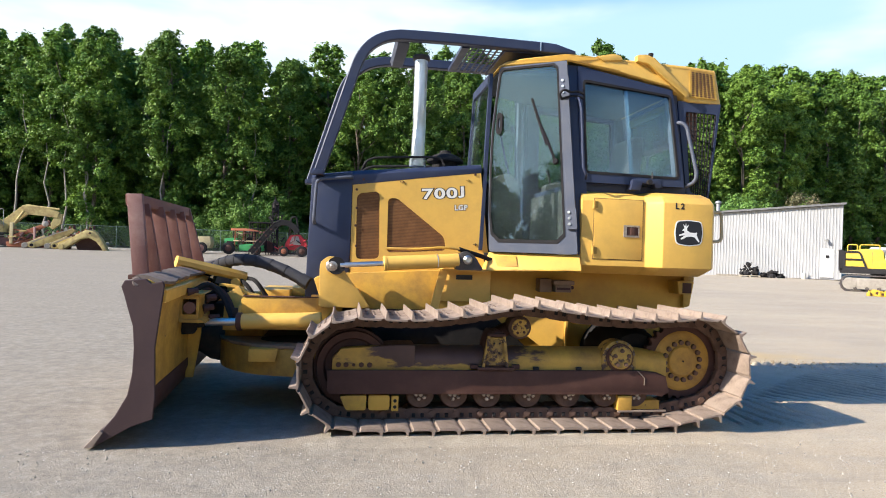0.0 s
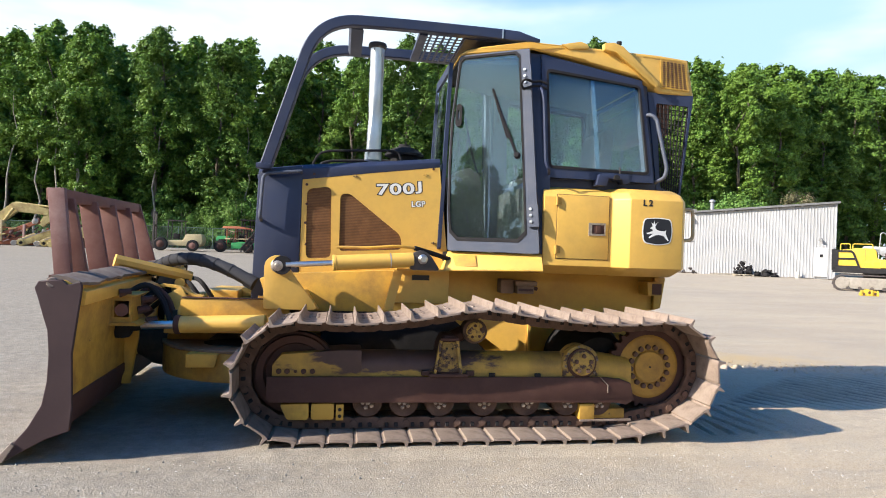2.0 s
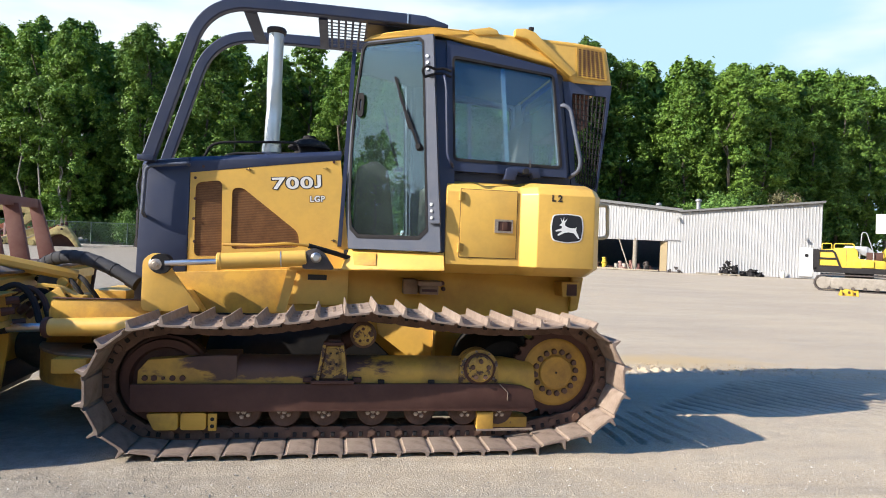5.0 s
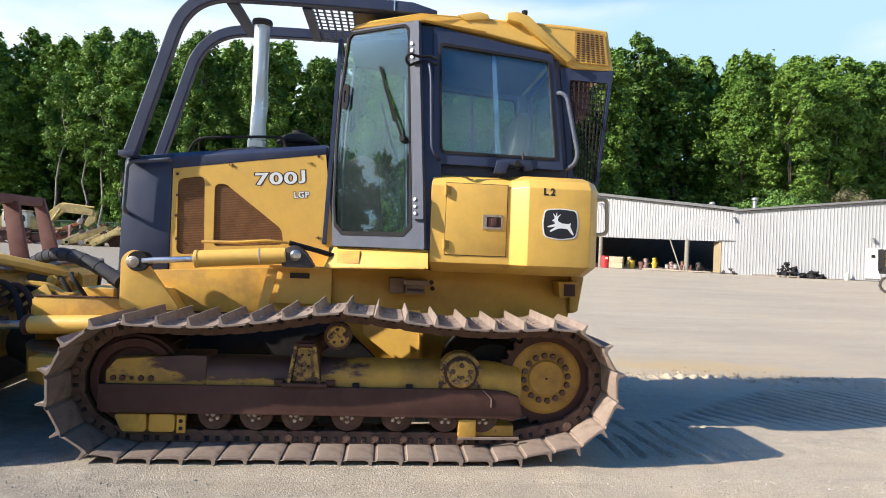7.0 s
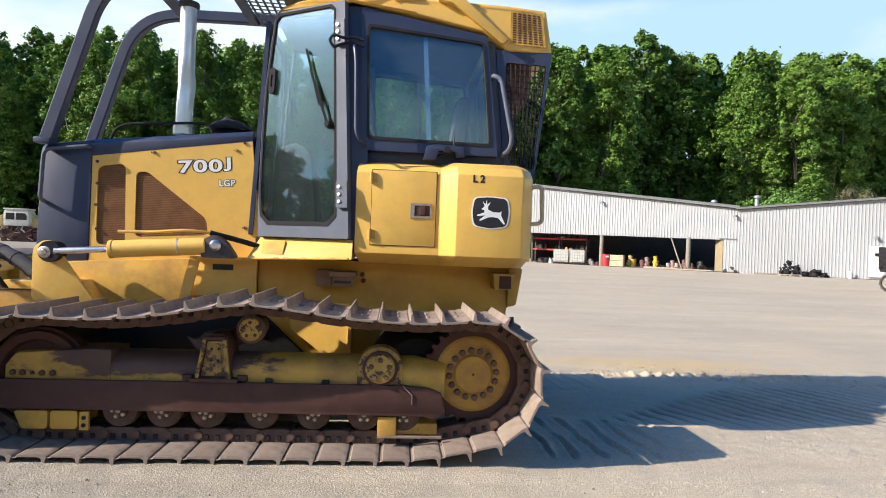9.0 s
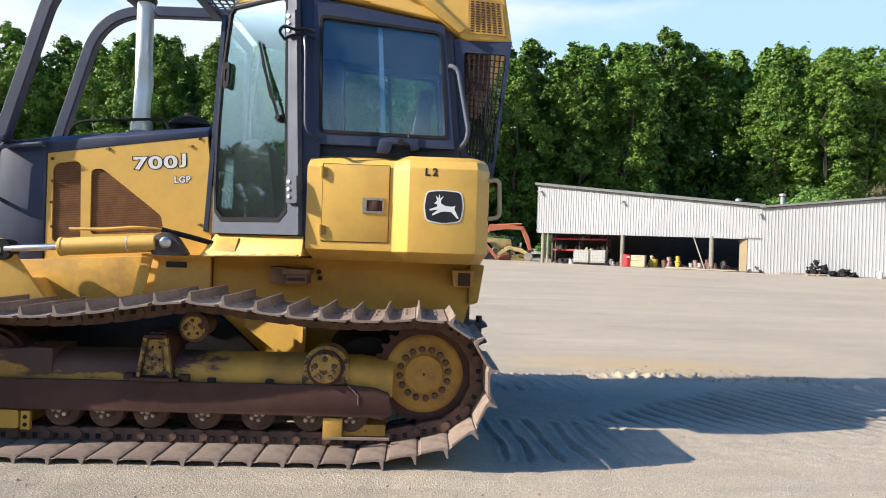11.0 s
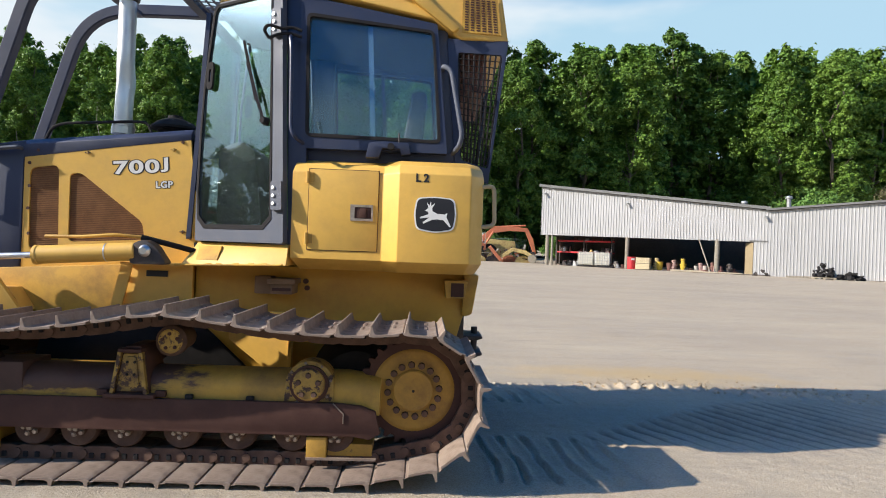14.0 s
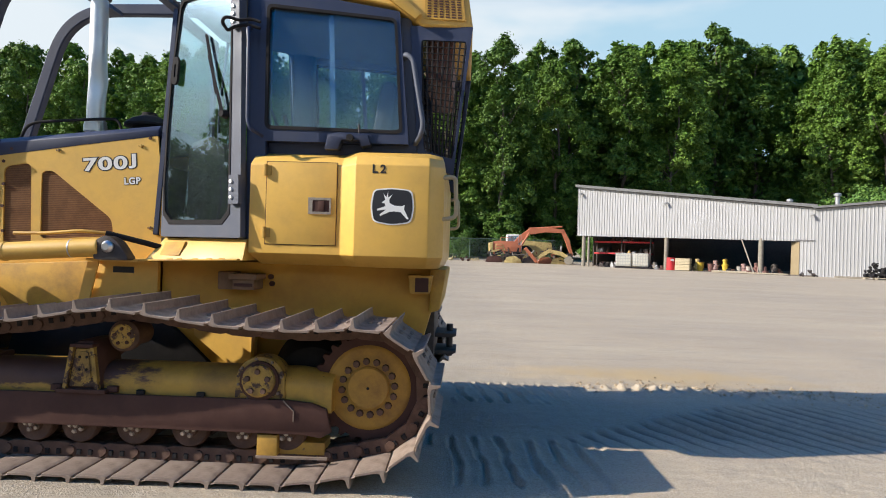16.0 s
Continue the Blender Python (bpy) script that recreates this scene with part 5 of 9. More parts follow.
hb = part("hydraulic_hose", sweep(B(), hose_line, disc(0.050, 14)), HOSE, cf, "thick black sleeved hose bundle")
for i in range(4, len(hose_line) - 2, 4):
    p, d = Vector(hose_line[i]), (Vector(hose_line[i + 1]) - Vector(hose_line[i - 1])).normalized()
    part("sleeve_band", cyl(B(), p - d * 0.012, p + d * 0.012, 0.0535, seg=14), HOSE, hb)
part("sleeve_end", cyl(B(), Vector(hose_line[-1]) - (Vector(hose_line[-1]) - Vector(hose_line[-3])).normalized() * 0.08, hose_line[-1], 0.058, seg=14), HOSE, hb)
for dy in (-0.02, 0.025):
    part("bare_hose", sweep(B(), arc_path([(-3.97, 0.12 + dy, 0.94), (-3.93, 0.10 + dy, 1.02), (-3.85, 0.05 + dy, 1.075)], 0.04, 5), disc(0.017, 8)), HOSE, hb)
for i in range(4):
    x = -3.78 + 0.10 * i
    part("hydraulic_hose", sweep(B(), arc_path([(x - 0.2, 0.10 + 0.05 * i, 0.98), (x, 0.0 - 0.06 * i, 0.92 + 0.02 * i), (x + 0.12, -0.12, 0.78), (x + 0.1, -0.2, 0.62)], 0.12, 5), disc(0.018, 8)), BLACK, cf)

BLADE_M = pose(-4.115, 0, 0.0, 1.0, 0, 1.8)
front = [(-0.02, 1.045), (0.02, 0.92), (0.045, 0.78), (0.06, 0.62), (0.055, 0.46), (0.025, 0.32), (-0.05, 0.19), (-0.14, 0.09)]
bladep = front + [(-0.225, 0.005), (-0.195, 0.0), (-0.02, 0.10), (0.10, 0.17), (0.145, 0.30), (0.135, 0.62), (0.165, 1.02), (0.10, 1.055)]
bm = prism(B(), bladep, -1.478, 1.478, 0.004, 1)
blade = part("blade", bm, YELLOW_DIRTY, dozer, "wide curved bulldozer blade, brown face and dirty yellow back")
blade.matrix_basis = BLADE_M
for s in (-1, 1):
    jag = [(-0.035, 1.05), (-0.055, 1.01), (-0.035, 0.95), (-0.01, 0.86), (0.02, 0.76), (0.03, 0.62), (0.025, 0.46), (0.0, 0.32), (-0.07, 0.19), (-0.15, 0.09), (-0.228, 0.0), (-0.19, -0.005), (0.03, 0.12), (0.155, 0.165), (0.165, 0.30), (0.155, 0.62), (0.20, 1.02), (0.19, 1.05), (0.12, 1.03), (0.09, 1.06)]
    part("end_plate", prism(B(), jag, s * 1.502, s * 1.475, 0.004, 1), END_PLATE, blade, "dark brown blade end plate")
    part("end_bit", prism(B(), [(-0.245, -0.008), (-0.15, 0.105), (-0.13, 0.09), (-0.19, -0.008)], s * 1.512, s * 1.08, 0.003, 1), SHOE_STEEL, blade, "worn steel corner bit")
edge = [(-0.250, -0.055), (-0.16, 0.092), (-0.145, 0.08), (-0.22, -0.055)]
part("cutting_edge", prism(B(), edge, -1.08, 1.08, 0.002, 1), SHOE_STEEL, blade)
face = [(x - 0.006, z) for x, z in front] + [(x + 0.002, z) for x, z in reversed(front)]
part("moldboard_face", prism(B(), face, -1.473, 1.473), BROWN, blade, "scuffed brown mouldboard face")
rings = []
crumple = random.Random(8)
for i in range(41):
    y = -1.46 + 2.92 * i / 40
    dx, dz = crumple.uniform(-0.014, 0.022), crumple.uniform(-0.004, 0.012)
    rings.append([(-0.01, y, 1.060), (0.03, y, 1.082 + dz * 0.3), (0.10 + dx * 0.4, y, 1.068 + dz), (0.195 + dx, y, 1.034 + dz), (0.190 + dx, y, 1.016 + dz), (0.12, y, 1.02)])
part("top_plate", loft(B(), rings), DUSTY_STEEL, blade, "dusty crumpled sloping top plate", 0.35)
part("corner_lug", lathe(B(), (0.03, -1.47, 1.035), (0.2, -1, 0.3), [(-0.02, 0.034), (0.02, 0.034), (0.030, 0.025), (0.030, 0.0)], 14), DUSTY_STEEL, blade)
part("mud_crust", prism(B(), [(-0.02, 0.094), (0.104, 0.164), (0.151, 0.30), (0.149, 0.36), (0.12, 0.37), (0.09, 0.18), (-0.03, 0.105)], -1.468, 1.468, 0.003, 1), BROWN, blade, "dried brown mud along the lower back")
part("back_rib", prism(B(), [(0.14, 0.90), (0.16, 1.0), (0.20, 0.985), (0.19, 0.90)], -1.42, 1.42, 0.006), YELLOW, blade)
for v in (-0.42, 0.62, 0.95):
    part("back_gusset", prism(B(), [(0.13, 0.20), (0.155, 0.98), (0.24, 0.90), (0.24, 0.55), (0.19, 0.20)], v - 0.016, v + 0.016, 0.004, 1), YELLOW_DIRTY, blade)
bx = part("pivot_box", frame_ring(B(), [(0.135, 0.715), (0.28, 0.715), (0.28, 0.895), (0.135, 0.895)], [(0.165, 0.750), (0.262, 0.750), (0.262, 0.865), (0.165, 0.865)], -0.78, -0.55), YELLOW_DIRTY, blade)
part("pivot_pin", cyl(B(), (0.215, -0.79, 0.80), (0.215, -0.56, 0.81), 0.045, seg=16), RED_BROWN, bx)
part("box_backing", box(B(), 0.15, 0.27, -0.57, -0.54, 0.73, 0.88, 0.004), BLACK, bx)
for i in range(5):
    y0 = -0.55 + 0.16 * i
    part("blade_hose", sweep(B(), arc_path([(0.16, y0, 0.88 - 0.05 * i), (0.30, y0 + 0.08, 0.98 - 0.04 * i), (0.42, y0 + 0.05, 0.86), (0.50, y0 - 0.05, 0.70)], 0.1, 5), disc(0.022, 8)), BROWN if i % 2 else BLACK, blade)
    part("hose_fitting", cyl(B(), (0.14, y0, 0.86 - 0.05 * i), (0.20, y0 + 0.02, 0.91 - 0.05 * i), 0.032, seg=8), RED_BROWN, blade)
for x0, y0, z0 in ((0.30, -0.70, 0.79), (0.31, -0.66, 0.86), (0.20, -0.80, 0.92), (0.33, -0.60, 0.70)):
    part("hose_fitting", cyl(B(), (x0, y0, z0), (x0 + 0.07, y0 + 0.03, z0 + 0.01), 0.030, 0.024, 8), BROWN, blade)
part("box_flange", prism(B(), [(0.13, 0.895), (0.31, 0.895), (0.33, 0.912), (0.13, 0.915)], -0.80, -0.52, 0.003, 1), YELLOW_DIRTY, blade)
part("box_flange", prism(B(), [(0.13, 0.69), (0.34, 0.69), (0.30, 0.715), (0.13, 0.715)], -0.80, -0.52, 0.003, 1), YELLOW_DIRTY, blade)
# debris rack on the blade, set a little askew
def askew(bm):
    for v in bm.verts:
        v.co.x -= 0.0502 * (v.co.y + 1.13)
    return bm


rk = part("rack_top_bar", askew(prism(B(), [(-0.152, 1.535), (-0.156, 1.614), (-0.064, 1.616), (-0.060, 1.538)], -1.13, 1.06, 0.005)), SLAT_PAINT, blade, "dusty red-brown debris rack bar")
part("rack_end_post", askew(prism(B(), [(-0.090, 1.03), (-0.148, 1.616), (-0.048, 1.620), (0.010, 1.035)], -1.137, -1.085, 0.004)), RACK_PAINT, rk)
for v in (-0.99, -0.48, 0.01, 0.50):
    part("rack_post", askew(prism(B(), [(-0.066, 1.05), (-0.150, 1.55), (-0.028, 1.56), (0.072, 1.04)], v - 0.024, v + 0.024, 0.004)), SLAT_PAINT, rk)
part("rack_gusset", askew(prism(B(), [(-0.04, 1.05), (-0.154, 1.614), (-0.062, 1.616), (0.110, 1.02)], 1.02, 1.065, 0.004)), SLAT_PAINT, rk)
part("rack_foot", askew(box(B(), -0.12, 0.03, -1.15, 1.06, 1.03, 1.062, 0.006)), BROWN, rk)


# ---- ground ----
def ground_z(x, y):
    """Flat under the machine, then a slow rise towards the fence."""
    r = max(0.0, y - 3.0)
    return -0.05 + 0.0132 * r * r / (r + 4.0)


def gravel_material():
    m, nt, b = shader("gravel_yard")
    v = coords(nt)
    streak = coords(nt, (0.10, 0.55, 1.0))
    broad = noise_tex(nt, v, 0.22, 5, 0.6)
    lanes = noise_tex(nt, streak, 1.2, 6, 0.7)
    scuffs = noise_tex(nt, coords(nt, (0.45, 1.6, 1.0)), 1.9, 7, 0.7)
    mid = noise_tex(nt, v, 2.6, 8, 0.7)
    lump = noise_tex(nt, v, 11.0, 6, 0.7)
    # a coarser, greyer stretch of yard on one side
    sep = nt.nodes.new("ShaderNodeSeparateXYZ")
    nt.links.new(v, sep.inputs[0])
    side = nt.nodes.new("ShaderNodeMath")
    side.operation = "ADD"
    nt.links.new(sep.outputs[0], side.inputs[0])
    nt.links.new(times(nt, broad, 6.0), side.inputs[1])
    coarse = ramp(nt, side.outputs[0], 4.8, -1.8)
    grit = noise_tex(nt, v, 75.0, 6, 0.8)
    vor = nt.nodes.new("ShaderNodeTexVoronoi")
    vor.inputs["Scale"].default_value = 85.0
    nt.links.new(v, vor.inputs["Vector"])
    col = mixed(nt, ramp(nt, broad, 0.3, 0.7), (0.312, 0.250, 0.180), (0.415, 0.322, 0.212))
    col = mixed(nt, times(nt, ramp(nt, lanes, 0.42, 0.66), 0.65), col, (0.48, 0.395, 0.282))
    col = mixed(nt, times(nt, ramp(nt, scuffs, 0.52, 0.72), 0.55), col, (0.30, 0.27, 0.225))
    col = mixed(nt, times(nt, ramp(nt, mid, 0.45, 0.75), 0.4), col, (0.30, 0.272, 0.228))
    col = mixed(nt, times(nt, ramp(nt, grit, 0.40, 0.68), 0.65), col, (0.57, 0.505, 0.42))
    col = mixed(nt, times(nt, ramp(nt, grit, 0.48, 0.30), 0.60), col, (0.17, 0.152, 0.128))
    fine_streak = noise_tex(nt, coords(nt, (0.22, 1.3, 1.0)), 4.5, 6, 0.7)
    col = mixed(nt, times(nt, ramp(nt, fine_streak, 0.54, 0.68), 0.45), col, (0.27, 0.238, 0.195))
    # loose tan soil thrown up beside the turn
    near = nt.nodes.new("ShaderNodeVectorMath")
    near.operation = "DISTANCE"
    nt.links.new(coords(nt, (0.42, 1.35, 0.0)), near.inputs[0])
    near.inputs[1].default_value = (1.1, 3.2, 0.0)
    soil = nt.nodes.new("ShaderNodeMath")
    soil.operation = "ADD"
    nt.links.new(near.outputs["Value"], soil.inputs[0])
    nt.links.new(times(nt, mid, 1.2), soil.inputs[1])
    col = mixed(nt, times(nt, ramp(nt, soil.outputs[0], 1.45, 0.75), 0.85), col, (0.46, 0.335, 0.18))
    col = mixed(nt, times(nt, coarse, 0.62), col, (0.205, 0.188, 0.160))
    col = mixed(nt, times(nt, times(nt, ramp(nt, lump, 0.47, 0.66), coarse), 0.5), col, (0.15, 0.138, 0.122))
    col = mixed(nt, times(nt, times(nt, ramp(nt, lump, 0.47, 0.34), coarse), 0.35), col, (0.42, 0.39, 0.34))
    # shade of the turn's bar prints painted in, as dark bands on their near sides
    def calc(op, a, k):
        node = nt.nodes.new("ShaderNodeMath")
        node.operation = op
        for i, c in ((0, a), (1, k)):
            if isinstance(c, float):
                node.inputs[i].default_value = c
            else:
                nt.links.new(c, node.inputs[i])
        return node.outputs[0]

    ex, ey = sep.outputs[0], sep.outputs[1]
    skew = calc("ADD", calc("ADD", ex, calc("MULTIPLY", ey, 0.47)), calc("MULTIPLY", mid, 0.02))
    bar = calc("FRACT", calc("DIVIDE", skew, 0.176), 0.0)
    print_shade = ramp(nt, bar, 0.30, 0.10)
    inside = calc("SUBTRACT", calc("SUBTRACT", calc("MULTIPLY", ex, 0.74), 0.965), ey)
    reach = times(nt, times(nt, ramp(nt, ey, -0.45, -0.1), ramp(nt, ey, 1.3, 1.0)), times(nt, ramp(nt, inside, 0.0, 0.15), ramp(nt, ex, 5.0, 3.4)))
    col = mixed(nt, times(nt, times(nt, times(nt, print_shade, reach), ramp(nt, scuffs, 0.2, 0.5)), 0.9), col, (0.17, 0.148, 0.122))
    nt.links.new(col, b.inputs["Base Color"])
    b.inputs["Roughness"].default_value = 0.95
    b.inputs["Specular IOR Level"].default_value = 0.2
    add = nt.nodes.new("ShaderNodeMath")
    add.operation = "ADD"
    nt.links.new(times(nt, grit, 1.0), add.inputs[0])
    nt.links.new(times(nt, vor.outputs["Distance"], 0.7), add.inputs[1])
    rough_ground = nt.nodes.new("ShaderNodeMath")
    rough_ground.operation = "ADD"
    nt.links.new(add.outputs[0], rough_ground.inputs[0])
    nt.links.new(times(nt, lump, 0.9), rough_ground.inputs[1])
    coarser = nt.nodes.new("ShaderNodeMath")
    coarser.operation = "ADD"
    nt.links.new(rough_ground.outputs[0], coarser.inputs[0])
    nt.links.new(times(nt, times(nt, lump, coarse), 1.6), coarser.inputs[1])
    bump(nt, b, coarser.outputs[0], 0.7, 0.006)
    return m


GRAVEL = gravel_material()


def axis_steps(lo, hi, fine_lo, fine_hi, step):
    vals = list(np.arange(fine_lo, fine_hi, step))
    d, x = step, fine_hi
    while x < hi:
        vals.append(x)
        d *= 1.16
        x += d
    vals.append(hi)
    d, x = step, fine_lo
    while x > lo:
        d *= 1.16
        x -= d
        vals.append(max(x, lo))
    return np.array(sorted(set(np.round(vals, 4))))


gx = axis_steps(-900, 900, -3.4, 6.2, 0.018)
gy = axis_steps(-900, 900, -2.0, 2.4, 0.018)


def clamp01(v):
    return min(1.0, max(0.0, v))


def imprint(x, y):
    """Prints of the track bars where the machine has turned and backed over the yard."""
    if -3.05 < x < 0.45 and abs(abs(y) - 0.99) < 0.60:
        # the bars have sunk into the gravel under the tracks
        return 0.027 * clamp01((0.56 - abs(abs(y) - 0.99)) / 0.12) * clamp01((x + 3.05) / 0.3) * clamp01((0.45 - x) / 0.3)
    if not (0.2 < x < 9.0 and -1.9 < y < 2.6):
        return 0.0
    h = 0.0
    wob = 0.5 + 0.5 * noise.noise(Vector((x * 1.3, y * 1.3, 5.0)))
    sway = 0.05 * noise.noise(Vector((x * 2.1, y * 2.1, 9.0))) + 0.018 * noise.noise(Vector((x * 7.0, y * 7.0, 2.0)))
    torn = clamp01(0.75 + 1.1 * noise.noise(Vector((x * 3.0, y * 3.0, 14.0))))
    # straight cuts of the bars behind both tracks, with crumbled lips
    a = max(clamp01((0.50 - abs(y + 0.62)) / 0.08) * clamp01((1.58 - x) / 0.3), clamp01((0.45 - abs(y - 1.30)) / 0.1) * clamp01((1.6 - x) / 0.4))
    bar = ((x + (0.20 if y > 0 else 0.09) * y + sway) / 0.170) % 1.0
    h += a * torn * (-0.034 * math.exp(-((bar - 0.5) / 0.085) ** 2) + 0.020 * math.exp(-((bar - 0.72) / 0.10) ** 2) + 0.008 * math.exp(-((bar - 0.30) / 0.10) ** 2))
    # fan of slanting bars where it swung round
    fan = x + 0.47 * y + 0.3 * sway
    a = clamp01((0.74 * (x - 1.52) + 0.16 - y) / 0.12) * clamp01((y + 0.22) / 0.40) * clamp01((1.25 - y) / 0.2) * clamp01((4.4 - x) / 1.6) * (0.55 + 0.8 * wob) * (0.45 + 0.55 * torn)
    bar = fan / 0.176 % 1.0
    h += a * (0.050 * (bar / 0.30 if bar < 0.30 else (1.0 - bar) / 0.70) - 0.028)
    # loose crumbs churned up across the turn
    a = clamp01((x - 0.3) / 0.3) * clamp01((5.5 - x) / 1.5) * clamp01((y + 1.2) / 0.2) * clamp01((2.1 - y) / 0.3)
    h += a * 0.0045 * noise.noise(Vector((x * 14.0, y * 14.0, 3.0)))
    skew = x + 0.23 * y
    # far edge of the turn: a scalloped rim of pushed-up gravel
    edge = 1.60 - (0.10 * (x - 2.7) + 0.06 * (x - 2.7) ** 2 if x > 2.7 else -0.22 * max(0.0, 1.8 - x))
    a = clamp01((x - 1.5) / 0.5) * clamp01((6.0 - x) / 2.5)
    d = y - edge
    bump_k = max(0.0, math.sin(skew * 2 * math.pi / (PITCH * 0.88))) ** 2
    h += a * (math.exp(-((d - 0.03 * bump_k) / 0.085) ** 2) * (0.002 + 0.052 * bump_k * (0.6 + 0.6 * torn)))
    return h


verts = []
for j, y in enumerate(gy):
    for i, x in enumerate(gx):
        z = ground_z(x, y) + imprint(x, y)
        if abs(x) < 40 and abs(y) < 40:
            near = 1.0 if (abs(x) > 5 or abs(y) > 3) else 0.35
            z += near * 0.012 * noise.noise(Vector((x * 0.9, y * 0.9, 0.3))) + 0.006 * noise.noise(Vector((x * 4.0, y * 4.0, 1.7)))
        verts.append((x, y, z))
n = len(gx)
faces = [(j * n + i, j * n + i + 1, (j + 1) * n + i + 1, (j + 1) * n + i) for j in range(len(gy) - 1) for i in range(n - 1)]
me = bpy.data.meshes.new("ground")
me.from_pydata(verts, [], faces)
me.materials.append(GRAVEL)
me.polygons.foreach_set("use_smooth", [True] * len(me.polygons))
tagged(new("ground", me), "pale dusty gravel yard with track prints", "ground", kind="structure")


# ---- metal shed ----
SIDING = worn("white_metal_siding", (0.41, 0.41, 0.415), (0.32, 0.315, 0.31), 0.45, dirt_amount=0.18, dirt_scale=0.5, bump_mm=0)
ROOF_TRIM = worn("grey_roof_trim", (0.17, 0.17, 0.17), (0.10, 0.10, 0.10), 0.6, dirt_amount=0.3, dirt_scale=0.8)
DARK_WALL = worn("dark_timber", (0.15, 0.125, 0.105), (0.08, 0.07, 0.062), 0.85, dirt_amount=0.4)
POST_WOOD = worn("weathered_post", (0.30, 0.27, 0.22), (0.15, 0.13, 0.10), 0.85, dirt_amount=0.4)
RED = worn("red_paint", (0.60, 0.030, 0.040), (0.3, 0.05, 0.04), 0.45, dirt_amount=0.2)
PLASTIC = worn("milky_plastic", (0.62, 0.60, 0.52), (0.45, 0.42, 0.36), 0.5, dirt_amount=0.25)
GALV = worn("galvanised_steel", (0.42, 0.43, 0.44), (0.25, 0.24, 0.23), 0.45, metal=0.6, dirt_amount=0.3)
PALE_WOOD = worn("pale_timber", (0.42, 0.36, 0.27), (0.28, 0.23, 0.17), 0.8, dirt_amount=0.3)
TAN_DOOR = worn("tan_door_paint", (0.30, 0.235, 0.135), (0.22, 0.17, 0.11), 0.6, dirt_amount=0.2)
ORANGE = worn("orange_paint", (0.56, 0.175, 0.085), (0.34, 0.15, 0.09), 0.5, dirt_amount=0.3)
GREEN = worn("green_paint", (0.04, 0.34, 0.10), (0.08, 0.16, 0.08), 0.45, dirt_amount=0.2)
CANARY = worn("bright_yellow_paint", (0.62, 0.42, 0.03), (0.40, 0.29, 0.09), 0.55, dirt_amount=0.3)
OLD_YELLOW = worn("faded_yellow_paint", (0.60, 0.48, 0.19), (0.27, 0.16, 0.075), 0.65, dirt_amount=0.55, dirt_scale=1.3, chips=(0.20, 0.10, 0.06), chip_at=0.66)
TAN_PAINT = worn("tan_paint", (0.55, 0.45, 0.25), (0.35, 0.27, 0.16), 0.6, dirt_amount=0.3)
CRATE = worn("new_pale_timber", (0.58, 0.49, 0.32), (0.48, 0.40, 0.27), 0.8, dirt_amount=0.2)
PINK_STEEL = worn("primed_pink_steel", (0.42, 0.27, 0.25), (0.24, 0.14, 0.12), 0.7, dirt_amount=0.4)
PALE_STEEL = worn("pale_dusty_steel", (0.46, 0.43, 0.38), (0.25, 0.20, 0.16), 0.7, dirt_amount=0.4)
GREY_TRACK = worn("dusty_track_steel", (0.30, 0.27, 0.23), (0.16, 0.13, 0.11), 0.7, dirt_amount=0.4)

SHED_L, SHED_J, SHED_R = Vector((9.4, 45.4, 0)), Vector((23.48, 37.25, 0)), Vector((31.7, 33.05, 0))


def along(a, b, s, z=0.0, back=0.0):
    d = (b - a).normalized()
    p = a + d * s + Vector((-d.y, d.x, 0)) * back
    return Vector((p.x, p.y, z))


def corrugated(a, b, s0, s1, low, high, pitch=0.20, depth=0.024, back=0.0):
    """A ribbed sheet wall from s0 to s1 along a-b; low and high give heights along it."""
    bm = B()
    count = int((s1 - s0) / pitch)
    prof = []
    for i in range(count):
        s = s0 + (s1 - s0) * i / count
        w = (s1 - s0) / count
        prof += [(s, 0.0), (s + w * 0.55, 0.0), (s + w * 0.68, depth), (s + w * 0.87, depth)]
    prof.append((s1, 0.0))
    outer = [[bm.verts.new(along(a, b, s, f(s), back - o)) for s, o in prof] for f in (low, high)]
    inner = [[bm.verts.new(along(a, b, s, f(s), back + 0.05)) for s, o in prof] for f in (low, high)]
    for i in range(len(prof) - 1):
        bm.faces.new((outer[0][i], outer[0][i + 1], outer[1][i + 1], outer[1][i]))
        bm.faces.new((inner[0][i + 1], inner[0][i], inner[1][i], inner[1][i + 1]))
        bm.faces.new((outer[1][i], outer[1][i + 1], inner[1][i + 1], inner[1][i]))
        bm.faces.new((outer[0][i + 1], outer[0][i], inner[0][i], inner[0][i + 1]))
    return bm


BASE = 0.40
W_LEN, R_LEN = (SHED_J - SHED_L).length, (SHED_R - SHED_J).length
shed = tagged(new("metal_shed"), "white ribbed metal shed with a dark open bay", "shed")
shed.matrix_basis = pose(0, 0, 0)


def wing_top(s):
    return 6.70 + (4.86 - 6.70) * s / W_LEN


def right_top(s):
    return 4.80 + (5.62 - 4.80) * s / R_LEN


part("wall", corrugated(SHED_L, SHED_J, 0.0, W_LEN, lambda s: 2.86 - 0.012 * s, wing_top), SIDING, shed, "white ribbed siding over the open bay")
part("wall", corrugated(SHED_L, SHED_J, 15.42, W_LEN, lambda s: BASE - 0.05, lambda s: 2.72), SIDING, shed)
part("wall", corrugated(SHED_J, SHED_R, 0.0, R_LEN, lambda s: BASE - 0.05, right_top), SIDING, shed, "white ribbed siding")
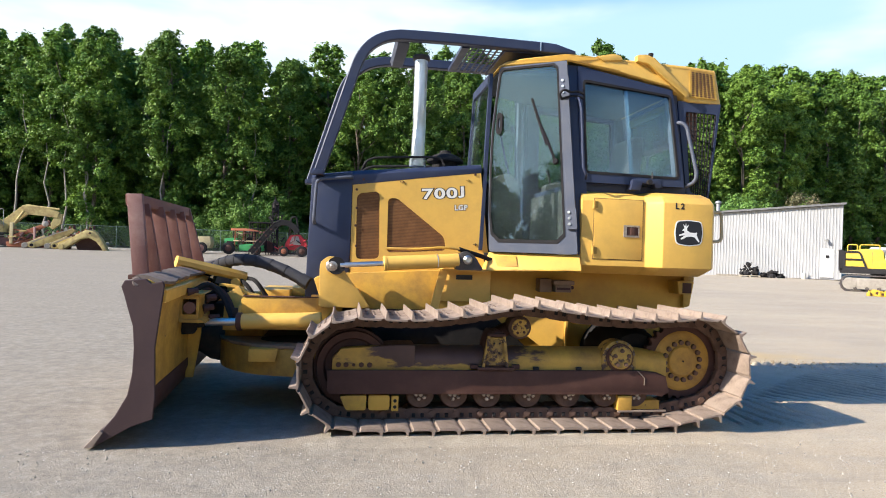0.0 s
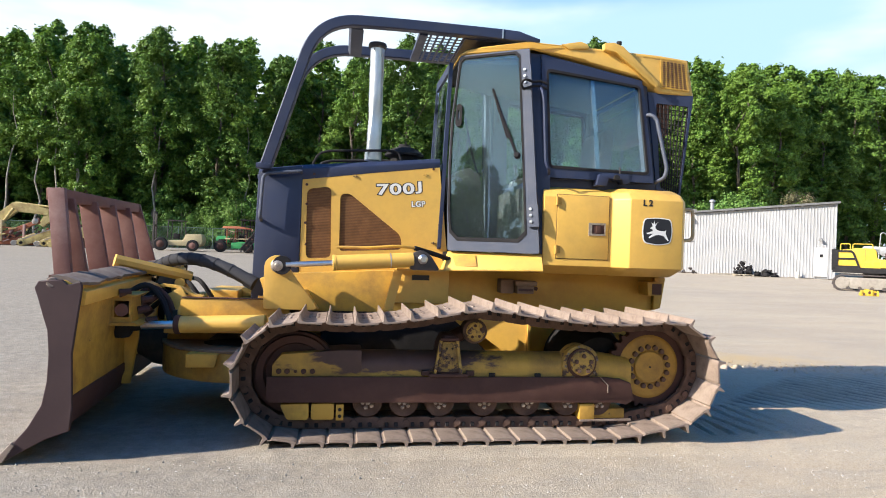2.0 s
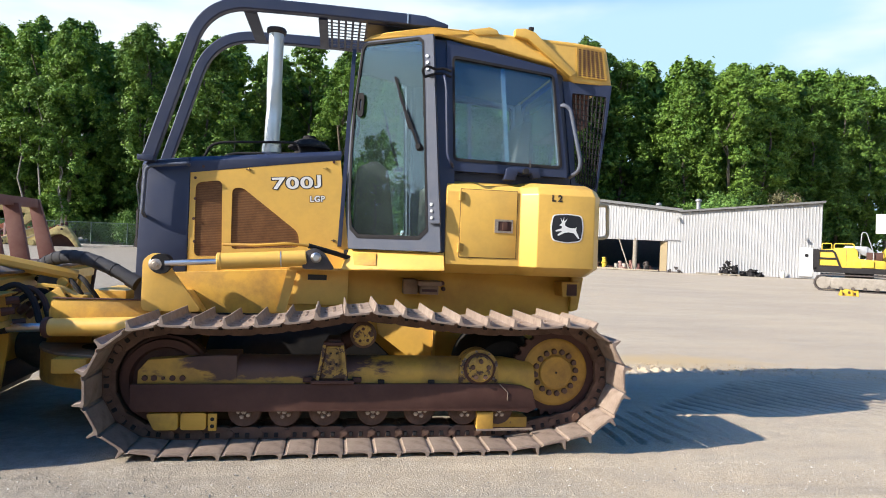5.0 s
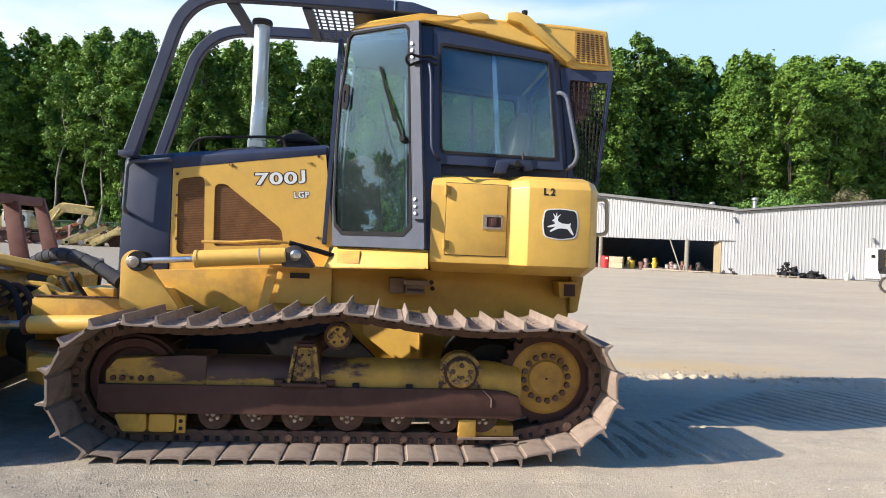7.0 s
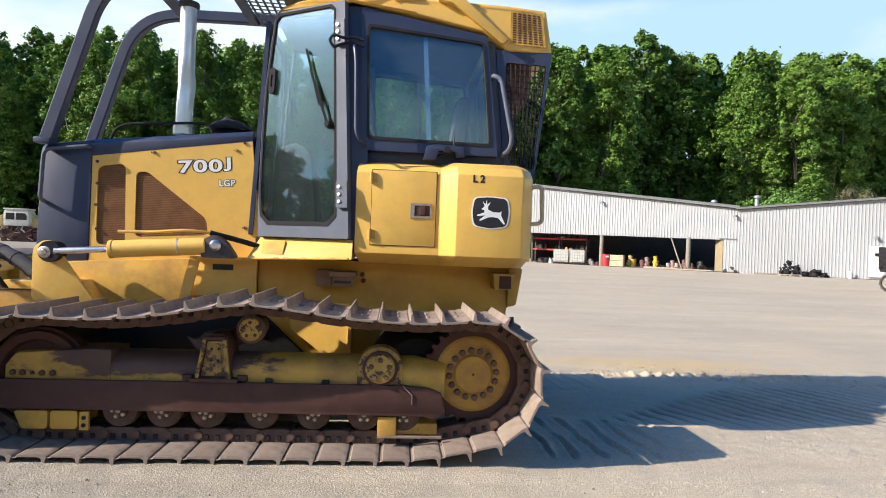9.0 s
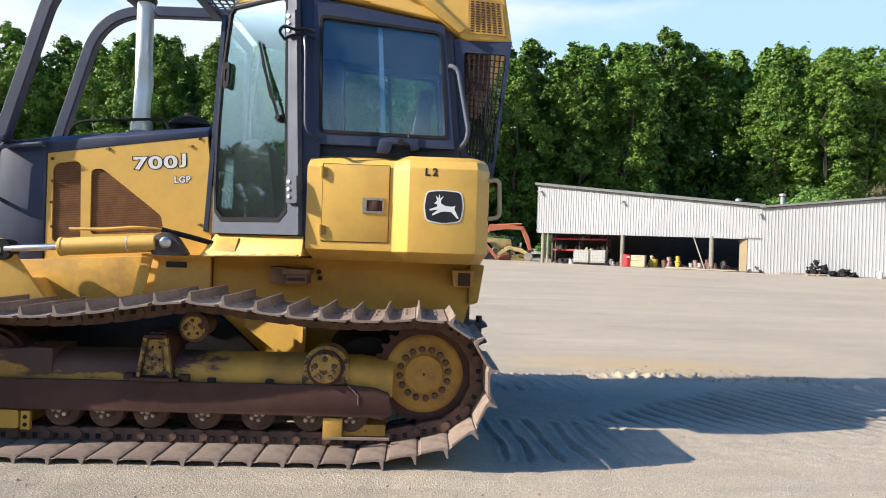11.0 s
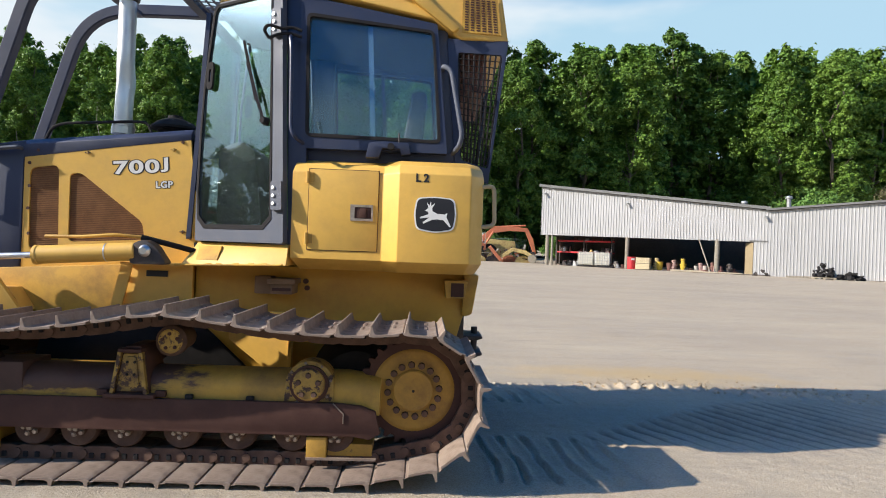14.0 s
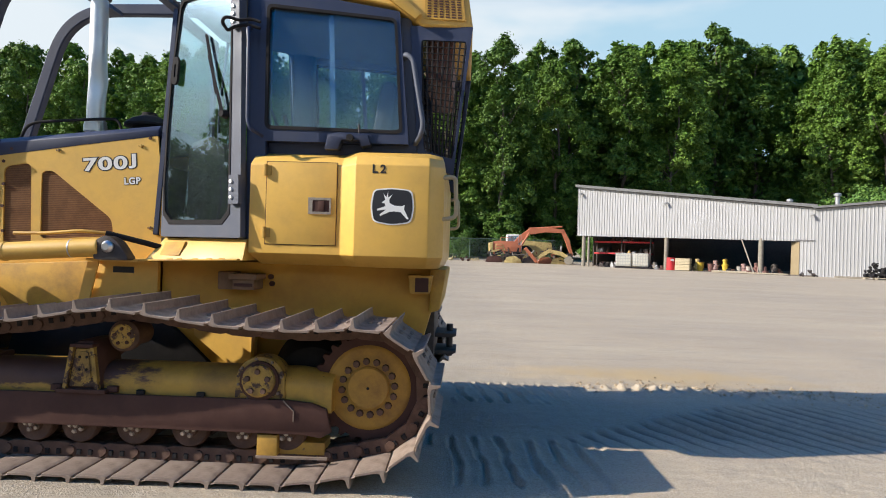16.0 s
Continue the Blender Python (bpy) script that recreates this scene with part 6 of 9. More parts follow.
# gable side and back walls, roof slabs
back_r, back_j, back_l = along(SHED_J, SHED_R, R_LEN, 0, 12), along(SHED_L, SHED_J, W_LEN, 0, 13), along(SHED_L, SHED_J, 0, 0, 9)
part("wall", corrugated(SHED_R, back_r, 0.0, 12.0, lambda s: BASE - 0.1, lambda s: 5.62 - 0.02 * s), SIDING, shed)
part("wall", slab(B(), SHED_L + Vector((0, 0, 2.86)), back_l + Vector((0, 0, 2.86)), back_l + Vector((0, 0, 6.7)), SHED_L + Vector((0, 0, 6.72)), 0.08), SIDING, shed)
part("wall", slab(B(), back_l + Vector((0, 0, 0.2)), back_j + Vector((0, 0, 0.2)), back_j + Vector((0, 0, 4.9)), back_l + Vector((0, 0, 6.6)), 0.1), DARK_WALL, shed)
part("wall", slab(B(), SHED_J + Vector((-0.06, 0.3, 0.2)), back_j + Vector((0, 0, 0.2)), back_j + Vector((0, 0, 4.9)), SHED_J + Vector((-0.06, 0.3, 4.9)), 0.1), DARK_WALL, shed)
part("wall", slab(B(), along(SHED_L, SHED_J, 0.0, 0.2, 4.0), back_l + Vector((0, 0, 0.2)), back_l + Vector((0, 0, 3.0)), along(SHED_L, SHED_J, 0.0, 3.0, 4.0), 0.1), DARK_WALL, shed)
for a, b, top, ln, dp, th in ((SHED_L, SHED_J, wing_top, W_LEN, 9.2, 0.22), (SHED_J, SHED_R, right_top, R_LEN, 12.0, 0.16)):
    bm = B()
    lo = -0.25
    loft(bm, [[along(a, b, -0.15, top(0) + 0.02, lo), along(a, b, ln + 0.12, top(ln) + 0.02, lo), along(a, b, ln + 0.12, top(ln) + 0.05, dp), along(a, b, -0.15, top(0) + 0.05, dp)],
              [along(a, b, -0.15, top(0) + th, lo), along(a, b, ln + 0.12, top(ln) + th, lo), along(a, b, ln + 0.12, top(ln) + th + 0.03, dp), along(a, b, -0.15, top(0) + th + 0.03, dp)]])
    part("roof", bm, ROOF_TRIM, shed, "grey flat roof edge")
part("lintel", slab(B(), along(SHED_L, SHED_J, 15.15, 2.70, -0.06), along(SHED_L, SHED_J, W_LEN, 2.68, -0.06), along(SHED_L, SHED_J, W_LEN, 2.76, -0.06), along(SHED_L, SHED_J, 15.15, 2.78, -0.06), -0.05), ROOF_TRIM, shed)
for s, r in ((0.55, 0.16), (0.95, 0.10), (6.85, 0.16), (13.1, 0.17)):
    p = along(SHED_L, SHED_J, s, 0.2, 0.12)
    part("post", cyl(B(), p, p + Vector((0, 0, 2.62)), r, r * 0.92, 14), POST_WOOD, shed, "round weathered timber post")
p0, p1 = along(SHED_L, SHED_J, 11.9, 2.75, -0.05), along(SHED_L, SHED_J, 12.75, BASE + 0.05, -0.5)
part("leaning_pole", cyl(B(), p0, p1, 0.05, 0.05, 10), POST_WOOD, shed, "pale leaning pole")
part("side_door", slab(B(), along(SHED_L, SHED_J, 14.92, BASE, 0.5), along(SHED_L, SHED_J, 15.42, BASE, 0.0), along(SHED_L, SHED_J, 15.42, 2.60, 0.0), along(SHED_L, SHED_J, 14.92, 2.60, 0.5), 0.05), TAN_DOOR, shed, "tan wooden side door")
# white entry door and small fittings on the right wall
ed = part("entry_door", slab(B(), along(SHED_J, SHED_R, 7.9, BASE + 0.1, -0.045), along(SHED_J, SHED_R, 8.72, BASE + 0.1, -0.045), along(SHED_J, SHED_R, 8.72, 2.50, -0.045), along(SHED_J, SHED_R, 7.9, 2.50, -0.045), -0.05), WHITE, shed, "plain white entry door")
part("door_window", slab(B(), along(SHED_J, SHED_R, 8.20, 1.86, -0.10), along(SHED_J, SHED_R, 8.40, 1.86, -0.10), along(SHED_J, SHED_R, 8.40, 2.06, -0.10), along(SHED_J, SHED_R, 8.20, 2.06, -0.10), -0.01), BLACK, ed)
part("threshold", slab(B(), along(SHED_J, SHED_R, 7.9, BASE + 0.02, -0.04), along(SHED_J, SHED_R, 8.72, BASE + 0.02, -0.04), along(SHED_J, SHED_R, 8.72, BASE + 0.10, -0.04), along(SHED_J, SHED_R, 7.9, BASE + 0.10, -0.04), -0.10), ROOF_TRIM, ed)
for a, b, s, z in ((SHED_J, SHED_R, 8.3, 3.14), (SHED_J, SHED_R, 9.1, 2.5), (SHED_L, SHED_J, 6.9, 5.35), (SHED_L, SHED_J, 0.4, 6.2), (SHED_L, SHED_J, 16.2, 4.4)):
    bm = B()
    p = along(a, b, s, z, -0.05)
    cyl(bm, p, along(a, b, s - 0.12, z - 0.10, -0.30), 0.05, 0.11, 12)
    part("wall_lamp", bm, GALV, shed, "small wall floodlight")
for a, b, s, z, h, bk in ((SHED_J, SHED_R, 1.25, right_top(1.25) + 0.1, 0.7, 1.0), (SHED_L, SHED_J, 14.6, wing_top(14.6) + 0.1, 0.40, 3.0)):
    p = along(a, b, s, z, bk)
    bm = cyl(B(), p, p + Vector((0, 0, h)), 0.14, 0.14, 14)
    lathe(bm, p + Vector((0, 0, h)), (0, 0, 1), [(-0.02, 0.14), (0.02, 0.22), (0.16, 0.22), (0.22, 0.08), (0.23, 0.0)], 14)
    part("roof_vent", bm, GALV, shed, "round galvanised roof vent")
slab_bm = B()
pts = [along(SHED_L, SHED_J, 0, 0, -0.3), along(SHED_L, SHED_J, W_LEN, 0, -0.3), back_j, back_l]
loft(slab_bm, [[(p.x, p.y, 0.25) for p in pts], [(p.x, p.y, BASE + 0.03) for p in pts]])
part("shed_floor", slab_bm, DARK_WALL, shed)


def put(s, back, z=0.43, a=SHED_L, b=SHED_J):
    return along(a, b, s, z, back)


WING_TURN = math.degrees(math.atan2((SHED_J - SHED_L).y, (SHED_J - SHED_L).x))
# red shelving with parts
shelf = thing("storage_rack", "red steel storage rack loaded with machine parts", "rack", put(3.3, 1.6), WING_TURN)
for z in (1.05, 1.95):
    part("shelf", box(B(), -2.3, 2.2, -0.45, 0.45, z, z + 0.12, 0.01), RED, shelf)
for x in (-2.3, -0.05, 2.15):
    for y in (-0.42, 0.42):
        part("upright", box(B(), x - 0.05, x + 0.05, y - 0.04, y + 0.04, 0.0, 2.35, 0.006), DARK_STEEL, shelf)
rng = random.Random(4)
for i in range(26):
    z = rng.choice((0.22, 1.17, 2.07))
    x = rng.uniform(-2.1, 1.9)
    w, h = rng.uniform(0.12, 0.3), rng.uniform(0.15, 0.42)
    kind = rng.random()
    mat = rng.choice((DARK_STEEL, GALV, BROWN, OLD_YELLOW, BLACK))
    pt = thing("machine_part", "used machine part stored on a rack", "part", put(3.3 + x, 1.45 + rng.uniform(-0.1, 0.2), 0.43 + z), WING_TURN + rng.uniform(-20, 20), "parts on the rack")
    if kind < 0.5:
        part("casting", lathe(B(), (0, 0, 0), (0, 0, 1), [(0, w), (h * 0.3, w), (h * 0.35, w * 0.6), (h * 0.9, w * 0.55), (h, w * 0.3)], 12), mat, pt)
    else:
        part("casting", prism(B(), round_poly([(-w, 0), (w, 0), (w * 0.8, h), (-w * 0.5, h * 0.8)], 0.04, 2), -w * 0.7, w * 0.7, 0.02), mat, pt)


def tote(s, back):
    t = thing("liquid_tote", "milky plastic liquid tote in a steel cage", "tote", put(s, back), WING_TURN, "liquid totes")
    part("tank", box(B(), -0.56, 0.56, -0.46, 0.46, 0.18, 1.16, 0.05, 3), PLASTIC, t)
    part("pallet", box(B(), -0.60, 0.60, -0.50, 0.50, 0.0, 0.14, 0.01), BLACK, t)
    for z in (0.30, 0.52, 0.74, 0.96, 1.14):
        part("cage_ring", frame_ring(B(), [(-0.60, z - 0.012), (0.60, z - 0.012), (0.60, z + 0.012), (-0.60, z + 0.012)], [(-0.595, z - 0.010), (0.595, z - 0.010), (0.595, z + 0.010), (-0.595, z + 0.010)], -0.50, -0.49), GALV, t)
        part("cage_bar", box(B(), -0.60, 0.60, -0.505, -0.49, z - 0.012, z + 0.012), GALV, t)
    for i in range(7):
        x = -0.58 + i * 0.193
        part("cage_bar", box(B(), x - 0.011, x + 0.011, -0.512, -0.497, 0.14, 1.16), GALV, t)
    part("cap", cyl(B(), (0, 0, 1.16), (0, 0, 1.20), 0.10, seg=14), BLACK, t)


tote(3.7, 0.5)
tote(5.0, 0.5)
dr = thing("steel_drum", "red steel drum standing by a post", "drum", put(7.3, -0.35), 0)
part("drum_shell", lathe(B(), (0, 0, 0), (0, 0, 1), [(0, 0.0), (0.0, 0.30), (0.02, 0.305), (0.30, 0.29), (0.315, 0.305), (0.33, 0.29), (0.60, 0.29), (0.615, 0.305), (0.63, 0.29), (0.88, 0.29), (0.90, 0.305), (0.91, 0.30), (0.89, 0.28), (0.885, 0.0)], 24), RED, dr)
part("drum_label", box(B(), -0.12, 0.12, -0.312, -0.303, 0.66, 0.80), WHITE, dr)
cr = thing("timber_crate", "stack of pale timber crates", "crate", put(8.15, -0.2), WING_TURN)
for k in range(2):
    for i in range(4):
        part("plank", box(B(), -0.52 + 0.02 * k, 0.48, -0.4, 0.4, 0.02 + k * 0.44 + i * 0.105, 0.115 + k * 0.44 + i * 0.105, 0.008), CRATE, cr)
for s, h, c, k in ((8.95, 0.86, OLD_YELLOW, 0), (9.2, 0.62, CANARY, 1), (9.9, 0.55, RED_BROWN, 1), (10.2, 0.78, PINK_STEEL, 0), (10.85, 0.88, CANARY, 0), (11.75, 0.42, PALE_STEEL, 1), (12.05, 0.62, PINK_STEEL, 0), (12.35, 0.44, PALE_STEEL, 1), (12.85, 0.70, RED_BROWN, 0), (13.0, 0.45, PINK_STEEL, 1), (5.95, 0.5, GREY_TRACK, 0), (13.95, 0.62, DARK_STEEL, 0)):
    if k:
        g = thing("pail", "dirty steel pail on the shed floor", "pail", put(s, 0.35), 40 * s, "pails in the bay")
        part("body", lathe(B(), (0, 0, 0), (0, 0, 1), [(0, 0), (0, h * 0.32), (h * 0.94, h * 0.40), (h, h * 0.42), (h, h * 0.38), (h * 0.1, h * 0.3), (h * 0.09, 0)], 16), c, g)
        part("bail", sweep(B(), [(-h * 0.40 * math.cos(a), 0.0, h * 0.95 + h * 0.30 * math.sin(a)) for a in [math.pi * i / 8 for i in range(9)]], disc(0.012, 6)), DARK_STEEL, g)
        continue
    g = thing("gear_housing", "used machine gear housing standing on the shed floor", "machine part", put(s, 0.45), 40 * s, "machine parts in the bay")
    part("housing", lathe(B(), (0, 0, 0), (0.06, 0.05, 1), [(0, 0), (0, 0.25), (h * 0.12, 0.26), (h * 0.14, 0.18), (h * 0.48, 0.20), (h * 0.50, 0.24), (h * 0.58, 0.24), (h * 0.60, 0.15), (h * 0.85, 0.13), (h * 0.87, 0.16), (h, 0.15), (h + 0.01, 0)], 14), c, g, "", 0.3)
    part("flange", cyl(B(), (-0.25, 0, h * 0.30), (0.25, 0.03, h * 0.33), 0.10, seg=12, bev=0.01), c, g)
    part("pipe", sweep(B(), arc_path([(0.05, -0.15, h * 0.4), (0.18, -0.24, h * 0.6), (0.10, -0.12, h * 0.98), (0.0, 0.0, h * 1.08)], 0.05), disc(0.03, 6)), DARK_STEEL, g)


def floor_clutter(s0, s1, seed, mats, count):
    r = random.Random(seed)
    for i in range(count):
        at = put(r.uniform(s0, s1), r.uniform(0.2, 1.4))
        w, h = r.uniform(0.12, 0.32), r.uniform(0.15, 0.5)
        t = thing("machine_part", "greasy used machine part on the shed floor", "part", at, r.uniform(0, 180), "parts on the shed floor")
        if r.random() < 0.5:
            part("casting", lathe(B(), (0, 0, 0), (r.uniform(-0.2, 0.2), 0, 1), [(0, w), (h * 0.3, w), (h * 0.35, w * 0.6), (h * 0.9, w * 0.55), (h, w * 0.3)], 10), r.choice(mats), t, "", 0.3)
        else:
            part("casting", prism(B(), [(-w, 0), (w, 0), (w * 0.6, h), (-w * 0.5, h * 0.7)], -w * 0.6, w * 0.6, 0.02, 1), r.choice(mats), t)


floor_clutter(1.3, 3.0, 51, (DARK_STEEL, GALV, BROWN, BLACK), 16)
floor_clutter(5.6, 6.6, 52, (BROWN, BLACK, GALV), 5)
floor_clutter(9.0, 14.6, 53, (DARK_STEEL, BROWN, BLACK, RED_BROWN), 20)
bd = thing("timber_beam", "pale timber beams lying on the ground", "timber", put(11.4, -0.45, 0.40), WING_TURN + 2)
part("beam", box(B(), -1.3, 0.9, -0.12, 0.10, 0.0, 0.14, 0.01), PALE_WOOD, bd)
part("beam", box(B(), 0.6, 3.4, -0.2, -0.05, 0.0, 0.09, 0.01), PALE_WOOD, bd)


def scrap_heap(name, label, at, turn, size, seed, mat, pallet=False, count=16, tall=0.75):
    t = thing(name, label, "scrap", at, turn)
    r = random.Random(seed)
    if pallet:
        for i in range(5):
            part("pallet_board", box(B(), -size, size, -0.5 + i * 0.22, -0.36 + i * 0.22, 0.08, 0.12, 0.004), PALE_WOOD, t)
        for x in (-size * 0.9, 0, size * 0.9):
            part("pallet_runner", box(B(), x - 0.06, x + 0.06, -0.5, 0.52, 0.0, 0.08, 0.004), PALE_WOOD, t)
    z0 = 0.12 if pallet else 0.0
    for i in range(count):
        f = r.random()
        x, y = r.uniform(-1, 1) * size * 0.85, r.uniform(-0.35, 0.35)
        z = z0 + (1 - abs(x) / size * 0.8) * f * size * tall
        rr = r.uniform(0.12, 0.24) * size
        axis = Vector((r.uniform(-1, 1), r.uniform(-1, 1), r.uniform(0.1, 1))).normalized()
        z = max(z, z0 + rr * 0.9)
        if i % 3:
            bm = box(B(), -rr, rr, -rr * 0.6, rr * 0.6, -rr * 0.5, rr * 0.5, rr * 0.12, 1)
            bmesh.ops.transform(bm, matrix=pose(x, y, z, r.uniform(-40, 40), r.uniform(-50, 50), r.uniform(0, 180)) @ Matrix.Diagonal((r.uniform(0.5, 1.6), r.uniform(0.4, 1.3), r.uniform(0.4, 1.3), 1)), verts=bm.verts)
            part("scrap_piece", bm, mat, t, "", 0.3)
            continue
        part("scrap_piece", lathe(B(), (x, y, z), axis, [(-rr * 0.7, 0.0), (-rr * 0.6, rr * 0.8), (-rr * 0.2, rr), (0.0, rr * 0.6), (rr * 0.3, rr * 0.95), (rr * 0.6, rr * 0.5), (rr * 0.9, rr * 0.2)], 9), mat, t, "", 0.3)


def on_right(s, back):
    p = along(SHED_J, SHED_R, s, 0, back)
    return (p.x, p.y, ground_z(p.x, p.y))


scrap_heap("engine_block_pile", "dark scrap engine on a timber pallet", on_right(3.25, -0.8), -26, 0.66, 7, BLACK, True, 60, 1.45)
scrap_heap("scrap_pile", "low heap of black scrap rubber", on_right(4.75, -0.8), -26, 0.82, 11, BLACK, False, 34, 0.75)
scrap_heap("scrap_pile", "small dark heap by the shed corner", on_right(-0.3, -1.0), -20, 0.55, 15, DARK_STEEL, False, 10)
b2 = thing("timber_beam", "grey timber sleepers by the shed wall", "timber", on_right(2.0, -0.6), -26)
part("beam", box(B(), -0.9, 0.9, -0.1, 0.1, 0.0, 0.13, 0.01), POST_WOOD, b2)
wb = thing("white_jug", "pale plastic jug by the shed wall", "jug", on_right(6.8, -0.4), 0)
wb.matrix_basis = pose(*on_right(6.8, -0.4)) @ Matrix.Scale(0.78, 4)
part("body", lathe(B(), (0, 0, 0), (0, 0, 1), [(0, 0), (0, 0.17), (0.45, 0.17), (0.6, 0.06), (0.7, 0.06), (0.71, 0)], 14), PLASTIC, wb)
part("cap", cyl(B(), (0, 0, 0.70), (0, 0, 0.75), 0.07, seg=10), GALV, wb)


# ---- yard machines ----
def crawler(parent, length, height, width, v, mat, shoe_mat):
    """One crawler track: side frame with rollers inside a belt of shoes."""
    r = height / 2
    belt = []
    for i in range(14):
        a = -math.pi / 2 + math.pi * i / 13
        belt.append((length / 2 - r + r * math.cos(a), r + r * math.sin(a)))
    for i in range(14):
        a = math.pi / 2 + math.pi * i / 13
        belt.append((-length / 2 + r + r * math.cos(a), r + r * math.sin(a)))
    inner = [(x * (1 - 0.16 * r / (length / 2)), r + (z - r) * 0.86) for x, z in belt]
    tr = part("crawler_track", frame_ring(B(), belt, inner, v - width / 2, v + width / 2), shoe_mat, parent)
    part("crawler_frame", prism(B(), [(x * 0.9, r + (z - r) * 0.66) for x, z in belt], v - width * 0.42, v + width * 0.42, 0.02), mat, tr)
    for i in range(6):
        x = -length / 2 + r + (length - 2 * r) * (i + 0.5) / 6
        part("roller", cyl(B(), (x, v - width * 0.46, r * 0.42), (x, v + width * 0.46, r * 0.42), r * 0.20, seg=12), DARK_STEEL, tr)
    for s in (-1, 1):
        part("end_wheel", cyl(B(), (s * (length / 2 - r), v - width * 0.46, r), (s * (length / 2 - r), v + width * 0.46, r), r * 0.72, seg=20), mat, tr)
    me = mesh_of("cleat", box(B(), -0.02, 0.02, -width / 2, width / 2, 0, 0.035), shoe_mat, 0)
    per = 2 * (length - 2 * r) + 2 * math.pi * r
    k = int(per / 0.19)
    for i in range(k):
        s = per * i / k
        st = length - 2 * r
        if s < st:
            m = pose(-st / 2 + s, v, 0.0, 180, 0, 0)
        elif s < st + math.pi * r:
            a = (s - st) / r
            m = pose(st / 2 + r * math.sin(a), v, r - r * math.cos(a), 0, 180 - math.degrees(a), 0)
        elif s < 2 * st + math.pi * r:
            m = pose(st / 2 - (s - st - math.pi * r), v, 2 * r)
        else:
            a = (s - 2 * st - math.pi * r) / r
            m = pose(-st / 2 - r * math.sin(a), v, r + r * math.cos(a), 0, -math.degrees(a), 0)
        shared("cleat", me, m, tr)


def arm_piece(name, pts, w, mat, parent, h0, h1, v=0.0):
    """A boom or stick: a box beam along points, deep in the middle."""
    rings = []
    n = len(pts)
    pts = [Vector((x, v, z)) for x, z in pts]
    for i, p in enumerate(pts):
        d = (pts[min(i + 1, n - 1)] - pts[max(i - 1, 0)]).normalized()
        up = Vector((-d.z, 0, d.x))
        h = (h0 + (h1 - h0) * i / (n - 1)) * (0.6 + 0.8 * math.sin(math.pi * (0.15 + 0.7 * i / (n - 1))))
        rings.append([p + up * h / 2 + Vector((0, -w / 2, 0)), p + up * h / 2 + Vector((0, w / 2, 0)), p - up * h / 2 + Vector((0, w / 2, 0)), p - up * h / 2 + Vector((0, -w / 2, 0))])
    return part(name, loft(B(), rings, True, 0.015, 1), mat, parent)


def bucket_part(at, r, width, turn, mat, parent):
    prof = [(r * math.cos(a), r * math.sin(a)) for a in [math.radians(t) for t in range(-170, 21, 19)]]
    inner = [(x * 0.88, z * 0.88) for x, z in reversed(prof)]
    bm = prism(B(), prof + inner, -width / 2, width / 2, 0.006, 1)
    ob = part("bucket", bm, mat, parent)
    ob.matrix_basis = pose(at[0], 0, at[1], 0, turn, 0)
    for s in (-1, 1):
        part("bucket_cheek", prism(B(), prof, s * width / 2, s * (width / 2 - 0.03), 0), mat, ob)
    for i in range(5):
        y = -width / 2 + width * (i + 0.5) / 5
        part("bucket_tooth", prism(B(), [(r * 0.9, r * 0.30), (r * 1.02, r * 0.30), (r * 1.0, r * 0.62)], y - 0.04, y + 0.04), DARK_STEEL, ob)
    return ob


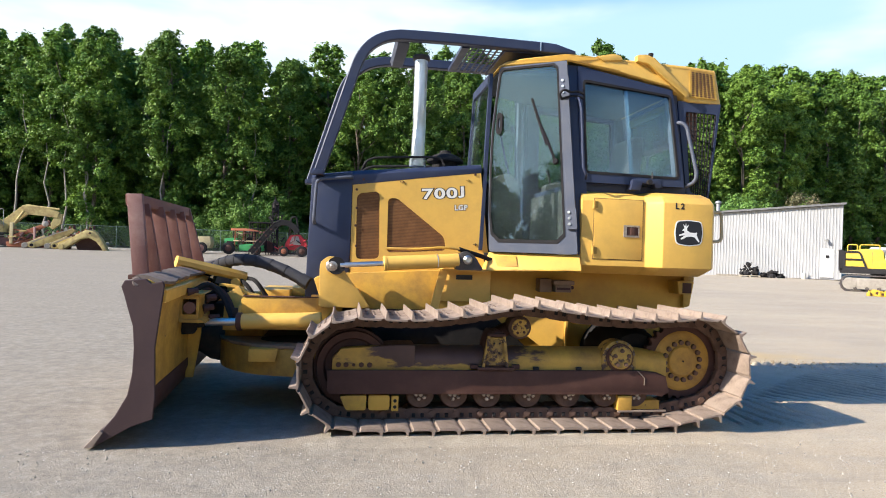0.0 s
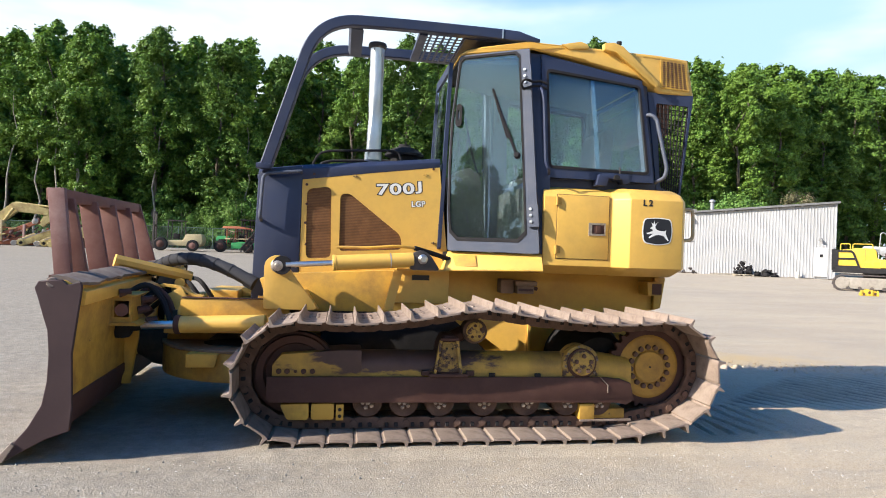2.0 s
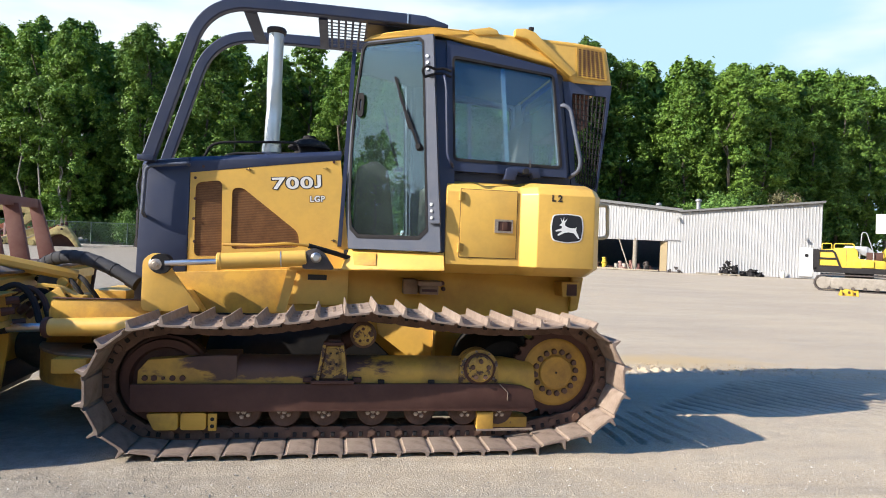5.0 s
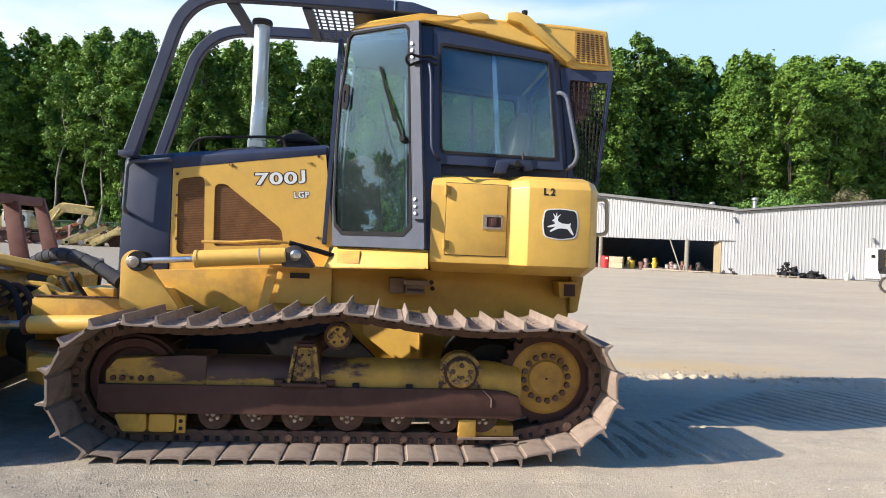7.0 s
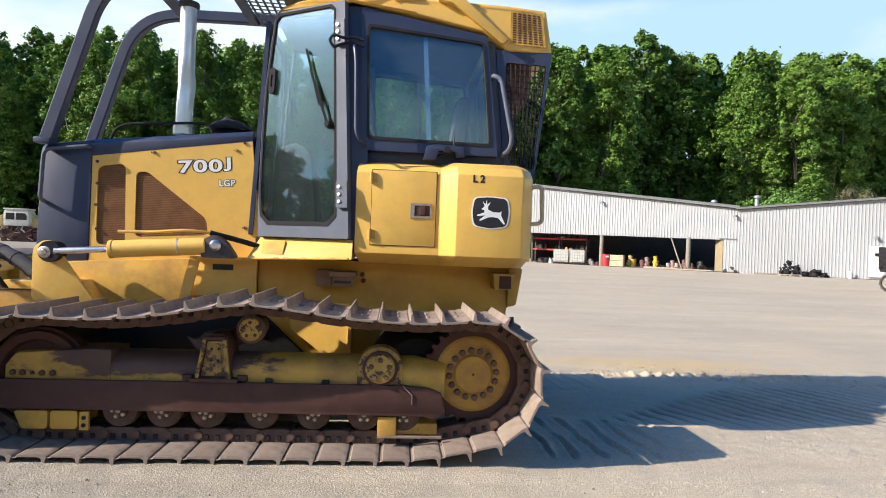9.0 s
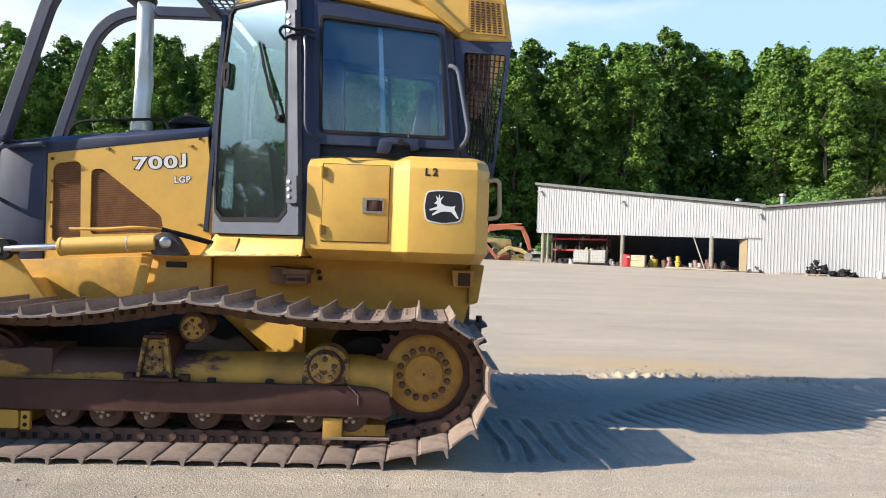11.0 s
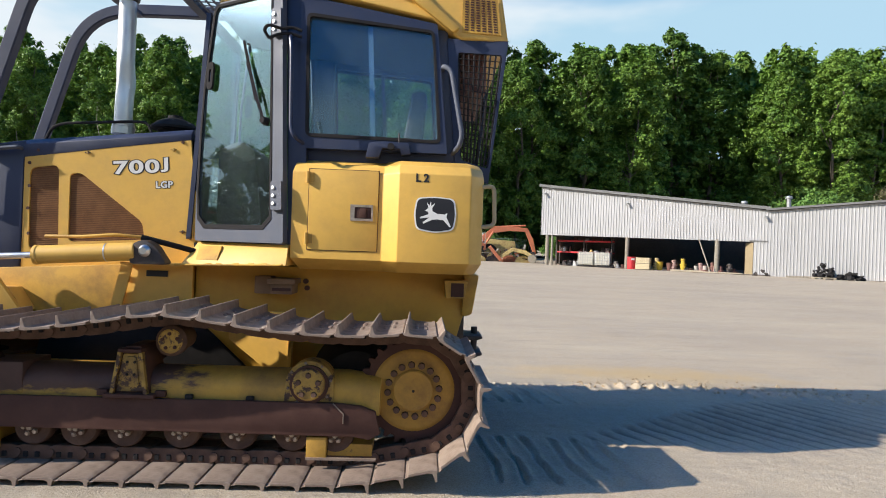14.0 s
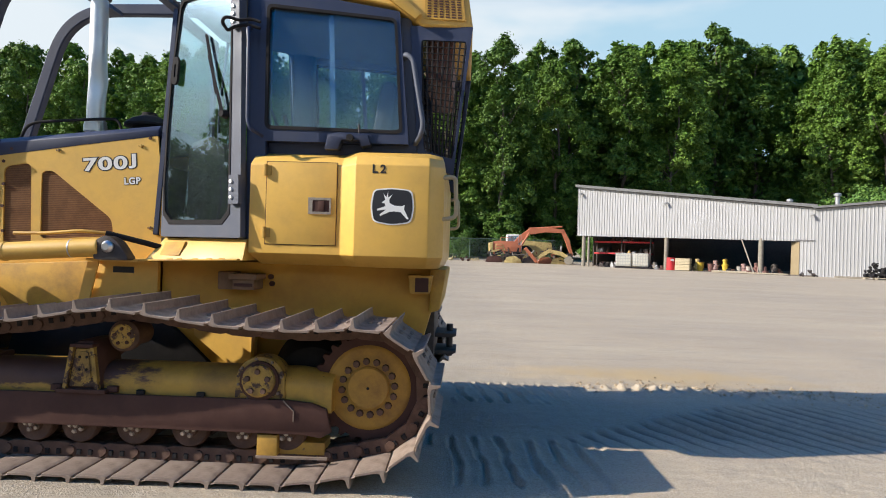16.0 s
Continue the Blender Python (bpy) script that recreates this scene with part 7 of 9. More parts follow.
def excavator(label, at, turn, scale, paint, under, boom_pts, stick_pts, bucket_at, cab_mat, weight_mat, with_cab=True, arm_mat=None, tail=0.38, slim=1.0):
    arm_mat = arm_mat or paint
    ex = thing("excavator", label, "excavator", at, turn)
    ex.matrix_basis = pose(*at, 0, 0, turn) @ Matrix.Scale(scale, 4)
    for v in (-0.95, 0.95):
        crawler(ex, 3.4, 0.82, 0.55, v, under, GREY_TRACK)
    part("turntable", cyl(B(), (0, 0, 0.55), (0, 0, 0.98), 0.6, seg=24), DARK_STEEL, ex)
    body = part("house", prism(B(), round_poly([(-1.75, 1.0), (-1.75, 1.95), (-1.2, 2.05), (0.35, 2.02), (0.6, 1.75), (1.0, 1.6), (1.0, 1.0)], 0.08, 3), -1.15, 1.15, 0.03), paint, ex)
    part("counterweight", prism(B(), round_poly([(-1.69 - tail * 0.92, 1.0), (-1.70 - tail, 1.84), (-1.70, 1.95), (-1.70, 1.0)], 0.10 if tail > 0.2 else 0.03, 4), -1.2, 1.2, 0.04), weight_mat, body)
    part("deck_skirt", box(B(), -1.70 - tail * 0.65, 1.05, -1.2, 1.2, 0.90 if tail < 0.2 else 0.94, 1.12 if tail < 0.2 else 1.05, 0.01), DARK_STEEL, body)
    part("side_vent", prism(B(), round_poly([(-1.5, 1.15), (-1.5, 1.75), (-0.75, 1.75), (-0.55, 1.15)], 0.05, 3), -1.165, -1.155), weight_mat, body)
    for i in range(2):
        part("vent_panel", box(B(), -1.42, -0.78 + 0.08 * (1 - i), -1.175, -1.162, 1.22 + 0.27 * i, 1.42 + 0.27 * i, 0.01), paint, body)
    rail = arc_path([(-1.0, -1.1, 2.0), (-1.0, -1.1, 2.38), (0.1, -1.1, 2.38), (0.1, -1.1, 2.0)], 0.08)
    part("hand_rail", sweep(B(), rail, disc(0.022, 8)), paint, body)
    part("hand_rail", sweep(B(), arc_path([(0.7, -1.0, 1.5), (0.7, -1.0, 2.75), (0.95, -1.0, 2.75), (1.0, -1.0, 1.5)], 0.12), disc(0.02, 8)), GALV, body)
    if with_cab:
        cabp = part("cab", prism(B(), round_poly([(-0.35, 1.05), (-0.35, 2.75), (0.85, 2.75), (1.15, 2.1), (1.15, 1.05)], 0.1, 3), 0.25, 1.15, 0.03), cab_mat, ex)
        part("cab_pane", prism(B(), round_poly([(-0.2, 1.85), (-0.2, 2.6), (0.75, 2.6), (0.98, 2.1), (0.98, 1.85)], 0.06, 3), 0.235, 0.245), GLASS_BLUE, cabp)
    bo = arm_piece("boom", boom_pts, 0.36, arm_mat, ex, 0.55 * slim, 0.5 * slim)
    arm_piece("stick", stick_pts, 0.30, arm_mat, bo, 0.5 * slim, 0.36 * slim)
    n = len(boom_pts) // 2
    part("boom_cylinder", cyl(B(), (boom_pts[0][0] + 0.5, -0.3, boom_pts[0][1] - 0.4), (boom_pts[n][0], -0.3, boom_pts[n][1] - 0.1), 0.09, seg=12), paint, bo)
    part("stick_cylinder", cyl(B(), (boom_pts[n][0], 0, boom_pts[n][1] + 0.34), (stick_pts[0][0], 0, stick_pts[0][1] + 0.30), 0.08, seg=12), paint, bo)
    if bucket_at:
        bucket_part(bucket_at, 0.5, 0.9, 100, DARK_STEEL, bo)
    return ex


# bright excavator near the shed's end, seen from its tail side
ye = thing("excavator", "bright yellow excavator with a black tail frame and dusty tracks", "excavator")
ye.matrix_basis = pose(22.55, 20.15, ground_z(22.55, 20.15) - 0.01, 0, 0, -43) @ Matrix.Scale(0.96, 4)
for v in (-0.95, 0.95):
    crawler(ye, 3.7, 0.82, 0.55, v, GREY_TRACK, DARK_STEEL)
part("turntable", cyl(B(), (0, 0, 0.55), (0, 0, 0.98), 0.6, seg=24), DARK_STEEL, ye)
body = part("house", prism(B(), round_poly([(-1.72, 1.05), (-1.72, 1.98), (-1.05, 2.06), (-0.95, 2.10), (-0.20, 2.10), (-0.10, 1.98), (-0.06, 1.60), (1.0, 1.52), (1.0, 1.05)], 0.07, 3), -1.15, 1.15, 0.03), CANARY, ye)
part("deck_skirt", box(B(), -1.86, 1.2, -1.2, 1.2, 0.90, 1.16, 0.015), BLACK, body, "thick black lower skirt")
part("tail_bumper", prism(B(), round_poly([(-1.90, 1.0), (-1.92, 2.02), (-1.72, 2.03), (-1.72, 1.0)], 0.03, 3), -1.2, 1.2, 0.02), BLACK, body, "black tail plate")
vent_o = [(-1.74, 1.16), (-1.74, 1.99), (-1.10, 1.99), (-0.98, 1.88), (-0.72, 1.16)]
part("vent_surround", frame_ring(B(), vent_o, [(-1.64, 1.24), (-1.64, 1.90), (-1.14, 1.90), (-1.06, 1.84), (-0.84, 1.24)], -1.20, -1.14), BLACK, body, "black panel surround")
part("vent_divider", box(B(), -1.66, -0.93, -1.195, -1.14, 1.53, 1.62, 0.01), BLACK, body)
part("panel_seam", box(B(), -0.55, -0.54, -1.156, -1.148, 1.25, 2.02), DARK_STEEL, body)
part("side_step", box(B(), 0.05, 0.55, -1.24, -1.12, 1.18, 1.50, 0.03), CANARY, body)
for x0, x1 in ((-1.55, -1.15), (-1.05, -0.25)):
    part("hand_rail", sweep(B(), arc_path([(x0, -1.08, 2.0), (x0, -1.08, 2.30), (x1, -1.08, 2.30), (x1, -1.08, 2.05)], 0.08), disc(0.025, 8)), CANARY, body)
part("hand_rail", sweep(B(), arc_path([(-0.02, -1.12, 1.55), (0.04, -1.12, 2.85), (0.22, -1.12, 2.85), (0.52, -1.12, 1.9), (0.52, -1.12, 1.5)], 0.10), disc(0.022, 8)), GALV, body, "grey tube hoop")
part("engine_hatch", prism(B(), round_poly([(-0.70, 2.08), (-0.60, 2.22), (0.30, 2.20), (0.60, 1.9), (0.6, 1.6)], 0.05, 3), -0.7, 0.6, 0.02), GALV, body)
part("engine_clutter", box(B(), 0.25, 0.9, -1.0, -0.5, 1.5, 1.92, 0.03), BROWN, body)
arm_piece("boom", [(0.9, 1.5), (1.6, 2.4), (2.6, 3.3), (4.2, 3.7), (5.6, 3.3)], 0.36, CANARY, ye, 0.55, 0.5)
bk = thing("coupler_part", "yellow quick coupler lying on gravel", "machine part", (19.05, 16.95, ground_z(19.05, 16.95)), -30)
bk.matrix_basis = pose(19.15, 17.05, ground_z(19.15, 17.05), 0, 0, -30) @ Matrix.Scale(0.46, 4)
part("coupler_body", prism(B(), round_poly([(-0.75, 0.0), (-0.7, 0.30), (-0.2, 0.62), (0.5, 0.45), (0.75, 0.0)], 0.08, 3), -0.22, 0.3, 0.03), CANARY, bk)
for x, z in ((-0.5, 0.16), (0.0, 0.30), (0.45, 0.20)):
    part("coupler_lug", lathe(B(), (x, -0.30, z), (0, 1, 0), [(0, 0), (0, 0.12), (0.10, 0.14), (0.68, 0.12), (0.68, 0)], 12), BROWN, bk)
for x in (-0.65, 0.15, 0.6):
    part("coupler_cheek", prism(B(), [(x - 0.10, 0.0), (x - 0.06, 0.52), (x + 0.05, 0.50), (x + 0.12, 0.0)], -0.34, -0.22, 0.015), CANARY, bk)

# orange excavator beside the shed with its arm folded to the ground
excavator("orange excavator with its arm lowered beside the shed", (4.5, 50.5, ground_z(4.5, 50.5)), 0, 0.90, ORANGE, DARK_STEEL,
               [(0.3, 1.6), (0.9, 2.3), (1.8, 3.0), (3.4, 3.25), (5.1, 3.15)], [(5.0, 3.3), (5.55, 2.2), (6.0, 0.8)], (5.9, 0.55), WHITE, OLD_YELLOW, slim=0.72)
rb = random.Random(33)
for k, (x, y) in enumerate(((3.0, 49.2), (4.6, 49.0), (6.1, 49.3), (7.4, 49.0), (8.5, 48.8))):
    t = thing("scrap_part", "mixed rusty and yellow scrap parts beside a machine", "scrap", (x, y, ground_z(x, y)), 0, "scrap beside the orange excavator")
    part("scrap_base", prism(B(), round_poly([(-0.7, 0.0), (-0.5, 0.45), (0.2, 0.6), (0.7, 0.3), (0.8, 0.0)], 0.08, 2), -0.4, 0.4, 0.03), (BROWN, OLD_YELLOW, DARK_STEEL, RUST, OLD_YELLOW)[k], t)
    for i in range(9):
        px_, pz_ = rb.uniform(-0.7, 0.6), rb.uniform(0.15, 1.0)
        a, ln = rb.uniform(-0.6, 2.2), rb.uniform(0.25, 0.8)
        part("scrap_bar", sweep(B(), [(px_, -0.3, pz_), (px_ + ln * math.cos(a), -0.35, max(0.1, pz_ + ln * math.sin(a) * 0.7))], rect(rb.uniform(0.07, 0.18), rb.uniform(0.06, 0.14), 0.01)), rb.choice((OLD_YELLOW, BROWN, PALE_STEEL, DARK_STEEL, RUST, BLACK)), t)
# old excavator at the fence
excavator("faded yellow old excavator, arm raised, by the fence", (-31.2, 50.9, ground_z(-31.2, 50.9)), 4, 1.12, OLD_YELLOW, RED_BROWN,
               [(0.5, 1.5), (1.15, 2.0), (2.0, 2.78), (3.0, 2.72), (4.25, 2.50)], [(4.25, 2.62), (4.15, 2.0), (3.75, 1.5)], None, OLD_YELLOW, OLD_YELLOW, False)
rb = random.Random(90)
wreck = thing("stripped_chassis", "rusty stripped machine chassis in front of an old excavator", "machine part", (-28.0, 49.9, ground_z(-28.0, 49.9)), 3, "spare machine parts")
part("chassis_base", prism(B(), round_poly([(-1.5, 0.05), (-1.6, 0.45), (-0.4, 0.62), (0.9, 0.5), (1.2, 0.05)], 0.08, 3), -0.5, 0.5, 0.03), RUST, wreck)
part("deck_beam", sweep(B(), [(-1.4, -0.4, 0.75), (1.5, -0.35, 2.0)], rect(0.26, 0.30, 0.03)), RUST, wreck)
part("deck_beam", sweep(B(), [(-0.7, 0.3, 0.5), (1.3, 0.2, 2.25)], rect(0.2, 0.22, 0.03)), RED_BROWN, wreck)
part("upright", box(B(), -1.30, -1.06, -0.6, -0.4, 0.3, 2.0, 0.02), TAN_PAINT, wreck)
part("upright", box(B(), 0.42, 0.58, -0.65, -0.5, 0.2, 1.7, 0.02), PINK_STEEL, wreck)
part("cross_tube", cyl(B(), (-1.2, -0.5, 1.45), (0.6, -0.5, 1.25), 0.06, seg=10), RUST, wreck)
part("pale_casting", lathe(B(), (1.25, -0.5, 2.0), (0.3, -1, 0.2), [(-0.2, 0.1), (-0.1, 0.25), (0.1, 0.22), (0.16, 0.1), (0.16, 0.0)], 12), PALE_STEEL, wreck)
for i in range(26):
    x, z = rb.uniform(-1.5, 1.3), rb.uniform(0.2, 1.3)
    a = rb.uniform(-1.2, 1.2)
    ln = rb.uniform(0.2, 0.6)
    y = -rb.uniform(0.45, 0.75)
    part("loose_bracket", sweep(B(), [(x, y, z), (x + ln * math.cos(a), y + 0.05, max(0.12, z + ln * math.sin(a)))], rect(rb.uniform(0.06, 0.14), rb.uniform(0.05, 0.12), 0.01)), rb.choice((RUST, RED_BROWN, PINK_STEEL, BROWN, RUST, OLD_YELLOW)), wreck)
wc = thing("machine_cab", "white machine cab standing on dark scrap by the fence", "machine part", (-31.75, 49.7, ground_z(-31.75, 49.7)), 2, "spare machine parts")
part("cab_shell", prism(B(), round_poly([(-0.95, 1.30), (-0.98, 2.45), (-0.85, 2.68), (0.80, 2.66), (0.98, 2.30), (1.0, 1.30)], 0.10, 3), -0.55, 0.6, 0.03), PLASTIC, wc)
part("cab_roof", box(B(), -0.98, 0.92, -0.62, 0.66, 2.64, 2.74, 0.03), PLASTIC, wc)
part("cab_pane", prism(B(), round_poly([(-0.80, 1.80), (-0.80, 2.35), (-0.15, 2.35), (-0.15, 1.80)], 0.06, 3), -0.562, -0.548), BLACK, wc)
part("cab_pane", prism(B(), round_poly([(-0.02, 1.80), (-0.02, 2.35), (0.70, 2.35), (0.82, 2.1), (0.82, 1.80)], 0.06, 3), -0.562, -0.548), BLACK, wc)
part("cab_base", prism(B(), round_poly([(-1.2, 0.0), (-1.1, 1.2), (0.2, 1.35), (1.1, 1.2), (1.2, 0.0)], 0.08, 3), -0.45, 0.5, 0.03), BROWN, wc)
for i in range(22):
    x, z = rb.uniform(-1.3, 1.1), rb.uniform(0.1, 1.2)
    a, ln = rb.uniform(-0.8, 1.6), rb.uniform(0.2, 0.6)
    part("loose_bracket", sweep(B(), [(x, -0.5, z), (x + ln * math.cos(a), -0.54, max(0.1, z + ln * math.sin(a)))], rect(rb.uniform(0.05, 0.14), 0.08, 0.01)), rb.choice((BLACK, BROWN, DARK_STEEL, PALE_STEEL, RED_BROWN)), wc)
# spare sticks on the ground
for x, y, tr, ln in ((-27.15, 48.9, 14, 3.1), (-25.35, 48.6, 14, 2.9)):
    t = thing("excavator_stick", "spare faded yellow excavator stick lying on the yard", "machine part", (x, y, ground_z(x, y)), tr, "spare machine parts")
    part("stick_beam", prism(B(), [(-0.30, 0.08), (-0.42, 0.30), (-0.25, 0.52), (ln * 0.45, 1.28), (ln * 0.82, 1.72), (ln * 0.9, 1.55), (ln * 0.75, 1.15), (ln * 0.5, 0.72), (0.15, 0.10)], -0.26, 0.26, 0.02), OLD_YELLOW, t)
    part("stick_rib", sweep(B(), [(-0.2, -0.27, 0.50), (ln * 0.45, -0.27, 1.24), (ln * 0.8, -0.27, 1.66)], rect(0.05, 0.07)), PALE_STEEL, t)
    part("stick_foot", cyl(B(), (-0.22, -0.34, 0.26), (-0.22, 0.34, 0.26), 0.25, seg=16, bev=0.02), OLD_YELLOW, t)
    part("foot_bore", cyl(B(), (-0.22, -0.36, 0.26), (-0.22, -0.33, 0.26), 0.12, seg=14), BLACK, t)
    part("second_foot", cyl(B(), (-0.75, -0.1, 0.22), (-0.75, 0.4, 0.22), 0.22, seg=14, bev=0.02), PALE_STEEL, t)
    part("link_bar", sweep(B(), [(-0.75, 0.15, 0.25), (0.6, 0.2, 1.0)], rect(0.2, 0.2, 0.02)), TAN_PAINT, t)
    part("prop_block", box(B(), ln * 0.62, ln * 0.80, -0.2, 0.2, 0.0, 1.1, 0.02), BROWN, t)
    for i in range(7):
        f = 0.3 + 0.09 * i
        part("stick_lug", prism(B(), [(ln * f - 0.12, 0.5 + 1.35 * f), (ln * f - 0.04, 0.86 + 1.35 * f), (ln * f + 0.10, 0.84 + 1.35 * f), (ln * f + 0.16, 0.55 + 1.35 * f)], -0.24 + 0.05 * i, -0.10 + 0.05 * i, 0.012, 1), (BROWN, PALE_STEEL, RUST)[i % 3], t)
t = thing("bent_boom", "cranked faded yellow boom resting on the yard", "machine part", (-22.5, 48.3, ground_z(-22.5, 48.3)), 6, "spare machine parts")
shell = [(0.95, 0.0), (0.55, 0.85), (0.10, 1.48), (-0.62, 1.62), (-1.2, 1.25), (-2.2, 0.55), (-2.5, 0.30), (-2.45, 0.06), (-2.15, 0.05)]
inn = [(-1.5, 0.48), (-0.95, 0.90), (-0.35, 0.98), (0.15, 0.72), (0.55, 0.2), (0.66, 0.0)]
part("boom_shell", prism(B(), shell + inn, -0.4, 0.4, 0.02), OLD_YELLOW, t)
# brown sheet filling the arch, put in for the dark space beneath it
part("arch_dark_fill", prism(B(), [(-1.5, 0.44), (-0.95, 0.86), (-0.35, 0.94), (0.15, 0.68), (0.6, 0.0), (-1.3, 0.0)], 0.22, 0.34), BROWN, t)
part("foot_boss", cyl(B(), (-2.33, -0.45, 0.22), (-2.33, 0.45, 0.22), 0.22, seg=16, bev=0.02), OLD_YELLOW, t)
part("boom_pin", cyl(B(), (-0.3, -0.46, 1.36), (-0.3, 0.46, 1.36), 0.09, seg=12), BROWN, t)
for i in range(5):
    part("pipe_clip", box(B(), -1.6 + 0.3 * i, -1.5 + 0.3 * i, -0.3, 0.1, 0.98 + 0.17 * i, 1.22 + 0.15 * i, 0.01), (BROWN, RUST)[i % 2], t)


def tyre(parent, x, y, z, r, w, rim_mat):
    ty = part("wheel", lathe(B(), (x, y - w / 2, z), (0, 1, 0), [(0.0, r * 0.5), (0.0, r * 0.86), (w * 0.15, r), (w * 0.85, r), (w, r * 0.86), (w, r * 0.5)], 24), BLACK, parent)
    part("rim", lathe(B(), (x, y - w / 2, z), (0, 1, 0), [(-0.05, 0.0), (-0.05, r * 0.2), (-0.02, r * 0.3), (-0.015, r * 0.52), (0.0, r * 0.56), (w, r * 0.52), (w + 0.02, 0.0)], 20), rim_mat, ty)


fl = thing("forklift", "tan rough-terrain forklift parked by the fence", "forklift", (-15.9, 50.0, ground_z(-15.9, 50.0)), 0)
part("chassis", prism(B(), round_poly([(-1.5, 0.45), (-1.5, 0.80), (-0.6, 0.88), (0.55, 0.92), (0.75, 1.42), (2.0, 1.46), (2.1, 0.9), (1.95, 0.45)], 0.06, 3), -0.75, 0.75, 0.03), TAN_PAINT, fl)
tyre(fl, -1.15, -0.85, 0.55, 0.55, 0.4, BROWN)
tyre(fl, 1.35, -0.8, 0.48, 0.48, 0.36, RED_BROWN)
for v in (-0.35, 0.35):
    part("mast_rail", box(B(), -1.95, -1.80, v - 0.06, v + 0.06, 0.15, 3.2, 0.01), DARK_STEEL, fl)
    part("canopy_post", cyl(B(), (-0.7, v * 1.8, 1.0), (-0.65, v * 1.8, 2.5), 0.04, seg=8), DARK_STEEL, fl)
    part("canopy_post", cyl(B(), (0.45, v * 1.8, 1.3), (0.40, v * 1.8, 2.5), 0.04, seg=8), DARK_STEEL, fl)
    part("fork", prism(B(), [(-2.0, 0.12), (-1.92, 0.9), (-1.98, 0.9), (-2.08, 0.16), (-3.1, 0.12), (-3.1, 0.08)], v - 0.05, v + 0.05), DARK_STEEL, fl)
for z in (0.9, 2.0, 3.1):
    part("mast_cross", box(B(), -1.93, -1.82, -0.35, 0.35, z, z + 0.14), DARK_STEEL, fl)
part("canopy", box(B(), -0.8, 0.55, -0.7, 0.7, 2.5, 2.56, 0.01), DARK_STEEL, fl)
part("driver_seat", box(B(), -0.35, 0.1, -0.25, 0.25, 1.0, 1.45, 0.05), BLACK, fl)

gt = thing("tractor", "green compact tractor with an orange canopy", "tractor", (-11.2, 50.5, ground_z(-11.2, 50.5)), 0)
part("bonnet", prism(B(), round_poly([(-1.65, 0.85), (-1.70, 1.20), (-1.55, 1.38), (-0.62, 1.42), (-0.55, 0.85)], 0.1, 3), -0.42, 0.42, 0.04), GREEN, gt)
part("bonnet_vent", box(B(), -1.45, -0.75, -0.428, -0.415, 0.95, 1.12, 0.01), BLACK, gt)
part("rear_body", prism(B(), round_poly([(-0.4, 0.35), (-0.4, 0.85), (0.3, 0.95), (1.5, 0.9), (1.6, 0.35)], 0.08, 3), -0.6, 0.6, 0.03), GREEN, gt)
tyre(gt, -1.25, -0.65, 0.52, 0.52, 0.30, BROWN)
tyre(gt, 1.0, -0.7, 0.46, 0.46, 0.38, BROWN)
for x in (-0.80, -0.1, 0.75):
    part("canopy_post", sweep(B(), [(x, -0.5, 0.7), (x + 0.04, -0.5, 2.10)], rect(0.10, 0.09, 0.01)), RUST, gt)
    part("canopy_post", sweep(B(), [(x, 0.5, 0.7), (x + 0.04, 0.5, 2.10)], rect(0.10, 0.09, 0.01)), BROWN, gt)
part("canopy", prism(B(), round_poly([(-1.15, 2.05), (-1.10, 2.22), (0.2, 2.26), (1.15, 2.12), (1.15, 2.02), (0.1, 2.06)], 0.03, 2), -0.65, 0.65, 0.015), ORANGE, gt)
part("cross_shelf", box(B(), -0.9, 1.35, -0.62, 0.3, 1.12, 1.24, 0.02), TAN_PAINT, gt)
part("driver_seat", box(B(), 0.15, 0.55, -0.25, 0.25, 0.95, 1.45, 0.05), BLACK, gt)
part("exhaust_stub", cyl(B(), (-1.0, 0.1, 1.3), (-1.0, 0.1, 2.0), 0.05, seg=8), BLACK, gt)
rb = random.Random(17)
for i in range(30):
    x, z = rb.uniform(-0.7, 1.7), rb.uniform(0.75, 1.95)
    a, ln = rb.uniform(-0.6, 1.9), rb.uniform(0.2, 0.55)
    part("rig_bracket", sweep(B(), [(x, -0.6, z), (x + ln * math.cos(a), -0.62, z + ln * math.sin(a) * 0.6)], rect(rb.uniform(0.04, 0.10), rb.uniform(0.04, 0.09), 0.008)), rb.choice((RUST, BLACK, BROWN, TAN_PAINT, BLACK, RED_BROWN)), gt)
cn = thing("canopy_frame", "dark open canopy frame of a machine behind the tractor", "machine", (-9.9, 52.0, ground_z(-9.9, 52.0)), 0)
for x in (-1.1, -0.4, 0.35, 1.0):
    part("post", sweep(B(), [(x, -0.5, 0.0), (x, -0.5, 2.85)], rect(0.09, 0.09, 0.01)), BLACK, cn)
    part("post", sweep(B(), [(x + 0.1, 0.5, 0.0), (x + 0.1, 0.5, 2.85)], rect(0.09, 0.09, 0.01)), BLACK, cn)
part("roof_sheet", box(B(), -1.25, 1.2, -0.7, 0.7, 2.80, 2.90, 0.02), BLACK, cn)
part("cross_bar", box(B(), -1.1, 1.05, -0.56, -0.48, 2.25, 2.33, 0.01), BLACK, cn)
part("engine_box", prism(B(), round_poly([(-0.9, 0.2), (-0.9, 1.0), (0.2, 1.3), (1.0, 1.1), (1.1, 0.2)], 0.08, 3), -0.45, 0.5, 0.03), BROWN, cn)
rm = thing("red_loader", "red and black skid loader with a raised dark arm", "loader", (-6.9, 49.5, ground_z(-6.9, 49.5)), 0)
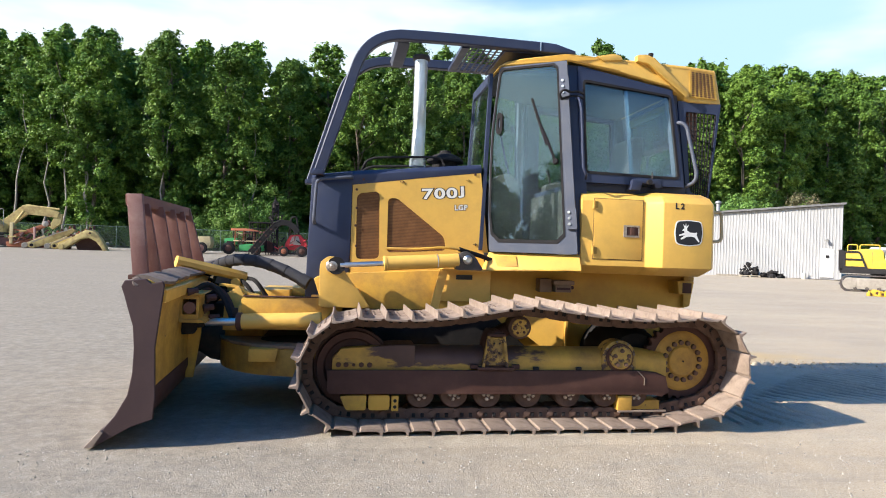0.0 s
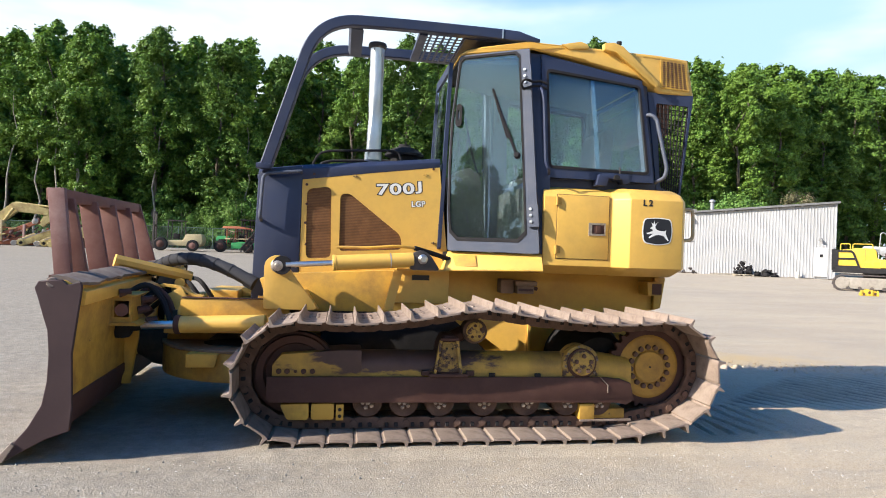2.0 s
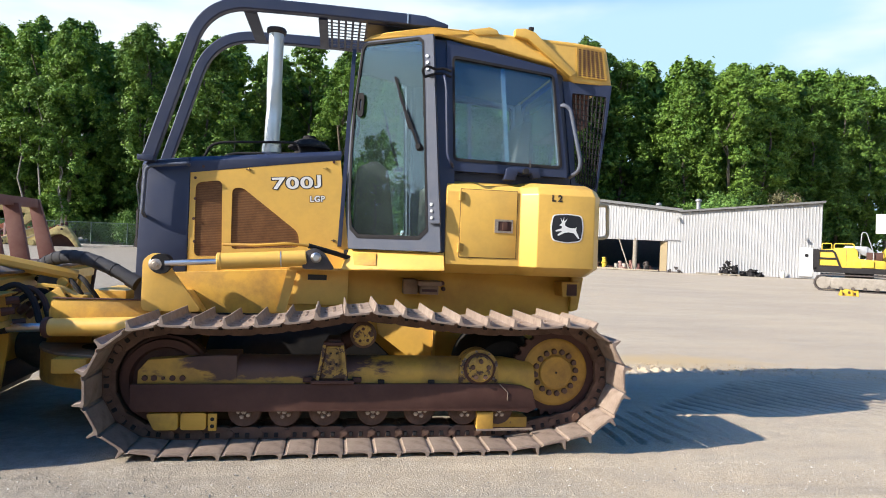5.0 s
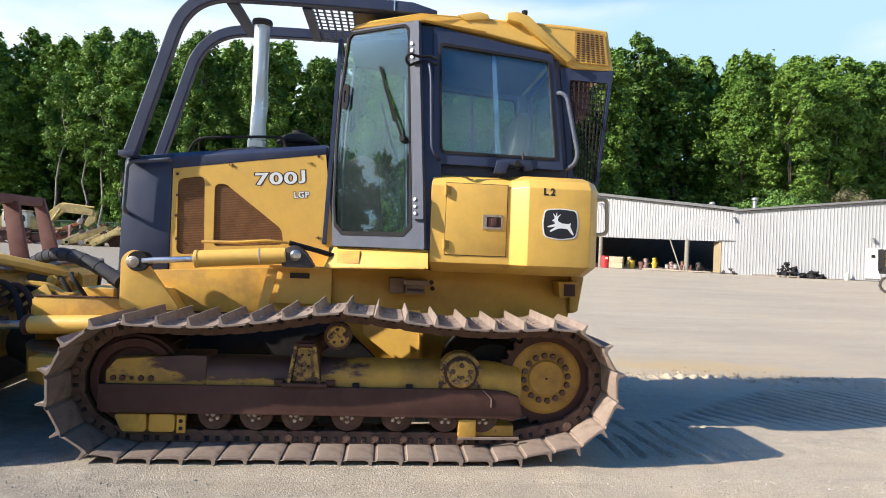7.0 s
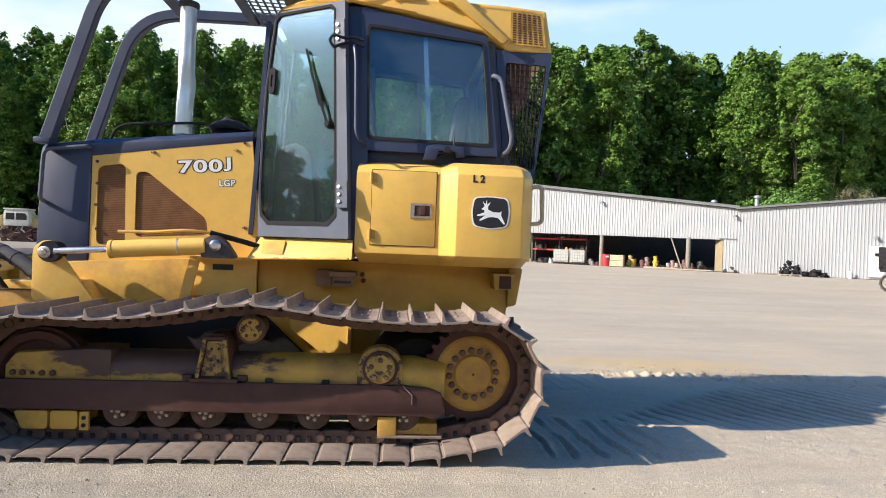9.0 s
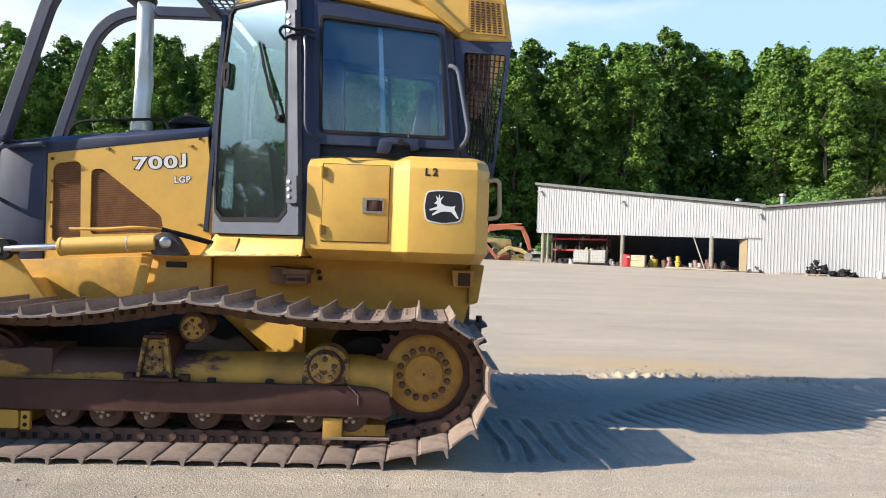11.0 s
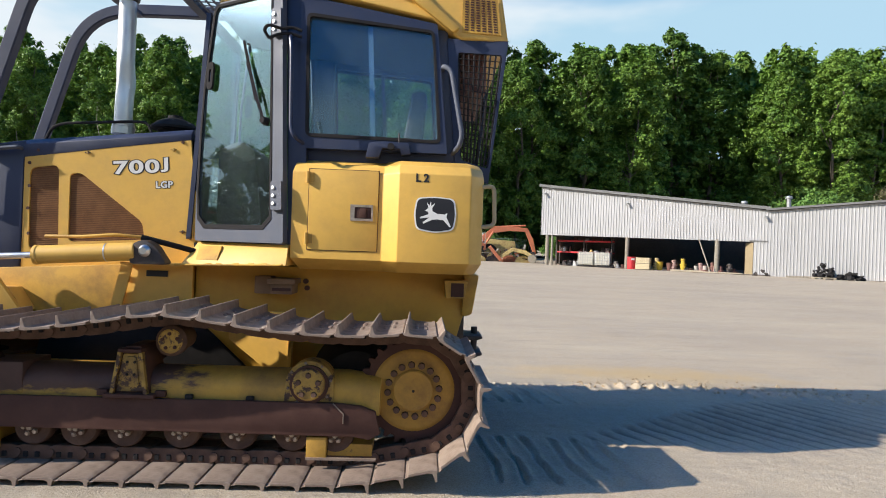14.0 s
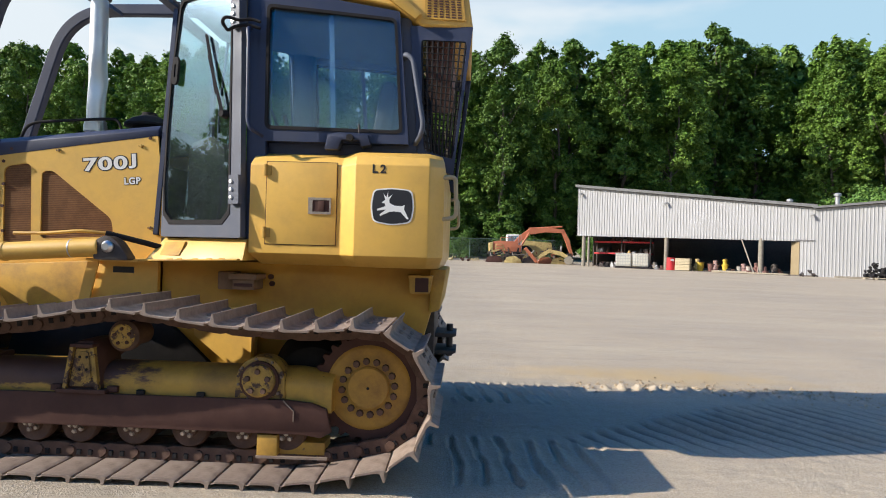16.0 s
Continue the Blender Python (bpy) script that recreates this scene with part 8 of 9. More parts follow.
part("body", prism(B(), round_poly([(-0.85, 0.55), (-0.75, 1.2), (-0.35, 1.85), (0.45, 1.9), (0.95, 1.2), (1.0, 0.55)], 0.12, 3), -0.6, 0.7, 0.04), RED, rm)
part("hood_panel", prism(B(), round_poly([(-0.45, 1.0), (-0.2, 1.70), (0.3, 1.75), (0.55, 1.0)], 0.08, 3), -0.64, -0.60, 0.01), PALE_STEEL, rm, "pale sun-bleached panel")
tyre(rm, -0.85, -0.8, 0.42, 0.42, 0.3, RUST)
tyre(rm, 0.65, -0.8, 0.46, 0.46, 0.3, BROWN)
boom_line = [(-3.55, -0.9, 0.25), (-2.85, -0.9, 1.10), (-2.10, -0.9, 2.05), (-1.60, -0.9, 2.62), (-1.10, -0.9, 2.86), (-0.55, -0.9, 2.82), (-0.05, -0.9, 2.50), (0.25, -0.9, 2.05)]
arm = part("arm", sweep(B(), boom_line, rect(0.26, 0.50, 0.03)), BLACK, rm, "dusty black dipper arm")
part("arm_rim", sweep(B(), [(x - 0.16, y - 0.14, z + 0.16) for x, y, z in boom_line[:5]], rect(0.03, 0.06)), DARK_STEEL, arm)
part("arm_rim", sweep(B(), [(x + 0.20, y - 0.14, z - 0.17) for x, y, z in boom_line[:4]], rect(0.03, 0.06)), DARK_STEEL, arm)
for i in range(9):
    x, y, z = Vector(boom_line[0]).lerp(Vector(boom_line[3]), (i + 0.5) / 9)
    part("arm_clip", box(B(), x - 0.06, x + 0.10, y - 0.20, y - 0.12, z - 0.06, z + 0.08, 0.01), (BLACK, BROWN)[i % 2], arm)
part("cage_hoop", sweep(B(), arc_path([(-0.5, -0.5, 1.8), (-0.4, -0.5, 3.35), (0.05, -0.5, 3.45), (0.3, -0.5, 1.8)], 0.2), disc(0.045, 8)), BLACK, rm)
part("cage_hoop", sweep(B(), arc_path([(-0.5, 0.4, 1.8), (-0.4, 0.4, 3.35), (0.05, 0.4, 3.45), (0.3, 0.4, 1.8)], 0.2), disc(0.045, 8)), BLACK, rm)
part("frame_tube", sweep(B(), [(-1.9, -0.75, 0.22), (1.4, -0.75, 0.28)], rect(0.16, 0.18)), BLACK, rm)
for i in range(30):
    x, z = rb.uniform(-2.0, 0.9), rb.uniform(0.25, 1.5)
    if x < -0.9:
        z *= 0.85
    a, ln = rb.uniform(-0.7, 1.8), rb.uniform(0.18, 0.5)
    part("linkage_bar", sweep(B(), [(x, -0.72, z), (x + ln * math.cos(a), -0.74, max(0.1, z + ln * math.sin(a)))], rect(rb.uniform(0.05, 0.12), rb.uniform(0.04, 0.10), 0.008)), rb.choice((RUST, BLACK, BROWN, RED, BLACK, RED_BROWN)), rm)
au = thing("auger_mast", "tall dark drilling mast standing behind the tractor", "machine part", (-8.9, 52.2, ground_z(-8.9, 52.2)), 0)
for x in (-0.28, 0.22):
    part("mast_rail", sweep(B(), [(x, 0.0, 0.0), (x + 0.02, 0.0, 4.1 + 0.5 * (x < 0))], rect(0.14, 0.16, 0.01)), BLACK, au)
for i in range(12):
    z = 0.4 + 0.34 * i
    part("mast_rung", sweep(B(), [(-0.28, -0.05, z), (0.22, -0.05, z + (0.3 if i % 2 else 0.0))], rect(0.08, 0.09)), BLACK, au)
part("mast_head", prism(B(), [(-0.30, 3.9), (-0.34, 4.6), (-0.12, 4.95), (-0.06, 5.25), (0.05, 4.9), (0.28, 4.7), (0.30, 4.2), (0.10, 3.8)], -0.16, 0.16, 0.03), BLACK, au)
for i in range(16):
    x, z = rb.uniform(-0.6, 0.55), rb.uniform(2.4, 4.7)
    a, ln = rb.uniform(0.2, 2.4), rb.uniform(0.2, 0.5)
    part("mast_fitting", sweep(B(), [(x, -0.2, z), (x + ln * math.cos(a), -0.2, z + ln * math.sin(a))], rect(rb.uniform(0.06, 0.13), 0.1, 0.01)), rb.choice((BLACK, BLACK, DARK_STEEL)), au)

# ---- scrap row by the orange machine ----
for i, x in enumerate((-1.6, -0.4, 0.6, 1.5)):
    scrap_heap("axle_part", "worn axle parts laid out on the gravel", (x, 51.0 - 0.2 * i, ground_z(x, 51.0)), 10 * i, 0.6, 30 + i, TAN_PAINT if i % 2 else BROWN, False, 7)
ls = thing("loader_linkage", "pale steel linkage frame lying on the gravel", "machine part", (8.2, 48.2, ground_z(8.2, 48.2)), -5)
arm_piece("linkage_beam", [(-1.8, 0.3), (-0.6, 1.1), (0.4, 0.9), (1.4, 0.35)], 0.3, OLD_YELLOW, ls, 0.22, 0.28)
part("steel_pipe", cyl(B(), (1.0, -0.5, 0.36), (1.2, 1.2, 0.36), 0.36, seg=20), POST_WOOD, ls)
part("linkage_tip", sweep(B(), [(-1.6, -0.2, 0.15), (-2.6, -0.3, 1.3)], rect(0.2, 0.25)), ORANGE, ls)
yt = thing("loader_chassis", "faded yellow loader chassis without wheels", "machine part", (6.9, 52.5, ground_z(6.9, 52.5)), 0)
part("chassis_beam", prism(B(), [(-1.6, 1.5), (-1.6, 2.0), (1.4, 1.8), (1.5, 1.3), (0.6, 0.2), (-1.0, 0.2)], -0.6, 0.6, 0.03), OLD_YELLOW, yt)
tyre(yt, -1.0, -0.9, 0.75, 0.75, 0.4, OLD_YELLOW)
lt = thing("sign_board", "plain white board standing beyond the excavator", "board", (26.5, 22.5, ground_z(26.5, 22.5)), -40)
part("board", box(B(), -0.6, 0.6, -0.03, 0.03, 2.9, 3.9, 0.01), WHITE, lt)
part("post", box(B(), -0.05, 0.05, -0.08, -0.03, 0.0, 3.9, 0.006), GALV, lt)

# ---- chain-link fence ----
fence = thing("chain_link_fence", "green chain-link fence along the woods", "fence")
FENCE_MAT = worn("green_coated_wire", (0.10, 0.16, 0.13), (0.20, 0.22, 0.20), 0.6, metal=0.2, dirt_amount=0.3)
post_me = mesh_of("fence_post", cyl(B(), (0, 0, -0.1), (0, 0, 2.1), 0.035, seg=8), FENCE_MAT)
F_Y = 54.5
fx = -62.0
while fx < 9.5:
    shared("fence_post", post_me, pose(fx, F_Y, ground_z(fx, F_Y)), fence)
    fx += 3.0
part("top_rail", cyl(B(), (-62, F_Y, ground_z(0, F_Y) + 2.05), (9, F_Y, ground_z(0, F_Y) + 2.05), 0.026, seg=8), FENCE_MAT, fence)
part("kerb", box(B(), -62, 9.3, F_Y - 0.30, F_Y + 0.05, ground_z(0, F_Y) - 0.1, ground_z(0, F_Y) + 0.14, 0.01), PALE_STEEL, fence, "pale concrete kerb under the wire")
wv, wf = [], []
zb, zt = ground_z(0, F_Y) + 0.03, ground_z(0, F_Y) + 2.03
step = 0.16
for k in range(int(71 / step)):
    for sgn in (1, -1):
        x0 = -62 + k * step
        a, b = (x0, x0 + 2.0 * 0.55) if sgn > 0 else (x0 + 1.1, x0)
        i0 = len(wv)
        wv += [(a - 0.007, F_Y, zb), (a + 0.007, F_Y, zb), (b + 0.007, F_Y, zt), (b - 0.007, F_Y, zt)]
        wf.append((i0, i0 + 1, i0 + 2, i0 + 3))
me = bpy.data.meshes.new("fence_wire")
me.from_pydata(wv, [], wf)
me.materials.append(FENCE_MAT)
wire = new("fence_wire", me)
wire.parent = fence
tagged(wire, kind="stuff")


# ---- woods ----
def leaf_material(name, dark, light, warm):
    m, nt, b = shader(name)
    r = island(nt)
    info = nt.nodes.new("ShaderNodeObjectInfo").outputs["Random"]
    v = coords(nt)
    patch = noise_tex(nt, v, 0.35, 3)
    col = mixed(nt, r, dark, light)
    col = mixed(nt, times(nt, ramp(nt, patch, 0.4, 0.7), 0.35), col, warm)
    col = mixed(nt, times(nt, info, 0.5), col, tuple(c * 0.7 for c in dark))
    nt.links.new(col, b.inputs["Base Color"])
    b.inputs["Roughness"].default_value = 0.55
    b.inputs["Specular IOR Level"].default_value = 0.25
    tr = nt.nodes.new("ShaderNodeBsdfTranslucent")
    nt.links.new(col, tr.inputs["Color"])
    mx = nt.nodes.new("ShaderNodeMixShader")
    mx.inputs[0].default_value = 0.16
    out = nt.nodes["Material Output"]
    nt.links.new(b.outputs[0], mx.inputs[1])
    nt.links.new(tr.outputs[0], mx.inputs[2])
    nt.links.new(mx.outputs[0], out.inputs[0])
    return m


LEAF = leaf_material("tree_leaves", (0.045, 0.110, 0.021), (0.205, 0.358, 0.052), (0.30, 0.40, 0.062))
BUSH_LEAF = leaf_material("shrub_leaves", (0.07, 0.17, 0.035), (0.17, 0.30, 0.055), (0.24, 0.30, 0.07))
RUSSET_LEAF = leaf_material("russet_leaves", (0.10, 0.10, 0.05), (0.25, 0.20, 0.115), (0.20, 0.22, 0.07))
BARK = worn("tree_bark", (0.14, 0.115, 0.09), (0.06, 0.05, 0.04), 0.9, dirt_amount=0.5, dirt_scale=2.0, bump_mm=8)


def leaf_cloud(rg, centres, radii, per, size, hubs=None):
    """Many small three-cornered leaf sprays round clumps; hubs: the middles of the boughs that the clumps belong to."""
    C = np.repeat(centres, per, axis=0)
    R = np.repeat(radii, per)
    n = len(C)
    d = rg.normal(size=(n, 3))
    d /= np.linalg.norm(d, axis=1)[:, None]
    P = C + d * (R * np.abs(rg.normal(0.75, 0.38, n)))[:, None] * np.array([1.0, 1.0, 0.8])
    out = d if hubs is None else 0.6 * d + 0.7 * (P - np.repeat(hubs, per, axis=0)) / (np.linalg.norm(P - np.repeat(hubs, per, axis=0), axis=1)[:, None] + 0.01)
    nrm = out + rg.normal(scale=0.5, size=(n, 3)) + np.array([0, 0, 0.35])
    nrm /= np.linalg.norm(nrm, axis=1)[:, None]
    t = np.cross(nrm, rg.normal(size=(n, 3)))
    t /= np.linalg.norm(t, axis=1)[:, None]
    b = np.cross(nrm, t)
    s = (size * rg.uniform(0.55, 1.4, n))[:, None]
    return np.stack([P + t * s, P - t * s * 0.6 + b * s * 0.75, P - t * s * 0.6 - b * s * 0.75], axis=1).reshape(-1, 3)


def cloud_mesh(name, V, material):
    me = bpy.data.meshes.new(name)
    n = len(V) // 3
    me.vertices.add(n * 3)
    me.vertices.foreach_set("co", V.astype(np.float32).ravel())
    me.loops.add(n * 3)
    me.loops.foreach_set("vertex_index", np.arange(n * 3, dtype=np.int32))
    me.polygons.add(n)
    me.polygons.foreach_set("loop_start", np.arange(n, dtype=np.int32) * 3)
    me.polygons.foreach_set("loop_total", np.full(n, 3, dtype=np.int32))
    me.update(calc_edges=True)
    me.materials.append(material)
    return me


def crown_clumps(rg, height, width, low, boughs, each):
    """Upright boughs up the stem, each a ragged mass of small clumps with gaps between."""
    C, R, H = [], [], []
    for i in range(boughs):
        f = (i + rg.uniform(0.0, 1.0)) / boughs
        prof = min(1.0, 0.60 + 1.3 * f) * min(1.0, (1.04 - f) * 2.4) ** 0.6
        br = rg.uniform(0.65, 1.35) * width * (0.18 + 0.17 * prof)
        long = rg.uniform(1.1, 1.9)
        z = min(low + (height - low) * f, height - br * long)
        a = 2.4 * i + rg.uniform(-0.9, 0.9)
        r = max(0.0, width * prof - br * 0.5) * rg.uniform(0.45, 1.1)
        hub = np.array([r * math.cos(a), r * math.sin(a), z])
        for k in range(each):
            d = rg.normal(size=3)
            d *= rg.uniform(0.35, 1.1) ** 0.6 / np.linalg.norm(d)
            d[2] = abs(d[2]) * 1.3 - 0.35
            taper = 1.0 - 0.45 * max(0.0, d[2])
            C.append(hub + d * np.array([br * taper, br * taper, br * long]))
            R.append(rg.uniform(0.16, 0.26) if k % 3 else rg.uniform(0.30, 0.58))
            H.append(hub - np.array([0, 0, br * 0.4]))
    return np.array(C), np.array(R), np.array(H)


def trunk_bm(rg, height, r, limbs, low):
    bm = B()
    pts = [Vector((0, 0, -0.3))]
    for i in range(1, 8):
        pts.append(Vector((rg.normal() * 0.12 * i ** 0.5, rg.normal() * 0.12 * i ** 0.5, height * 0.92 * i / 7)))
    rings = []
    for i, p in enumerate(pts):
        rr = r * (1.25 if i == 0 else 1.0) * (1 - 0.115 * i)
        rings.append([p + Vector((math.cos(a) * rr, math.sin(a) * rr, 0)) for a in [2 * math.pi * k / 8 for k in range(8)]])
    loft(bm, rings)
    for i in range(limbs):
        f = rg.uniform(0.3, 0.85)
        k = int(f * 7)
        p = pts[k].lerp(pts[min(k + 1, 7)], f * 7 - k)
        a = rg.uniform(0, 6.28)
        ln = rg.uniform(1.6, 3.2)
        m = p + Vector((math.cos(a) * ln * 0.5, math.sin(a) * ln * 0.5, ln * 0.45))
        e = p + Vector((math.cos(a) * ln, math.sin(a) * ln, ln * 1.0))
        rr = r * 0.35 * (1.1 - f)
        rings = [[q + Vector((math.cos(t) * w, math.sin(t) * w, 0)) for t in [2 * math.pi * j / 6 for j in range(6)]] for q, w in ((p, rr + 0.03), (m, rr * 0.7 + 0.02), (e, 0.015))]
        loft(bm, rings)
    return bm


def make_tree(seed, height, width, low, boughs, each, per, leaf):
    rg = np.random.default_rng(seed)
    tr = thing("tree", "tall green broadleaf tree in full summer leaf", "tree", (0, 0, 0), 0, "trees of the wood")
    part("trunk", trunk_bm(rg, height, 0.24, 9, low), BARK, tr)
    C, R, H = crown_clumps(rg, height, width, low, boughs, each)
    crown = new("crown", cloud_mesh("crown", leaf_cloud(rg, C, R, per, leaf, H), LEAF))
    crown.parent = tr
    return tr


TREES = [make_tree(100 + i, h, w, lo, 38, 50, 30, 0.125) for i, (h, w, lo) in enumerate(((23.2, 3.7, 3.0), (22.6, 4.0, 2.0), (23.6, 3.5, 4.0), (22.8, 4.2, 3.0), (23.3, 3.5, 2.0), (22.3, 3.9, 1.5)))]
LIGHT_TREES = [make_tree(140 + i, h, w, lo, 34, 24, 22, 0.20) for i, (h, w, lo) in enumerate(((23.4, 4.2, 2.0), (22.2, 4.4, 1.0), (24.0, 4.0, 2.0)))]
rt = random.Random(21)
spots = []
front_count = 0
for row, (y0, gap, zs) in enumerate(((62.0, 6.4, 0.98), (68.0, 4.6, 1.09))):
    x = -72.0 + row * 2.3
    while x < 98:
        bay = 29 < x < 49
        recede = 0.33 * max(0.0, x - 2.0) + ((14.0, 10.0)[row] if bay else 0.0)
        spots.append((x + rt.uniform(-1.2, 1.2), y0 + recede + rt.uniform(-2.6, 2.6), rt.uniform(0.98, 1.02) * zs * (0.925 if x < 4 else 0.995) * (1 + recede / 68)))
        x += gap
    front_count = front_count or len(spots)
placed = set()
for i, (x, y, s) in enumerate(spots):
    m = pose(x, y, ground_z(x, y), 0, 0, rt.uniform(0, 360)) @ Matrix.Scale(s, 4)
    base = TREES[i % 6] if i < front_count else LIGHT_TREES[i % 3]
    if base.name in placed:
        copy_thing(base, m).matrix_basis = m
    else:
        placed.add(base.name)
        base.matrix_basis = m
# slender pale trunks at the edge of the wood
PALE_BARK = worn("pale_bark", (0.34, 0.31, 0.27), (0.15, 0.13, 0.11), 0.9, dirt_amount=0.5, dirt_scale=1.5, bump_mm=6)
for k, (x, y, h, lean) in enumerate(((-30.6, 58.2, 15.0, 1.0), (-28.6, 57.4, 14.0, -1.5), (-27.2, 58.6, 16.5, 2.5), (-26.4, 57.6, 12.5, 5.0), (-33.2, 58.0, 15.5, -2.0), (-20.2, 58.4, 14.5, 1.5), (-11.6, 59.2, 13.5, -2.0), (-41.0, 58.5, 15.0, 3.0))):
    rg = np.random.default_rng(400 + k)
    st = thing("slender_tree", "slender pale-trunked tree with a small high crown", "tree", (0, 0, 0), 0, "slender trees at the wood's edge")
    st.matrix_basis = pose(x, y, ground_z(x, y), 0, lean, 60 * k)
    part("trunk", trunk_bm(rg, h, 0.11, 0, h * 0.6), PALE_BARK, st)
    C, R, H = crown_clumps(rg, h + 1.0, 1.9, h * 0.55, 14, 14)
    crown = new("crown", cloud_mesh("crown", leaf_cloud(rg, C, R, 32, 0.12, H), LEAF))
    crown.parent = st
# deeper woods, too many to count
rg = np.random.default_rng(77)
chunks = []
for k in range(70):
    C, R, H = crown_clumps(rg, rg.uniform(23.5, 27.0) * (0.92 if k < 33 else 1.0), 4.4, 1.0, 22, 16)
    V = leaf_cloud(rg, C, R * 2.0, 28, 0.44, H)
    x, y = -80 + k * 2.64 + rg.uniform(-1, 1), 75 + rg.uniform(-1.5, 6)
    y += 0.33 * max(0.0, x - 2.0) + (9.0 if 29 < x < 49 else 0.0)
    V[:, 2] *= 1 + 0.0049 * max(0.0, x - 2.0)
    chunks.append(V + np.array([x, y, ground_z(x, y)]))
for k in range(125):
    C, R, H = crown_clumps(rg, rg.uniform(7, 13), 3.0, 0.3, 7, 9)
    x, y = -82 + k * 1.5 + rg.uniform(-1, 1), 71 + rg.uniform(-1.5, 6)
    y += 0.33 * max(0.0, x - 2.0) + (7.0 if 29 < x < 49 else 0.0)
    chunks.append(leaf_cloud(rg, C, R * 1.8, 34, 0.42, H) + np.array([x, y, ground_z(x, y)]))
# leaf masses added round the yard to reflect in glass and block low sky
for k in range(110):
    C, R, H = crown_clumps(rg, rg.uniform(13, 17.5), 3.8, 0.3, 10, 9)
    ang = math.radians(172 + 1.72 * k)
    rad = 62 + 6.0 * (k % 2)
    chunks.append(leaf_cloud(rg, C, R * 2.4, 40, 0.42, H) + np.array([rad * math.cos(ang), rad * math.sin(ang), 0.0]))
tagged(new("far_woods", cloud_mesh("far_woods", np.concatenate(chunks), LEAF)), "dense green woods behind the first trees and an added ring round the yard", "woods", kind="stuff")


def make_bush(seed, w, h, mat, label):
    rg = np.random.default_rng(seed)
    n = int(8 * w * h ** 0.5)
    C = np.stack([rg.uniform(-w, w, n), rg.uniform(-0.8, 0.8, n), rg.uniform(0.3, 1.0, n) * h * rg.uniform(0.4, 1, n)], axis=1)
    V = leaf_cloud(rg, C, rg.uniform(0.34, 0.80, n), 330, 0.078)
    ob = thing("shrub", label, "shrub", (0, 0, 0), 0, "shrubs at the wood's edge")
    fol = new("foliage", cloud_mesh("foliage", V, mat))
    fol.parent = ob
    bm = B()
    for i in range(7):
        x = rg.uniform(-w * 0.7, w * 0.7)
        cyl(bm, (x * 0.6, 0, -0.1), (x, rg.uniform(-0.4, 0.4), h * 0.7), 0.05, 0.015, 6)
    part("stem", bm, BARK, ob)
    return ob


BUSHES = [make_bush(300, 2.6, 3.6, BUSH_LEAF, "leafy green shrub at the wood's edge"), make_bush(301, 3.2, 5.0, BUSH_LEAF, "leafy green shrub at the wood's edge"), make_bush(302, 2.4, 2.6, BUSH_LEAF, "low green shrub at the wood's edge"), make_bush(303, 3.0, 3.2, RUSSET_LEAF, "russet and green shrub behind the shed"), make_bush(305, 2.3, 6.4, BUSH_LEAF, "tall bright green shrub at the wood's edge"), make_bush(306, 2.6, 8.2, RUSSET_LEAF, "tall russet and green shrub behind the shed")]
used = set()
x = -70.0
while x < 29:
    base, y = BUSHES[rt.randrange(3)], 58.5 + rt.uniform(-1.2, 1.5)
    m = pose(x, y, ground_z(x, y), 0, 0, rt.uniform(-25, 25)) @ Matrix.Scale(rt.uniform(0.7, 1.1), 4)
    if base.name not in used:
        used.add(base.name)
        base.matrix_basis = m
    else:
        copy_thing(base, m).matrix_basis = m
    x += rt.uniform(4.0, 7.5) if x < 5 else rt.uniform(6, 10)
for bx_, by_, bush, s in ((-10.9, 57.0, BUSHES[4], 1.06), (-13.0, 57.6, BUSHES[4], 0.82), (-15.6, 58.3, BUSHES[1], 1.0), (38.2, 46.4, BUSHES[5], 0.96), (40.4, 46.0, BUSHES[5], 0.92), (31.6, 47.5, BUSHES[1], 1.45), (35.0, 47.0, BUSHES[4], 1.05), (44.5, 50.5, BUSHES[3], 0.9)):
    m = pose(bx_, by_, ground_z(bx_, by_), 0, 0, rt.uniform(0, 360)) @ Matrix.Scale(s, 4)
    if bush.name in used:
        copy_thing(bush, m).matrix_basis = m
    else:
        used.add(bush.name)
        bush.matrix_basis = m
# yard's other sides: woods partly seen in the glass, otherwise added to block sky
for k in range(22):
    ang = math.radians(176 + 8.2 * k)
    rad = 58 + rt.uniform(-3, 3)
    m = pose(rad * math.cos(ang), rad * math.sin(ang), -0.1, 0, 0, rt.uniform(0, 360)) @ Matrix.Scale(rt.uniform(0.68, 0.80), 4)
    copy_thing(LIGHT_TREES[k % 3], m).matrix_basis = m

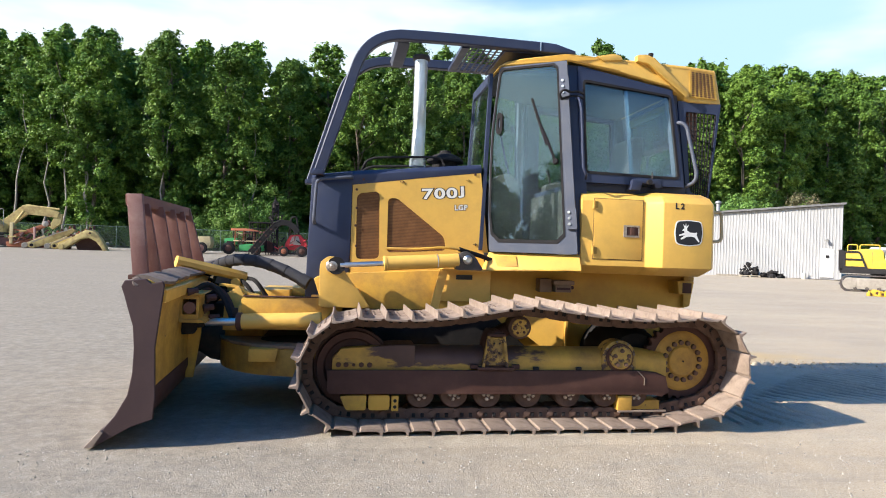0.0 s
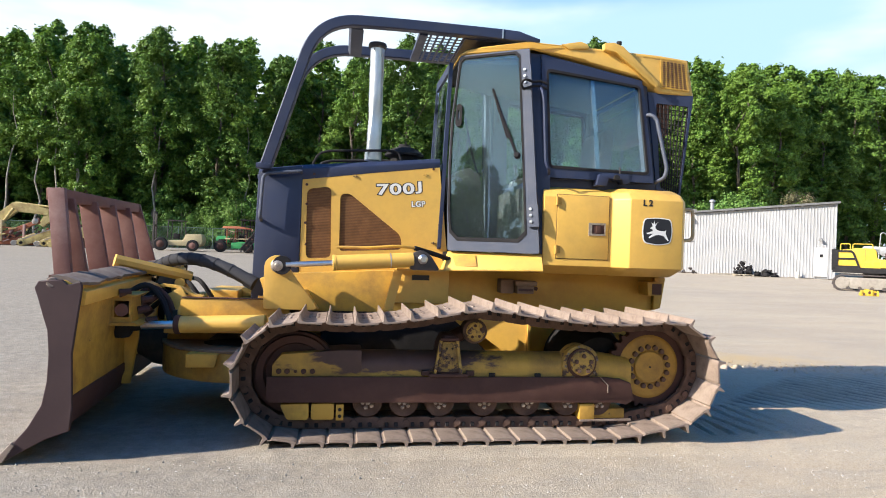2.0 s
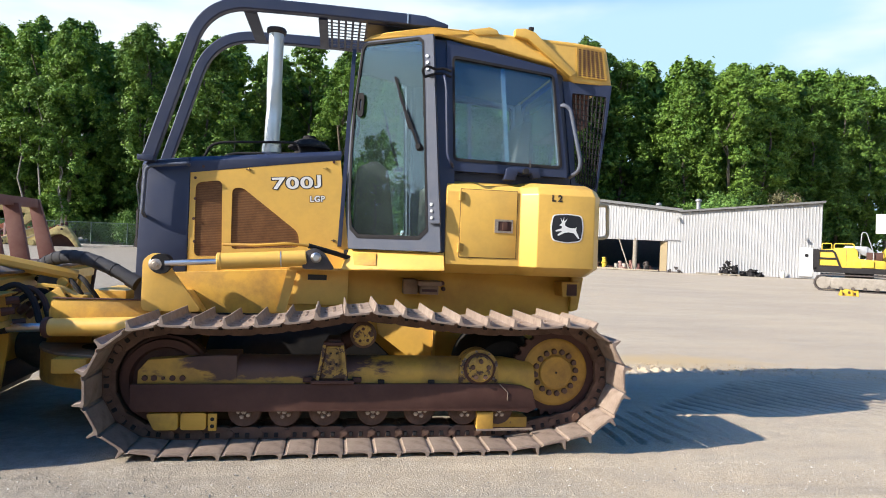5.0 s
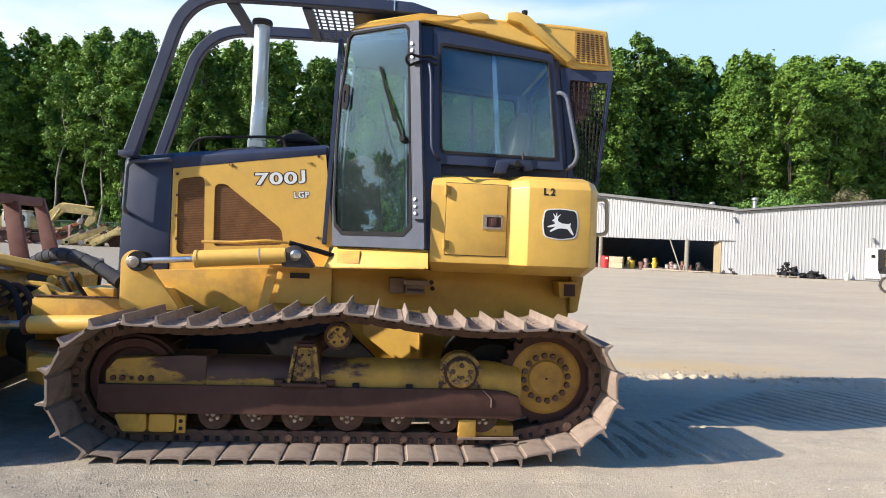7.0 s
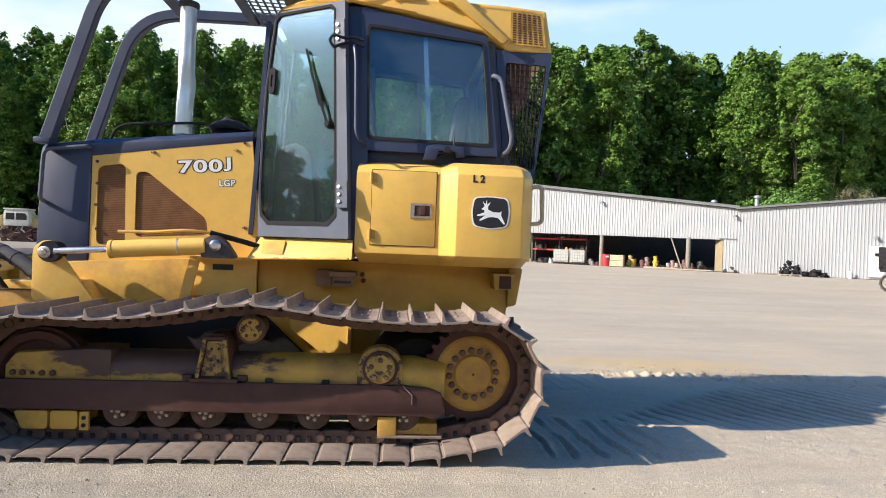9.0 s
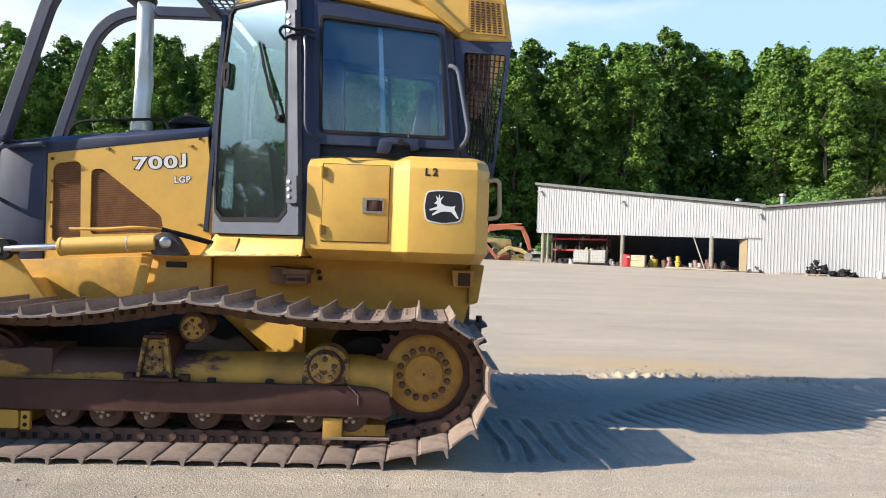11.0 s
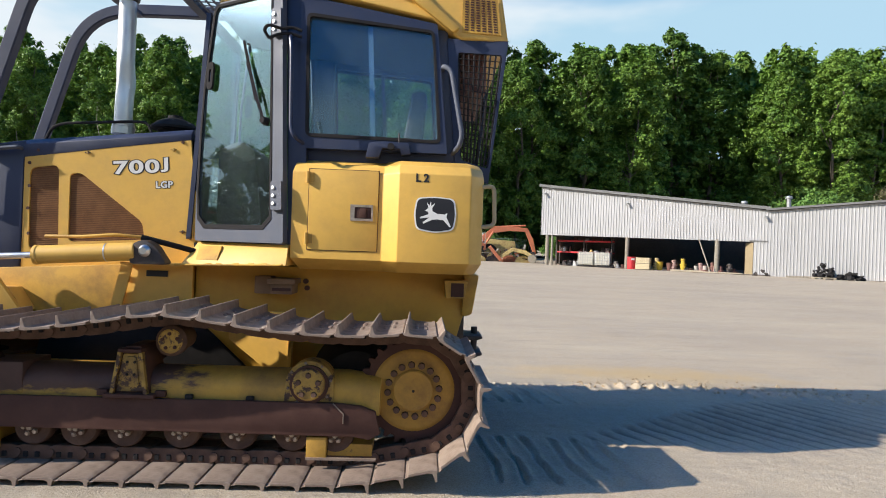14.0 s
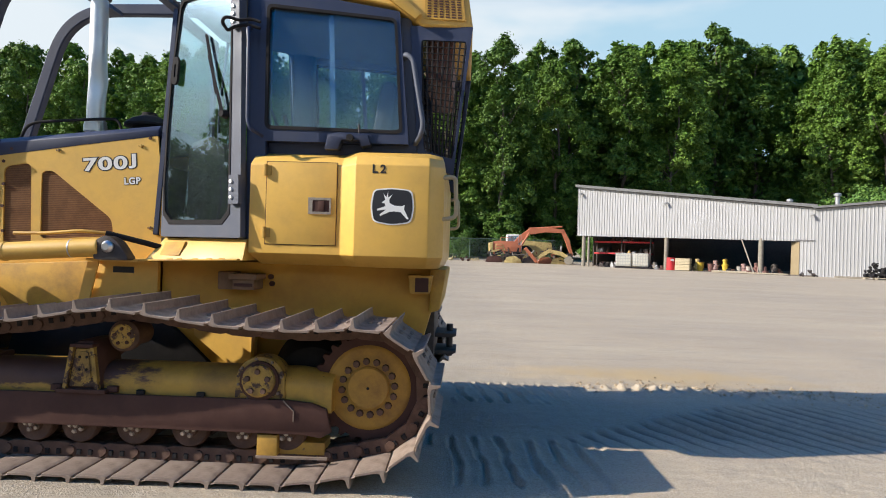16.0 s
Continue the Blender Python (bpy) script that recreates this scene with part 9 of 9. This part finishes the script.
# ---- loose gravel near the machine ----
rs = np.random.default_rng(5)
ico = bmesh.new()
bmesh.ops.create_icosphere(ico, subdivisions=1, radius=1.0)
iv = np.array([v.co[:] for v in ico.verts])
iff = np.array([[v.index for v in f.verts] for f in ico.faces])
ico.free()
N = 5500
px, py = rs.uniform(-5.5, 4.5, N), -1.5 - 2.4 * rs.uniform(0, 1, N) ** 1.3
sz = 0.0020 + 0.0055 * rs.uniform(0, 1, N) ** 5
VV, FF = [], []
for i in range(N):
    w = iv * (sz[i] * rs.uniform(0.6, 1.3, 3)) + rs.normal(scale=sz[i] * 0.12, size=iv.shape)
    VV.append(w + np.array([px[i], py[i], sz[i] * 0.25 - 0.05]))
    FF.append(iff + i * len(iv))
me = bpy.data.meshes.new("loose_gravel")
me.from_pydata(np.concatenate(VV).tolist(), [], np.concatenate(FF).tolist())
m, nt, b = shader("gravel_stone")
nt.links.new(mixed(nt, island(nt), (0.17, 0.155, 0.135), (0.44, 0.41, 0.365)), b.inputs["Base Color"])
b.inputs["Roughness"].default_value = 0.9
me.materials.append(m)
tagged(new("loose_gravel", me), "loose pale gravel stones on the yard", "gravel", kind="stuff")
# soil clods thrown up along the rim of the turn
N = 2200
px = rs.uniform(1.6, 5.4, N)
py = 1.62 - np.where(px > 2.7, 0.10 * (px - 2.7) + 0.06 * (px - 2.7) ** 2, -0.22 * np.maximum(0.0, 1.8 - px)) + rs.normal(0.16, 0.20, N)
sz = 0.003 + 0.012 * rs.uniform(0, 1, N) ** 6
VV, FF = [], []
for i in range(N):
    w = iv * (sz[i] * rs.uniform(0.6, 1.3, 3)) + rs.normal(scale=sz[i] * 0.15, size=iv.shape)
    VV.append(w + np.array([px[i], py[i], ground_z(px[i], py[i]) + imprint(px[i], py[i]) + sz[i] * 0.35]))
    FF.append(iff + i * len(iv))
me = bpy.data.meshes.new("soil_clods")
me.from_pydata(np.concatenate(VV).tolist(), [], np.concatenate(FF).tolist())
m, nt, b = shader("tan_soil")
nt.links.new(mixed(nt, island(nt), (0.28, 0.21, 0.13), (0.46, 0.36, 0.24)), b.inputs["Base Color"])
b.inputs["Roughness"].default_value = 0.95
me.materials.append(m)
tagged(new("soil_clods", me), "tan soil clods churned up by the tracks", "soil", kind="stuff")
